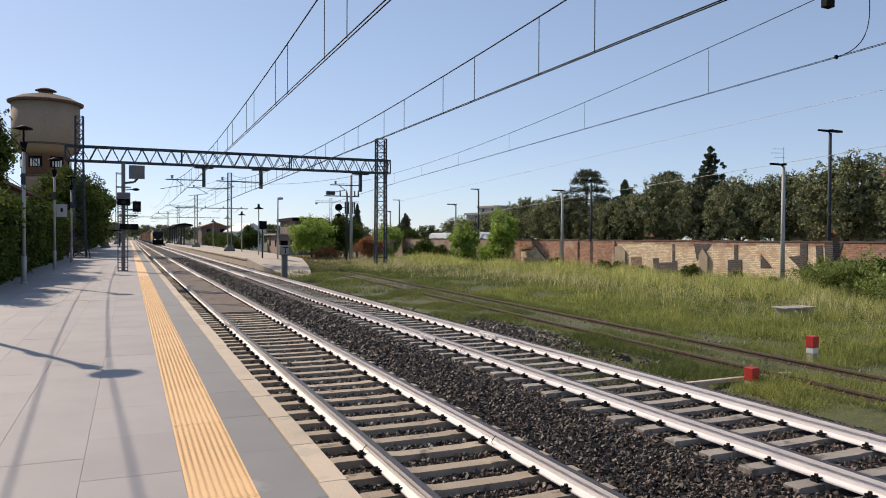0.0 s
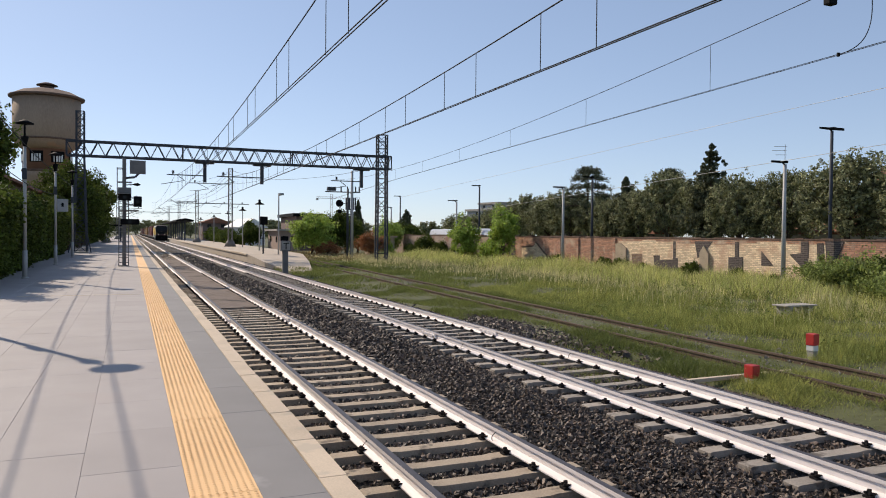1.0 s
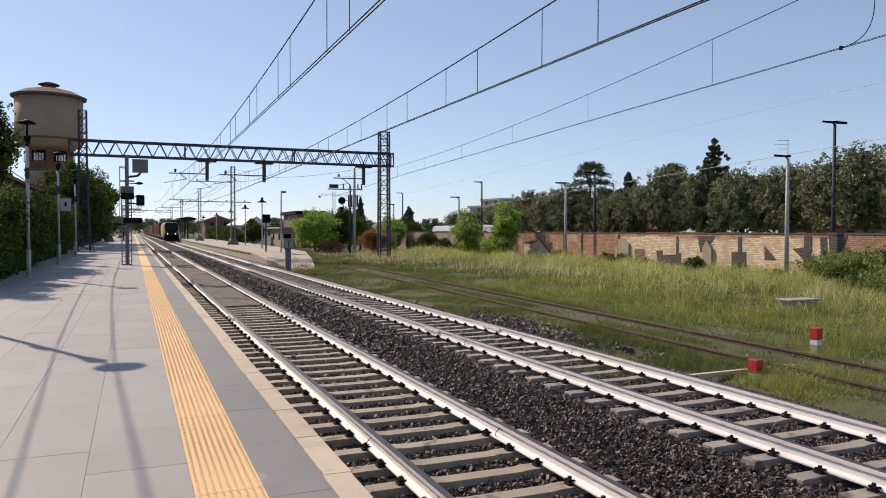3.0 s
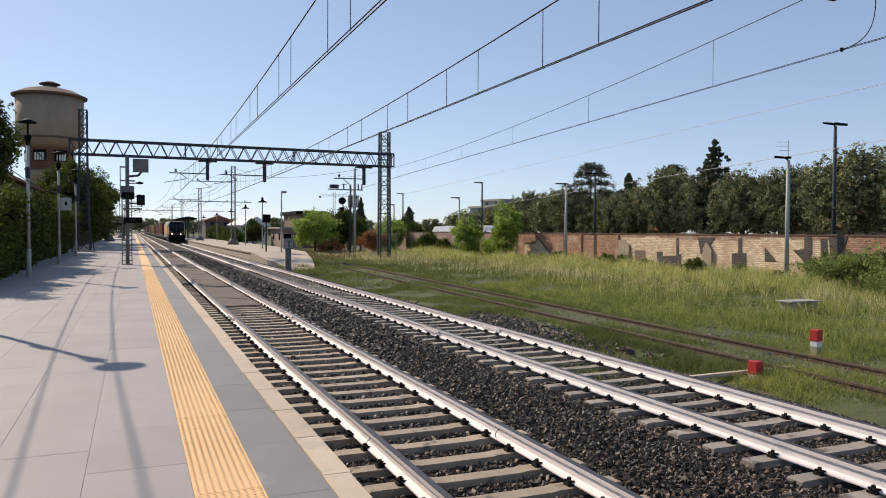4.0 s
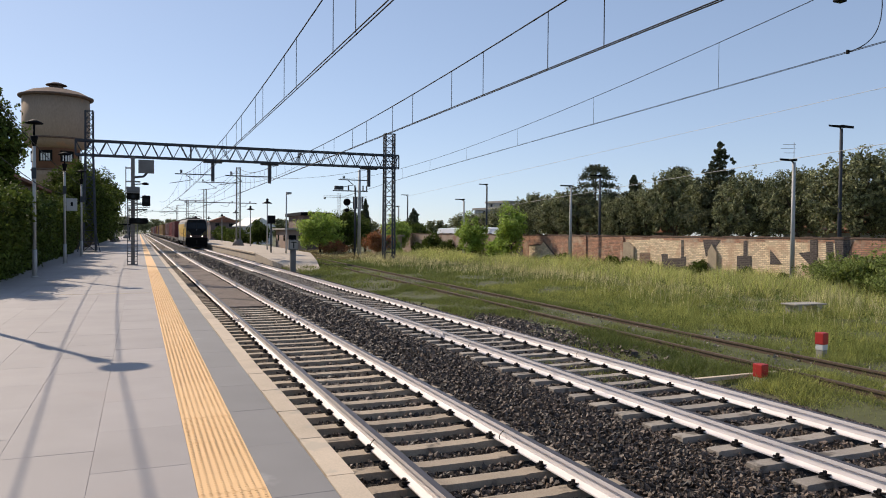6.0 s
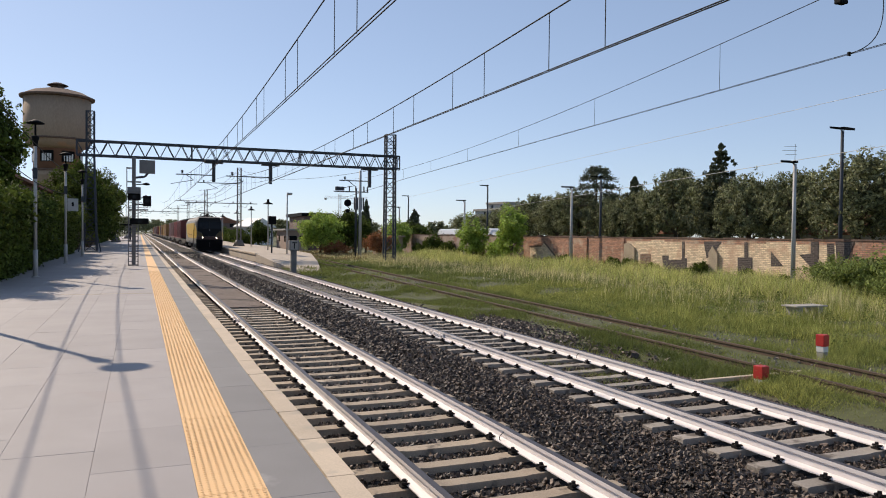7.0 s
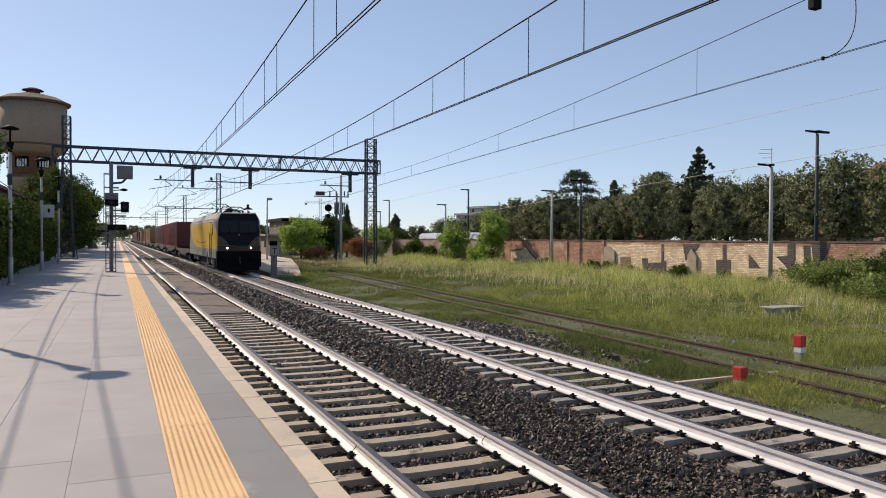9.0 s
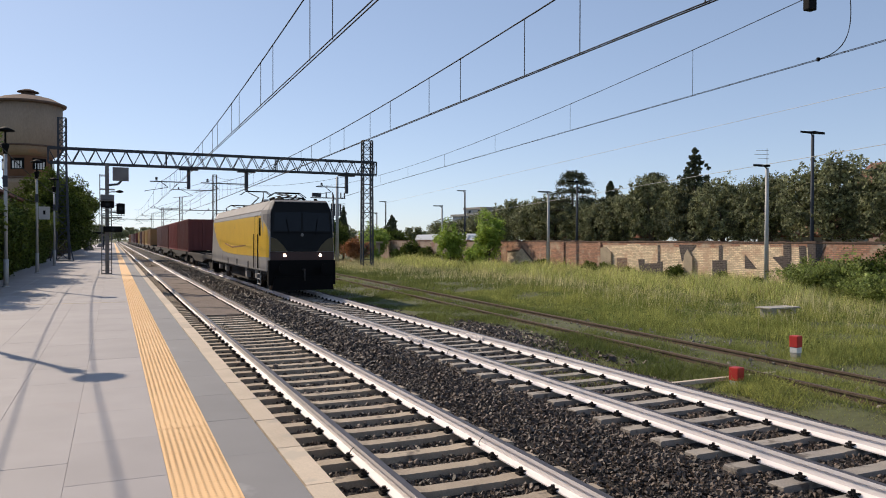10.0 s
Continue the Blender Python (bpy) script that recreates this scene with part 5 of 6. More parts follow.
def build_platform_two():
    bm = bmesh.new()
    sec = []
    for y, x0, x1, z in ((49, 10.0, 11.3, -0.35), (56, 9.2, 12.6, 0.1), (63, 8.96, 13.6, P2), (90, 8.96, 15.0, P2), (320, 8.96, 15.4, P2)):
        sec.append([(x0, y, -0.9), (x0, y, z), (x1, y, z), (x1, y, -0.9)])
    loft(bm, sec)
    ob = part("platform_two", bm, M["plat2"])
    tagged(ob, "second island platform of pale paving ending in a ramp", "platform", kind="structure")
    k = 63.0
    first = None
    for i in range(90):
        if first is None:
            bm = bmesh.new()
            box(bm, -0.08, 0.25, 0, 0.98, -0.12, 0.02, 0.01)
            first = part("kerb_stone", bm, M["kerb"], ob)
            c = first
        else:
            c = new("kerb_stone", first.data)
            c.parent = ob
        c.matrix_basis = pose(8.96, k + i, P2)


M["plat2"] = material("pale_platform_paving", (0.52, 0.44, 0.35), (0.40, 0.34, 0.27), 0.9, scale=0.6, fine=10, bump=0.1)
build_platform_two()


def old_lamp(x, y, h):
    t = thing("platform_lamp", x, y, P2, "slim station lamp post with dark bell-shaped shade", "platform lamp", "lamps of the second platform")
    bm = bmesh.new()
    bar(bm, (0, 0, 0), (0, 0, h), 0.07, 8, 0.05)
    part("post", bm, M["galv"], t)
    bm = bmesh.new()
    lathe(bm, [(0.48, h - 0.42), (0.46, h - 0.36), (0.14, h - 0.22), (0.10, h - 0.05), (0.16, h), (0.02, h + 0.1)], 16)
    part("shade", bm, M["black"], t)


for x, y, h in ((11.85, 75.0, 5.0), (12.8, 94.0, 4.9), (13.2, 112.0, 4.9), (13.4, 134.0, 4.8), (13.4, 160.0, 4.8)):
    old_lamp(x, y, h)


def catenary_mast(x, y, z0, h, side, beam=None):
    t = thing("catenary_mast", x, y, z0, "grey steel lattice mast holding the overhead line", "catenary mast", "catenary masts")
    bm = bmesh.new()
    lattice_mast(bm, 0.45, 0.45, 0.5, h, 0.8, 0.07, 0.022)
    part("mast", bm, M["midgrey"], t)
    bm = bmesh.new()
    lathe(bm, [(0.75, 0), (0.45, 0.7), (0.4, 0.75)], 4)
    part("footing", bm, M["midgrey"], t)
    bm = bmesh.new()
    bar(bm, (0, 0, h - 2.0), (side * 5.0, 0, h - 2.0), 0.05, 5)
    bar(bm, (side * 4.0, 0, h - 2.0), (side * 2.6, 0, h - 2.7), 0.03, 5)
    bar(bm, (0, 0, h - 0.6), (side * 4.4, 0, h - 2.0), 0.02, 4)
    bar(bm, (side * 2.6, 0, h - 2.7), (side * 4.9, 0, h - 3.0), 0.025, 5)
    for k in range(3):
        lathe(bm, [(0.06, h - 1.92 + 0.09 * k), (0.13, h - 1.88 + 0.09 * k), (0.06, h - 1.84 + 0.09 * k)], 8, side * 4.3, 0)
    part("bracket", bm, M["steel"], t)
    if beam:
        a, b, z = beam
        bm = bmesh.new()
        bar(bm, (a, 0.3, z), (b, 0.3, z), 0.075, 5)
        bar(bm, (0, 0, z), (0, 0.3, z), 0.06, 5)
        for k in range(4):
            x2 = a + (b - a) * (k + 0.5) / 4
            bar(bm, (x2, 0.3, z), (x2 - 0.5, 0.3, z - 0.7), 0.035, 4)
            bar(bm, (x2 - 0.5, 0.3, z - 0.7), (x2 - 1.6, 0.3, z - 0.5), 0.03, 4)
            lathe(bm, [(0.06, z + 0.05), (0.14, z + 0.12), (0.06, z + 0.2), (0.14, z + 0.27), (0.05, z + 0.35)], 8, x2 + 0.4, 0.3)
        part("cross_beam", bm, M["steel"], t)


catenary_mast(11.7, 97.0, P2, 9.9, -1)
catenary_mast(10.9, 138.0, P2, 9.2, -1, (-3.5, 9.0, 6.95))
catenary_mast(10.6, 185.0, P2, 9.2, -1)
catenary_mast(10.6, 235.0, P2, 9.2, -1, (-10.5, 15.0, 7.65))
for y in (125.0, 180.0, 235.0):
    catenary_mast(-2.6 if y > 130 else -3.4, y, PLAT, 9.0, 1)


def build_canopy():
    t = thing("platform_canopy", 10.8, 178, P2, "dark flat station canopy on steel columns", "canopy")
    bm = bmesh.new()
    prism(bm, [(-1.9, 4.1), (-1.9, 4.4), (0, 4.75), (1.7, 4.4), (1.7, 4.1), (0, 4.3)], -12, 60, "y")
    part("roof", bm, M["black"], t)
    for i in range(8):
        bm = bmesh.new()
        box(bm, -0.15, 0.15, -10 + 9 * i - 0.15, -10 + 9 * i + 0.15, 0, 4.35)
        part("column", bm, M["steel"], t)


build_canopy()


def build_notice_box():
    t = thing("trackside_sign_box", 8.9, 46.3, -0.35, "grey concrete trackside post with dark lettered head", "trackside sign")
    bm = bmesh.new()
    box(bm, -0.17, 0.17, -0.14, 0.14, 0, 1.55, 0.02)
    part("post", bm, M["midgrey"], t)
    bm = bmesh.new()
    box(bm, -0.30, 0.30, -0.25, 0.25, 1.50, 2.12, 0.03)
    head = part("head", bm, M["midgrey"], t)
    bm = bmesh.new()
    box(bm, -0.25, 0.25, -0.258, -0.25, 1.56, 2.07)
    part("panel", bm, M["concrete"], head)
    c = bpy.data.curves.new("letter", "FONT")
    c.body, c.size, c.extrude, c.align_x = "T", 0.60, 0.004, "CENTER"
    txt = new("letter", c)
    txt.parent = t
    txt.matrix_basis = pose(0, -0.264, 1.60, 90, 0, 0)
    c.materials.append(M["black"])


build_notice_box()


def slim_lamp(x, y, z0, h):
    t = thing("street_lamp", x, y, z0, "slim grey pole lamp at the platform ramp", "street lamp", "street lamps")
    bm = bmesh.new()
    bar(bm, (0, 0, 0), (0, 0, h), 0.07, 8, 0.055)
    part("pole", bm, M["galv"], t)
    bm = bmesh.new()
    bar(bm, (-0.02, 0, h), (0.42, 0, h + 0.03), 0.12, 8, 0.09)
    part("lantern", bm, M["galv"], t)


slim_lamp(11.45, 62.5, 0.4, 5.1)


def speaker_post(x, y):
    t = thing("signal_post", x, y, 0.35, "slim post with dark box-shaped platform indicator", "signal post")
    bm = bmesh.new()
    bar(bm, (0, 0, 0), (0, 0, 2.7), 0.07, 8)
    part("post", bm, M["steel"], t)
    bm = bmesh.new()
    box(bm, -0.28, 0.34, -0.2, 0.2, 2.6, 3.3, 0.03)
    part("head", bm, M["black"], t)


speaker_post(10.4, 63.8)


def siding_signal():
    t = thing("signal_mast", 20.2, 72.5, -0.4, "dark railway signal with round head and ladder among bushes", "railway signal", "signals")
    bm = bmesh.new()
    bar(bm, (0, 0, 0), (0, 0, 7.2), 0.09, 8)
    part("mast", bm, M["steel"], t)
    bm = bmesh.new()
    for s in (-0.2, 0.2):
        bar(bm, (s, -0.35, 0), (s, -0.3, 5.2), 0.03, 5)
    for k in range(15):
        bar(bm, (-0.2, -0.33, 0.3 + 0.33 * k), (0.2, -0.33, 0.3 + 0.33 * k), 0.02, 4)
    part("ladder", bm, M["steel"], t)
    for z, r in ((5.7, 0.36), (4.9, 0.2)):
        bm = bmesh.new()
        bar(bm, (-0.9, -0.2, z), (-0.9, -0.05, z), r, 20)
        bar(bm, (-0.9, 0, z), (0, 0, z), 0.03, 5)
        part("signal_head", bm, M["black"], t)


siding_signal()


def transformer_pole():
    t = thing("feeder_pole", 21.9, 77.0, -0.4, "grey concrete feeder pole with cross arm and insulators", "pole")
    bm = bmesh.new()
    bar(bm, (0, 0, 0), (0, 0, 9.4), 0.2, 10, 0.13)
    part("pole", bm, M["galv"], t)
    bm = bmesh.new()
    bar(bm, (-2.9, 0, 7.1), (0.9, 0, 7.1), 0.06, 5)
    box(bm, -2.7, -1.8, -0.2, 0.2, 7.2, 7.6)
    for x in (-1.2, -0.5, 0.4, 0.8):
        bar(bm, (x, 0, 7.1), (x, 0, 7.7), 0.07, 6)
        bar(bm, (x * 0.5, 0.1, 5.2), (x * 0.5, 0.1, 6.5), 0.08, 6)
    part("crossarm", bm, M["steel"], t)


transformer_pole()
bm = bmesh.new()
box(bm, -1.5, 1.5, -1, 1, 0, 2.3, 0.02)
box(bm, -1.75, 1.75, -1.25, 1.25, 2.3, 2.5, 0.02)
hut = part("lineside_hut", bm, M["pale"])
hut.matrix_basis = pose(27.0, 83.0, -0.45)
tagged(hut, "small pale lineside hut with flat roof behind bushes", "hut")


# ---- buildings ----
def house(x, y, w, d, h, roof_h, wall, roof, label, rot=0.0, storeys=2, flat_roof=False):
    t = thing("building", x, y, -0.4, label, "building", "buildings in the distance")
    t.rotation_euler.z = radians(rot)
    bm = bmesh.new()
    box(bm, -w / 2, w / 2, -d / 2, d / 2, 0, h)
    part("wall", bm, wall, t)
    bm = bmesh.new()
    if flat_roof:
        box(bm, -w / 2 - 0.5, w / 2 + 0.5, -d / 2 - 0.5, d / 2 + 0.5, h, h + roof_h)
    else:
        prism(bm, [(-w / 2 - 0.5, h - 0.1), (0, h + roof_h), (w / 2 + 0.5, h - 0.1), (w / 2 + 0.5, h - 0.3), (-w / 2 - 0.5, h - 0.3)], -d / 2 - 0.5, d / 2 + 0.5, "y")
    part("roof", bm, roof, t)
    n = max(2, int(w / 3.0))
    for s in range(storeys):
        for i in range(n):
            cx = -w / 2 + w * (i + 0.5) / n
            z = 1.0 + (h / storeys) * s
            for face in ("y", "x"):
                if face == "x" and i >= max(2, int(d / 3.5)):
                    continue
                bm = bmesh.new()
                if face == "y":
                    box(bm, cx - 0.55, cx + 0.55, -d / 2 - 0.03, -d / 2 + 0.05, z + 0.3, z + 1.2)
                else:
                    cy = -d / 2 + d * (i + 0.5) / max(2, int(d / 3.5))
                    box(bm, -w / 2 - 0.03, -w / 2 + 0.05, cy - 0.55, cy + 0.55, z + 0.3, z + 1.2)
                part("window", bm, M["screen"], t)


M["pinkwall"] = material("faded_pink_render", (0.40, 0.29, 0.235), (0.31, 0.225, 0.185), 0.9, scale=0.4, fine=6, bump=0.1)
M["brownwall"] = material("brown_brick_wall", (0.21, 0.15, 0.13), (0.15, 0.108, 0.095), 0.9, scale=0.5, fine=8, bump=0.2)
M["greywall"] = material("pale_grey_render", (0.42, 0.42, 0.42), (0.34, 0.34, 0.34), 0.9, scale=0.2, fine=4, bump=0.1)
house(25.0, 118.0, 3.8, 12.0, 5.2, 0.5, M["brownwall"], M["black"], "low brown flat-roofed lineside building", 0, 1, True)
house(22.0, 116.0, 3.0, 10.0, 3.0, 0.25, M["pinkwall"], M["concrete"], "low pink rendered lineside shed", 0, 1, True)
house(22.6, 226.0, 7.4, 12.0, 5.6, 1.4, M["brownwall"], M["roof"], "brick station house with low tiled roof", 0, 2)
house(22.9, 163.0, 5.6, 6.0, 4.0, 1.7, M["white"], M["white"], "pale white tent-roofed shed", 20, 1)
house(103.0, 205.0, 9.0, 14.0, 10.0, 0.6, M["greywall"], M["concrete"], "grey apartment block with flat roof far behind trees", 10, 4, True)
house(109.5, 215.0, 6.0, 10.0, 12.6, 0.6, M["greywall"], M["concrete"], "taller grey apartment block with flat roof far behind trees", 10, 5, True)
house(-11.5, 64.0, 8.0, 35.0, 6.2, 1.9, M["brownwall"], M["roof"], "station building with red-brown tiled roof behind the hedge", 0, 1)
for x, y, w in ((48.0, 70.2, 4.6), (46.0, 38.0, 4.0), (47.0, 59.6, 2.6)):
    house(x, y, w, 6.0, 3.2, 1.2, M["white"], M["roof"], "white house with tiled roof glimpsed between tree trunks", 0, 1)


house(56.5, 37.0, 8.0, 7.0, 6.4, 2.6, M["pinkwall"], M["roof"], "house with steep red-brown tiled roof behind the trees", 0, 2)


def build_antenna():
    t = thing("tv_antenna", 44.0, 40.16, -0.45, "thin television aerial on a tall pole behind the trees", "antenna")
    bm = bmesh.new()
    bar(bm, (0, 0, 0), (0, 0, 9.5), 0.03, 6, 0.02)
    part("pole", bm, M["galv"], t)
    for z, w in ((9.35, 0.75), (9.05, 0.95), (8.75, 0.6)):
        bm = bmesh.new()
        bar(bm, (-w, 0.3, z), (0.1, -0.05, z), 0.016, 5)
        part("boom", bm, M["galv"], t)


def build_crane():
    t = thing("tower_crane", 107.3, 420.0, -0.5, "slender tower crane far on the horizon", "crane")
    bm = bmesh.new()
    lattice_mast(bm, 1.3, 1.3, 0, 25.5, 2.0, 0.07, 0.04)
    part("tower", bm, M["galv"], t)
    bm = bmesh.new()
    for y, z in ((-0.6, 23.0), (0.6, 23.0), (0, 24.1)):
        bar(bm, (-9, y, z), (17, y, z), 0.07, 4)
    for k in range(26):
        bar(bm, (-9 + k, 0.6 * (-1) ** k, 23.0), (-8 + k, 0, 24.1), 0.07, 4)
    part("jib", bm, M["galv"], t)
    bm = bmesh.new()
    box(bm, -9, -7.8, -0.5, 0.5, 21.9, 23.0, 0.05)
    part("counterweight", bm, M["concrete"], t)


build_antenna()
build_crane()


def build_shelter():
    t = thing("platform_shelter", -2.9, 148.0, PLAT, "dark platform shelter far along the platform", "shelter")
    bm = bmesh.new()
    box(bm, -1.6, 1.6, -6, 6, 2.7, 2.95, 0.03)
    part("roof", bm, M["black"], t)
    bm = bmesh.new()
    box(bm, -1.5, -1.35, -5.5, 5.5, 0, 2.7)
    part("back_wall", bm, M["brownwall"], t)
    for x, y in itertools.product((-1.3, 1.3), (-5.5, 0, 5.5)):
        bm = bmesh.new()
        box(bm, x - 0.08, x + 0.08, y - 0.08, y + 0.08, 0, 2.7)
        part("column", bm, M["steel"], t)


build_shelter()


# ---- plants ----
def leaf_cloud(rng, clumps, per, size, spread):
    """Small leaf blades scattered round clump centres; clumps is an array of x, y, z, radius."""
    c = np.repeat(clumps, per, axis=0)
    n = len(c)
    d = rng.normal(size=(n, 3))
    d /= np.linalg.norm(d, axis=1)[:, None]
    p = c[:, :3] + d * (c[:, 3:4] * (rng.random((n, 1)) ** 0.45)) * spread
    s = size * rng.uniform(0.6, 1.3, (n, 1, 1))
    quad = np.array([(-0.5, 0, 0), (0, -0.28, 0.06), (0.5, 0, 0), (0, 0.28, 0.06)])[None] * s
    v = np.einsum("nij,nkj->nki", turns(n, rng), quad) + p[:, None, :]
    return v.reshape(-1, 3), np.arange(n * 4).reshape(-1, 4)


def crown_clumps(rng, n, rx, ry, rz, cz, low=-0.75, rad=0.6, power=0.33):
    d = rng.normal(size=(n * 3, 3))
    d /= np.linalg.norm(d, axis=1)[:, None]
    d = d[d[:, 2] > low][:n]
    r = rng.random((len(d), 1)) ** power
    bump = 1 + 0.22 * np.sin(d[:, :1] * 5 + cz) * np.sin(d[:, 1:2] * 4 + 1) + 0.15 * np.sin(d[:, 2:3] * 7)
    p = d * r * bump * np.array([rx, ry, rz]) + np.array([0, 0, cz])
    return np.c_[p, rad * rng.uniform(0.6, 1.25, len(p))]


def lobed_clumps(rng, n, rx, ry, rz, cz, rad):
    """Clumps gathered into rounded lobes over an egg-shaped crown, with dark gaps between them."""
    k = 46
    u = (np.arange(k) + 0.5) / k
    a = 2.399963 * np.arange(k) + rng.uniform(-0.3, 0.3, k)
    z = 1 - 1.8 * u
    r = np.sqrt(np.clip(1 - z * z, 0, 1)) ** 0.8
    c = np.c_[r * np.cos(a) * rx, r * np.sin(a) * ry, z * rz] * rng.uniform(0.78, 0.98, (k, 1)) + np.array([0, 0, cz])
    c = np.concatenate([c, c * np.array([0.45, 0.45, 1]) + rng.normal(size=c.shape) * 0.2])
    pick = rng.integers(0, len(c), n)
    d = rng.normal(size=(n, 3))
    d /= np.linalg.norm(d, axis=1)[:, None]
    lobe = rng.uniform(0.5, 0.8, len(c))
    p = c[pick] + d * lobe[pick][:, None] * rng.random((n, 1)) ** 0.4 * np.array([0.9, 0.9, 1.05])
    return np.c_[p, rad * rng.uniform(0.6, 1.2, n)]


def trunk(bm, h, r, limbs, spread, rng):
    bar(bm, (0, 0, -0.3), (0.05, 0.03, h), r, 8, r * 0.6)
    for k in range(limbs):
        a = 2 * math.pi * (k + rng.random() * 0.5) / limbs
        z = h * rng.uniform(0.6, 1.0)
        bar(bm, (0, 0, z), (spread * math.cos(a), spread * math.sin(a), z + spread * rng.uniform(0.7, 1.2)), r * 0.45, 6, r * 0.12)


def tree(name, seed, x, y, z0, h, rx, ry, leafmat, label, clumps=170, per=60, size=0.22, trunk_h=1.6, rad=0.55, low=-0.75, category="tree", group="trees", lobes=False):
    rng = np.random.default_rng(seed)
    t = thing(name, x, y, z0, label, category, group)
    bm = bmesh.new()
    trunk(bm, trunk_h + (h - trunk_h) * 0.35, 0.05 * h * 0.55, 7, rx * 0.6, random.Random(seed))
    part("trunk", bm, M["bark"], t)
    rz = (h - trunk_h) / 2
    if lobes:
        cl = lobed_clumps(rng, clumps, rx, ry, rz * 0.95, trunk_h + rz, rad)
    else:
        cl = crown_clumps(rng, clumps, rx, ry, rz * 0.92, trunk_h + rz, low, rad)
    v, f = leaf_cloud(rng, cl, per, size, 1.0)
    inner = cl[::4].copy() if lobes else cl[::2].copy()      # larger leaves fill the inside of the crown
    inner[:, :3] = (inner[:, :3] - [0, 0, trunk_h + rz]) * 0.8 + [0, 0, trunk_h + rz]
    v2, f2 = leaf_cloud(rng, inner, 14, size * 2.4, 1.0)
    v, f = np.concatenate([v, v2]), np.concatenate([f, f2 + len(v)])
    raw_mesh("crown", v, f, leafmat, t)
    return t


def conifer(seed, x, y, z0, h, r, label, per=50):
    rng = np.random.default_rng(seed)
    t = thing("conifer", x, y, z0, label, "tree", "trees")
    bm = bmesh.new()
    bar(bm, (0, 0, -0.3), (0, 0, h * 0.96), 0.16, 8, 0.02)
    part("trunk", bm, M["bark"], t)
    cl = []
    k = 0
    while k < 300:
        u = rng.random() ** 0.8
        a0 = rng.random() * 2 * math.pi
        rr = r * (1 - u) ** 0.7 * rng.uniform(0.1, 1.05) * (0.85 + 0.25 * math.sin(u * 17 + a0))
        a = a0
        cl.append((rr * math.cos(a), rr * math.sin(a), 1.2 + (h - 1.2) * u, 0.5 * (1.15 - u)))
        k += 1
    v, f = leaf_cloud(rng, np.array(cl), per, 0.17, 1.0)
    raw_mesh("crown", v, f, M["conifer"], t)
    return t


def umbrella_pine(seed, x, y, z0, h, r):
    rng = np.random.default_rng(seed)
    t = thing("cedar", x, y, z0, "tall dark cedar with flat layered boughs", "tree", "trees")
    bm = bmesh.new()
    bar(bm, (0, 0, -0.3), (0, 0, h * 0.95), 0.22, 8, 0.04)
    cl = []
    for z, rr in ((0.52, 0.95), (0.62, 1.0), (0.71, 1.0), (0.80, 0.85), (0.89, 0.65), (0.96, 0.4)):
        for k in range(7):
            a = 2 * math.pi * (k + rng.random() * 0.6) / 7
            e = rr * r * rng.uniform(0.6, 1.05)
            bar(bm, (0, 0, z * h - 0.25), (e * math.cos(a), e * math.sin(a), z * h - 0.3), 0.06, 5, 0.02)
            for q in np.linspace(0.35, 1.0, 6):
                cl.append((e * q * math.cos(a) + rng.normal() * 0.15, e * q * math.sin(a) + rng.normal() * 0.15, z * h - 0.35 * q * q + rng.normal() * 0.09, 0.36))
    part("trunk", bm, M["bark"], t)
    cl = np.array(cl)
    v, f = leaf_cloud(rng, cl, 40, 0.16, 1.0)
    raw_mesh("crown", v, f, M["conifer"], t)


OAK = "dense dark green evergreen oak behind the brick wall"
oaks = [tree("evergreen_oak", 11 + i, 40, 200 + 10 * i, -0.45, 7.2, 2.7, 2.7, M["oak"], OAK, 640, 24, 0.165, 2.3, 0.27, -0.85, lobes=True) for i in range(3)]
PLACES = [  # y along the wall, x, scale of the crown, height
    (21.5, 40.5, 1.0, 1.02), (26.5, 40.0, 1.05, 1.04), (31.5, 39.6, 1.1, 1.06), (36.6, 40.5, 0.85, 1.0), (40.4, 40.0, 0.9, 0.98), (45.0, 41.0, 0.9, 1.03),
    (48.8, 40.5, 0.9, 1.12), (52.5, 40.8, 0.9, 0.95), (55.5, 40.2, 0.8, 0.86), (59.0, 41.0, 0.9, 0.92), (63.5, 40.5, 0.95, 1.0), (68.0, 41.0, 0.95, 0.96),
    (73.0, 41.5, 1.0, 1.0), (79.0, 42.5, 1.0, 0.92), (86.0, 44.0, 1.0, 0.85), (95.0, 46.0, 1.1, 0.80), (104.0, 47.0, 1.2, 0.8), (30.5, 46.5, 1.2, 0.92), (46.0, 47.5, 1.2, 1.0), (61.0, 49.0, 1.15, 0.98), (78.0, 50.0, 1.2, 0.92), (38.0, 47.0, 1.2, 0.85), (53.5, 48.5, 1.2, 0.9), (23.5, 46.0, 1.2, 0.9), (85.0, 52.0, 1.2, 0.8)]
rng = random.Random(5)
for i, (y, x, k, kz) in enumerate(PLACES):
    m = pose(x, y, -0.45, 0, 0, rng.uniform(0, 360)) @ Matrix.Diagonal((k, k, kz, 1))
    if i < 3:
        oaks[i].matrix_basis = m
    else:
        copy_thing(oaks[i % 3], m).scale = (k, k, kz)
conifer(31, 40.3, 43.6, -0.45, 9.7, 3.3, "pointed dark spruce rising above the oaks")
conifer(32, 41.0, 54.9, -0.45, 8.0, 2.7, "small pointed dark spruce among the oaks")
conifer(33, 36.5, 100.0, -0.45, 6.2, 2.2, "dark conical cypress beyond the wall")
conifer(34, 30.5, 104.0, -0.45, 7.6, 1.3, "narrow dark cypress near the gantry")
umbrella_pine(35, 40.5, 60.2, -0.45, 9.5, 3.0)
umbrella_pine(36, 47.0, 56.0, -0.45, 9.2, 2.6)

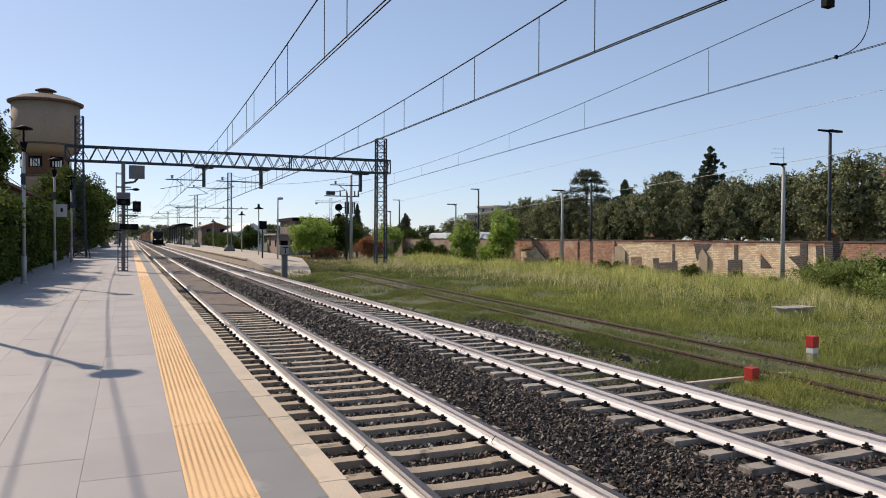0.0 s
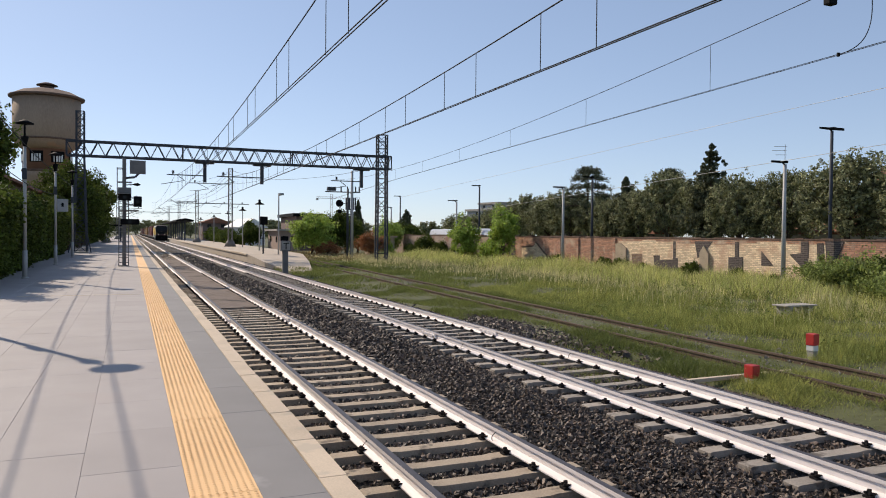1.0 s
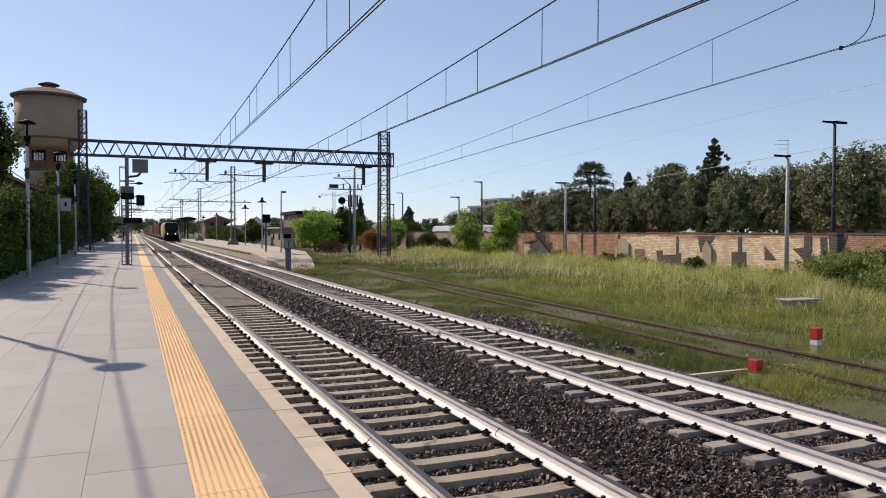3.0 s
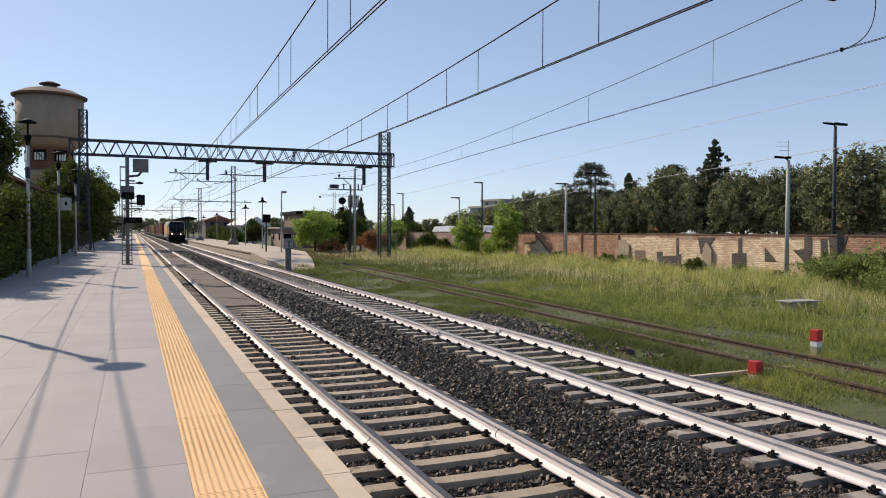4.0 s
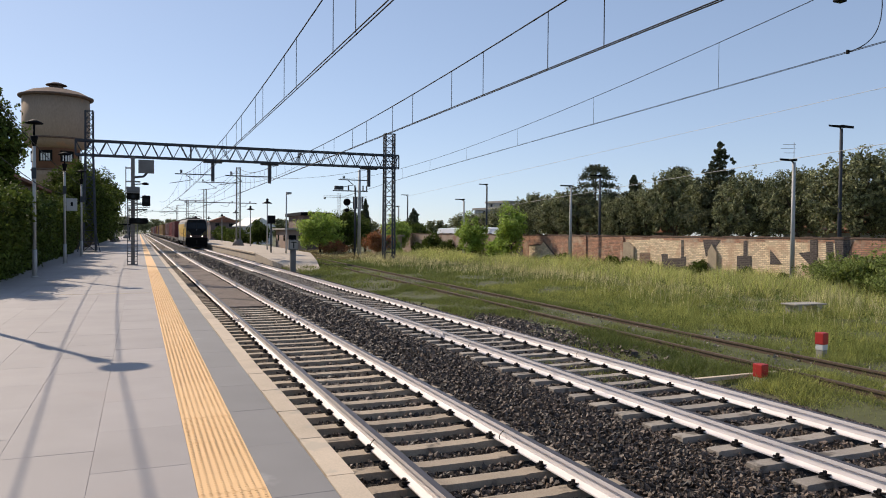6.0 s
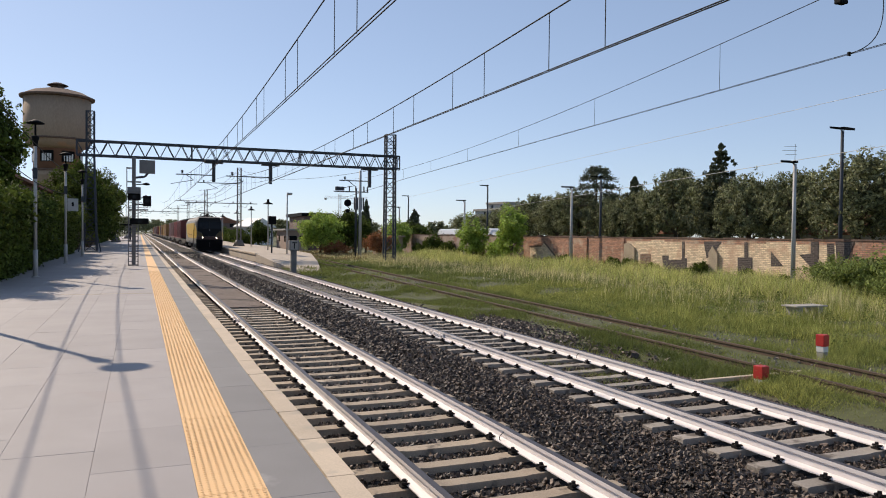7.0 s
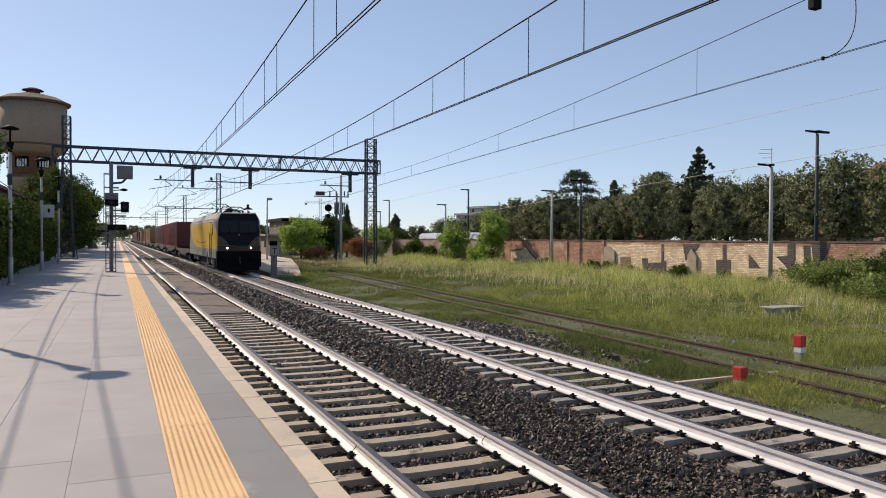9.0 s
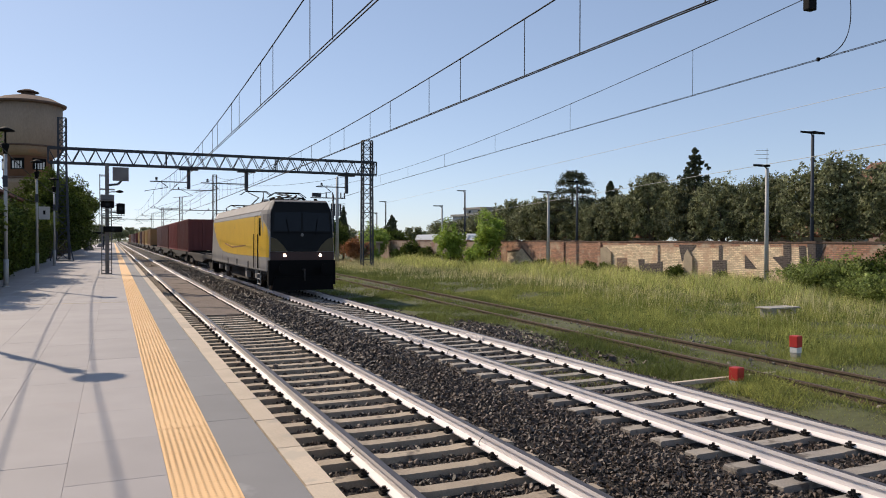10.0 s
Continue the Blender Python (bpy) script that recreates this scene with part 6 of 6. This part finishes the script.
tree("bush", 51, 31.3, 68.4, -0.5, 4.6, 1.4, 1.6, M["bright"], "bright green leafy bush growing against the wall", 90, 60, 0.20, 0.3, 0.5, -0.9, "bush", "bushes")
tree("bush", 52, 31.3, 60.0, -0.5, 5.7, 1.2, 1.7, M["bright"], "tall bright green bush growing against the wall", 100, 60, 0.20, 0.3, 0.5, -0.9, "bush", "bushes")
tree("bush", 53, 31.6, 62.8, -0.5, 2.5, 0.9, 1.6, M["bright"], "low bright green bush growing against the wall", 60, 60, 0.18, 0.2, 0.45, -0.9, "bush", "bushes")
tree("bramble", 54, 30.2, 23.2, -0.5, 2.0, 1.9, 2.3, M["bramble"], "dark green bramble thicket against the wall", 150, 60, 0.12, 0.1, 0.4, -0.5, "bush", "bushes")
tree("bramble", 55, 29.2, 19.6, -0.5, 1.5, 2.2, 2.0, M["bramble"], "dark green bramble thicket against the wall", 150, 60, 0.12, 0.1, 0.4, -0.5, "bush", "bushes")
tree("bramble", 66, 31.6, 26.2, -0.5, 1.7, 1.0, 1.7, M["bramble"], "straggling green bramble climbing before the wall", 70, 50, 0.11, 0.1, 0.35, -0.5, "bush", "bushes")
tree("bramble", 67, 30.6, 21.0, -0.5, 2.4, 1.3, 2.2, M["leaf"], "dark green bramble thicket against the wall", 110, 55, 0.12, 0.1, 0.4, -0.5, "bush", "bushes")
tree("bush", 56, 32.5, 44.2, -0.5, 1.1, 0.6, 0.7, M["leaf"], "small dark shrub at the foot of the wall", 40, 50, 0.1, 0.1, 0.3, -0.5, "bush", "bushes")
tree("tree", 57, 20.6, 90.0, -0.5, 5.6, 2.9, 2.8, M["bright"], "bright green broadleaf tree beside the siding", 150, 60, 0.22, 0.6, 0.6, -0.9)
tree("tree", 58, 24.4, 93.0, -0.5, 5.9, 2.8, 2.4, M["leaf"], "dark green broadleaf tree beside the siding", 150, 60, 0.22, 0.6, 0.6, -0.9)
tree("tree", 59, 27.0, 98.0, -0.5, 5.4, 2.6, 2.4, M["leaf"], "dark green broadleaf tree beside the siding", 150, 60, 0.22, 0.6, 0.6, -0.9)
tree("tree", 60, 31.0, 92.0, -0.5, 4.6, 1.9, 2.2, M["bright"], "green broadleaf tree beyond the gantry", 130, 60, 0.22, 0.6, 0.55, -0.9)
tree("tree", 61, 36.0, 98.0, -0.5, 4.2, 2.2, 2.4, M["leaf"], "green broadleaf tree beyond the wall", 130, 60, 0.22, 0.6, 0.55, -0.9)
tree("tree", 62, 18.0, 123.0, -0.5, 4.4, 1.5, 2.0, M["leaf"], "green tree behind the second platform", 130, 50, 0.28, 0.8, 0.6, -0.9)
tree("bush", 63, 24.6, 79.0, -0.5, 3.1, 1.7, 1.2, M["bush_red"], "dry reddish bush beside the gantry mast", 90, 60, 0.14, 0.1, 0.45, -0.8, "bush", "bushes")
tree("bush", 64, 22.0, 88.0, -0.5, 1.6, 1.8, 1.5, M["bush_red"], "dry brown shrub beside the siding", 70, 60, 0.14, 0.1, 0.4, -0.8, "bush", "bushes")
tree("bush", 65, 26.5, 80.0, -0.5, 3.2, 1.2, 1.3, M["bright"], "green bush beside the small hut", 70, 60, 0.16, 0.1, 0.45, -0.8, "bush", "bushes")
for i, (x, y, k) in enumerate(((15.9, 128.0, 0.55), (16.6, 140.0, 0.6), (17.0, 152.0, 0.6), (17.6, 168.0, 0.7), (18.2, 186.0, 0.8))):
    tree("bush", 90 + i, x, y, -0.4, 4.6 * k + 0.4, 2.0, 4.6, M["leaf"], "dark green shrubs along the back of the second platform", 70, 40, 0.26, 0.1, 0.5, -0.8, "bush", "bushes")
# far tree line along the line, and behind the second platform
far = tree("far_tree", 70, 30, 420, -0.5, 9.0, 5.0, 5.0, M["oak"], "hazy dark tree on the horizon", 90, 36, 0.55, 1.0, 1.1, -0.9)
for i, (x, y, k) in enumerate(((-14, 380, 1.2), (-8, 460, 1.3), (16, 430, 1.1), (24, 400, 1.1), (34, 380, 1.0), (44, 360, 1.0), (54, 300, 0.9), (62, 260, 0.8), (70, 240, 0.85), (60, 200, 0.7),
                               (58, 160, 0.65), (68, 170, 0.7), (80, 180, 0.8), (92, 170, 0.8), (104, 160, 0.8), (118, 150, 0.9), (50, 140, 0.6), (40, 230, 0.8), (4, 640, 1.4), (30, 600, 1.3), (-20, 560, 1.5), (-12, 620, 1.6), (-4, 700, 1.6), (14, 720, 1.6), (22, 520, 1.2), (-18, 300, 1.0), (-13, 240, 0.9), (-10, 200, 0.75))):
    copy_thing(far, pose(x, y, -0.5, 0, 0, 50 * i) @ Matrix.Diagonal((k, k, k, 1))).scale = (k, k, k)


# hedge and trees along the near platform
def hedge(seed, x0, x1, y0, y1, h, mat, label, n, per, size, top_var=0.5):
    rng = np.random.default_rng(seed)
    t = thing("hedge", (x0 + x1) / 2, (y0 + y1) / 2, PLAT - 0.2, label, "hedge", "hedges")
    w, l = (x1 - x0) / 2, (y1 - y0) / 2
    p = np.c_[rng.uniform(-w, w, n), rng.uniform(-l, l, n), rng.uniform(0.1, h, n)]
    face = rng.random(n)
    p[face < 0.45, 0] = w * rng.uniform(0.75, 1.1, (face < 0.45).sum())
    p[(face > 0.45) & (face < 0.75), 2] = h * rng.uniform(0.85, 1.0, ((face > 0.45) & (face < 0.75)).sum())
    p[:, 2] *= 1 + 0.16 * np.sin(p[:, 1] * 0.9) + 0.12 * np.sin(p[:, 1] * 2.3 + 1) + 0.05 * np.sin(p[:, 1] * 5.1)
    p[:, 0] += (0.28 * np.sin(p[:, 1] * 1.3) + 0.2 * np.sin(p[:, 1] * 3.1 + p[:, 2] * 2)) * (p[:, 2] / h) - 0.75 * (1 - p[:, 2] / h) ** 0.7 + 0.25 * p[:, 2] / h
    p[:, 0] = np.where(p[:, 2] > h * 0.8, p[:, 0] - 0.3, p[:, 0])
    v, f = leaf_cloud(rng, np.c_[p, rng.uniform(0.25, 0.5, n)], per, size, 1.0)
    k = n
    q = np.c_[rng.uniform(-w, w * 0.8, k), rng.uniform(-l, l, k), rng.uniform(0.1, h * 0.86, k), np.full(k, 0.4)]
    q[:, 0] -= 0.6 * (1 - q[:, 2] / h)
    v2, f2 = leaf_cloud(rng, q, 18, size * 3.0, 1.0)
    v, f = np.concatenate([v, v2]), np.concatenate([f, f2 + len(v)])
    raw_mesh("foliage", v, f, mat, t)
    for k in range(int(l * 1.4)):
        y = -l + 1.4 * k + 0.3
        bm = bmesh.new()
        bar(bm, (0, y, -1.0), (rng.uniform(-0.3, 0.3), y + rng.uniform(-0.3, 0.3), h * 0.8), 0.06, 5, 0.02)
        part("stem", bm, M["bark"], t)


hedge(81, -6.6, -3.85, 24.0, 40.0, 3.2, M["leaf"], "dense bright green laurel hedge along the platform", 1300, 62, 0.15)
hedge(82, -7.2, -4.1, 40.0, 62.0, 3.7, M["leaf"], "dark green overgrown hedge along the platform", 1000, 55, 0.17)
hedge(87, -7.6, -4.7, 100.0, 143.0, 3.4, M["leaf"], "dark green overgrown hedge at the back of the platform", 900, 30, 0.3)
tree("tree", 83, -5.3, 76.0, PLAT - 0.2, 8.2, 3.0, 4.0, M["leaf"], "leafy green tree overhanging the platform", 300, 66, 0.24, 0.8, 0.65, -0.95)
tree("tree", 84, -5.0, 86.0, PLAT - 0.2, 8.6, 3.2, 4.0, M["leaf"], "leafy green tree overhanging the platform", 300, 66, 0.24, 0.8, 0.65, -0.95)
tree("tree", 85, -5.2, 98.0, PLAT - 0.2, 9.0, 3.4, 5.0, M["leaf"], "leafy green tree overhanging the platform", 300, 66, 0.26, 0.8, 0.7, -0.95)
tree("tree", 86, -7.1, 42.0, PLAT - 0.2, 9.2, 1.8, 2.0, M["leaf"], "tall dark tree behind the hedge", 220, 60, 0.2, 2.6, 0.6, -0.9)
tree("tree", 88, -7.5, 14.5, PLAT - 0.2, 5.6, 2.2, 2.4, M["leaf"], "leafy tree standing beside the platform", 160, 60, 0.18, 0.8, 0.55, -0.9)


# ---- grass ----
def blades(name, n, x0, x1, y0, y1, hmin, hmax, width, mat, seed, label, keep=None, lean=0.35):
    rng = np.random.default_rng(seed)
    x, y = rng.uniform(x0, x1, n), rng.uniform(y0, y1, n)
    patch = np.sin(x * 0.9 + 1.3 * np.sin(y * 0.5)) * np.sin(y * 0.7 + np.sin(x * 0.6)) + 0.5 * np.sin(x * 2.7) * np.sin(y * 2.3)
    ok = rng.random(n) < np.clip(0.75 + 0.45 * patch, 0.15, 1)
    if keep is not None:
        ok &= keep(x, y, rng)
    x, y, patch = x[ok], y[ok], patch[ok]
    n = len(x)
    z = 0.11 * np.clip(2.2 - np.abs(x - (11.18 + 0.056 * y)), 0, 1) - 0.46 + np.clip((np.abs(x - (11.18 + 0.056 * y)) - 0.9) / 2, 0.1, 1) * (0.10 * np.sin(x * 0.35 + 1) * np.sin(y * 0.21) + 0.05 * np.sin(x * 1.1) * np.sin(y * 0.9 + 2))
    h = rng.uniform(hmin, hmax, n) * np.clip(0.72 + 0.42 * patch, 0.3, 1.5)
    a = rng.uniform(0, 2 * math.pi, n)
    w = 1.25 * width * rng.uniform(0.6, 1.4, n) * (1 + np.hypot(x, y) / 60)
    dx, dy = np.cos(a) * w, np.sin(a) * w
    lx, ly = rng.normal(size=n) * lean * h + 0.10 * h, rng.normal(size=n) * lean * h
    v = np.empty((n, 3, 3), np.float32)
    v[:, 0] = np.c_[x - dx, y - dy, z]
    v[:, 1] = np.c_[x + dx, y + dy, z]
    v[:, 2] = np.c_[x + lx, y + ly, z + h]
    ob = raw_mesh(name, v.reshape(-1, 3), np.arange(n * 3).reshape(-1, 3), mat)
    return tagged(ob, label, "grass", kind="stuff")


def off_rails(x, y, rng):
    d = x - (11.18 + 0.056 * y)
    near = ((d > 0.28) & (d < 0.92)) | ((d > -0.98) & (d < -0.66) & (rng.random(len(x)) < 0.35))
    return ~near & ((np.abs(d) > 1.0) | (rng.random(len(x)) < 0.6)) & (x > 9.5 + 0.3 * np.sin(y * 0.8)) & ((((x - 10.0) / 0.8) ** 2 + ((y - 18.5) / 3.2) ** 2) > 0.7 + 0.6 * rng.random(len(x)))


blades("short_grass", 270000, 9.2, 17.0, 3, 34, 0.08, 0.26, 0.0045, M["darkgrass"], 1, "short trodden grass and weeds beside the siding", off_rails, 0.6)
blades("short_grass", 30000, 9.7, 13.0, 3, 10, 0.12, 0.34, 0.0045, M["grass"], 9, "longer rough grass beside the ballast", off_rails, 0.7)
blades("meadow_grass", 230000, 13.2, 33.0, 7, 34, 0.18, 0.46, 0.0045, M["grass"], 2, "tall green meadow grass", lambda x, y, r: x > 13.0 + 0.056 * y)
blades("meadow_grass", 160000, 9.4, 33.0, 34, 80, 0.12, 0.34, 0.009, M["darkgrass"], 3, "tall green meadow grass in the distance", off_rails)
blades("dry_grass", 150000, 17.0, 33.1, 8, 80, 0.45, 1.0, 0.0055, M["drygrass"], 4, "pale dry seed grass swaying before the wall", lambda x, y, r: r.random(len(x)) < ((x - 15) / 17) ** 2.2, 0.25)
blades("meadow_grass", 75000, 25.0, 33.1, 8, 80, 0.5, 1.25, 0.007, M["rank"], 5, "rank green grass at the foot of the wall")
blades("dry_grass", 16000, 18.0, 32.0, 56, 95, 0.2, 0.6, 0.010, M["drygrass"], 6, "pale dry grass in the distance", off_rails)


blades("dry_grass", 16000, 12.6, 25.5, 68, 96, 0.2, 0.6, 0.010, M["straw"], 8, "brown dry scrub grass behind the second platform", lambda x, y, r: x > 12.2 + 0.05 * (y - 50))


def tufts():
    """Grass tufts round the marker posts and between the sleepers of the far track."""
    rng = np.random.default_rng(31)
    v = []
    for cx, cy, cz, rx, ry, n, h in ((10.25, 9.75, -0.40, 0.55, 0.35, 900, 0.22), (13.4, 11.2, -0.42, 0.6, 0.35, 1100, 0.30), (7.5, 10.9, -0.25, 0.38, 0.9, 700, 0.10), (7.2, 12.6, -0.25, 0.4, 0.6, 300, 0.09),
                                     (8.85, 13.0, -0.28, 0.25, 1.5, 500, 0.12), (20.4, 17.7, -0.48, 1.2, 0.5, 1600, 0.55), (6.9, 31.0, -0.25, 0.5, 2.0, 700, 0.12)):
        x, y = cx + rng.normal(size=n) * rx * 0.6, cy + rng.normal(size=n) * ry * 0.6
        a, w, t = rng.uniform(0, 6.28, n), rng.uniform(0.003, 0.006, n), h * rng.uniform(0.4, 1.1, n)
        b = np.full(n, cz)
        tri = np.stack([np.c_[x - np.cos(a) * w, y - np.sin(a) * w, b], np.c_[x + np.cos(a) * w, y + np.sin(a) * w, b],
                        np.c_[x + rng.normal(size=n) * 0.4 * t, y + rng.normal(size=n) * 0.4 * t, b + t]], 1)
        v.append(tri.reshape(-1, 3))
    v = np.concatenate(v)
    ob = raw_mesh("grass_tufts", v, np.arange(len(v)).reshape(-1, 3), M["grass"])
    tagged(ob, "loose grass tufts round posts and between sleepers", "grass", kind="stuff")


tufts()


def weeds():
    """Leafy weeds that break up the grass, thicker towards the wall."""
    rng = np.random.default_rng(77)
    n = 1500
    x, y = 33.0 - 19 * rng.random(n) ** 1.6, rng.uniform(10, 78, n)
    h = rng.uniform(0.08, 0.45, n) * np.clip((x - 10) / 20, 0.3, 1.2)
    cl = np.c_[x, y, -0.42 + h, rng.uniform(0.12, 0.34, n)]
    v, f = leaf_cloud(rng, cl, 40, 0.075, 1.0)
    ob = raw_mesh("weeds", v, f, M["weed"])
    tagged(ob, "leafy green weeds scattered through the grass", "weeds", kind="stuff")


M["weed"] = material("weed_leaves", (0.24, 0.28, 0.08), (0.12, 0.16, 0.045), 0.7, scale=0.4, fine=3, bump=0, island=0.4, leaf=0.35, spec=0.2)
weeds()
shrub = bpy.data.objects["bush.003"]
for i, (y, k) in enumerate(((27.6, 0.8), (30.4, 0.55), (33.0, 0.7), (36.9, 0.9), (38.2, 0.55), (41.8, 0.7), (46.4, 0.9), (49.2, 0.6), (53.0, 0.9), (55.8, 0.7), (64.8, 1.3), (66.0, 1.0),
                            (71.0, 1.3), (74.5, 1.1), (78.0, 1.5), (82.5, 2.0), (84.5, 1.6), (88.0, 1.2))):
    copy_thing(shrub, pose(32.7, y, -0.5, 0, 0, 70 * i) @ Matrix.Diagonal((k, k, k * 1.15, 1))).scale = (k, k, k * 1.15)

# ---- ballast stones ----
def build_stones():
    rng = np.random.default_rng(12)
    out = []
    for n, y0, y1, lo, hi in ((66000, 2.4, 13.0, 0.013, 0.025), (34000, 13.0, 30.0, 0.019, 0.037), (15000, 30.0, 52.0, 0.028, 0.046), (6000, 52.0, 85.0, 0.042, 0.068)):
        x, y = rng.uniform(1.42, 9.5, n), rng.uniform(y0, y1, n)
        z = np.interp(x, [1.2, 4.35, 4.65, 5.2, 5.85, 6.1, 8.45, 8.7, 9.7], [-0.27, -0.265, -0.22, -0.20, -0.22, -0.26, -0.255, -0.235, -0.46])
        ok = np.ones(n, bool)
        for k, cx in enumerate(TRACKS):
            ph = (y - (6.216 - (0.22 if k else 0.12))) / 0.6
            on = (np.abs(ph - np.round(ph)) * 0.6 < 0.15) & (np.abs(x - cx) < 1.2)
            inside = np.abs(x - cx) < 1.0
            z = np.where(inside, z + 0.012, z)
            ok &= ~on & (np.abs(np.abs(x - cx) - 0.7535) > 0.10)
        mid = np.exp(-((x - 5.24) / 0.45) ** 2)
        z = z + 0.045 * mid * rng.random(n)
        x, y, z = x[ok], y[ok], z[ok]
        out.append((x, y, z + rng.uniform(-0.03, 0.025, len(x)), rng.uniform(lo, hi, len(x))))
    n = 3000
    x, y = rng.normal(10.0, 0.5, n), rng.normal(18.5, 2.2, n)
    out.append((x, y, -0.375 + rng.uniform(-0.02, 0.03, n), rng.uniform(0.025, 0.05, n)))
    x, y, z, s = (np.concatenate(a) for a in zip(*out))
    n = len(x)
    cube = np.array([(a, b, c) for a in (-1, 1) for b in (-1, 1) for c in (-1, 1)], float)
    v = cube[None] * rng.uniform(0.2, 1.3, (n, 8, 3)) * (s[:, None, None] * rng.uniform(0.32, 1.55, (n, 1, 3)))
    v = np.einsum("nij,nkj->nki", turns(n, rng), v) + np.c_[x, y, z][:, None, :]
    q = np.array([(0, 1, 3, 2), (4, 6, 7, 5), (0, 4, 5, 1), (2, 3, 7, 6), (0, 2, 6, 4), (1, 5, 7, 3)])
    f = (q[None] + 8 * np.arange(n)[:, None, None]).reshape(-1, 4)
    ob = raw_mesh("ballast_stones", v.reshape(-1, 3), f, M["stone"])
    tagged(ob, "angular dark crushed ballast stones around the sleepers", "ballast", kind="stuff")
    n = 800
    y = rng.uniform(6, 42, n)
    x = 11.18 + 0.056 * y + rng.normal(0.55, 0.7, n)
    s = rng.uniform(0.015, 0.045, n)
    v = cube[None] * rng.uniform(0.25, 1.15, (n, 8, 3)) * (s[:, None, None] * rng.uniform(0.5, 1.3, (n, 1, 3)))
    v = np.einsum("nij,nkj->nki", turns(n, rng), v) + np.c_[x, y, np.full(n, -0.30)][:, None, :]
    f = (q[None] + 8 * np.arange(n)[:, None, None]).reshape(-1, 4)
    ob = raw_mesh("rubble", v.reshape(-1, 3), f, M["sleeper2"])
    tagged(ob, "pale stone rubble scattered along the rusty siding", "rubble", kind="stuff")


build_stones()


# ---- what moves ----
SPEED = 18.70


def motions():
    for ob, behind in MOVING:
        x, z = ob.location.x, ob.location.z
        walk(ob, [(t, pose(x, 30.78 + SPEED * (10 - t) + behind, z)) for t in (0.0, 2.5, 5.0, 7.5, 10.0)])
    for ob, r in SPIN:
        place = ob.matrix_basis.translation.copy()
        rows = []
        for k in range(301):
            t = k / 30
            rows.append((t, Matrix.Translation(place) @ Matrix.Rotation(SPEED * t / r, 4, "X")))
        walk(ob, rows)


motions()
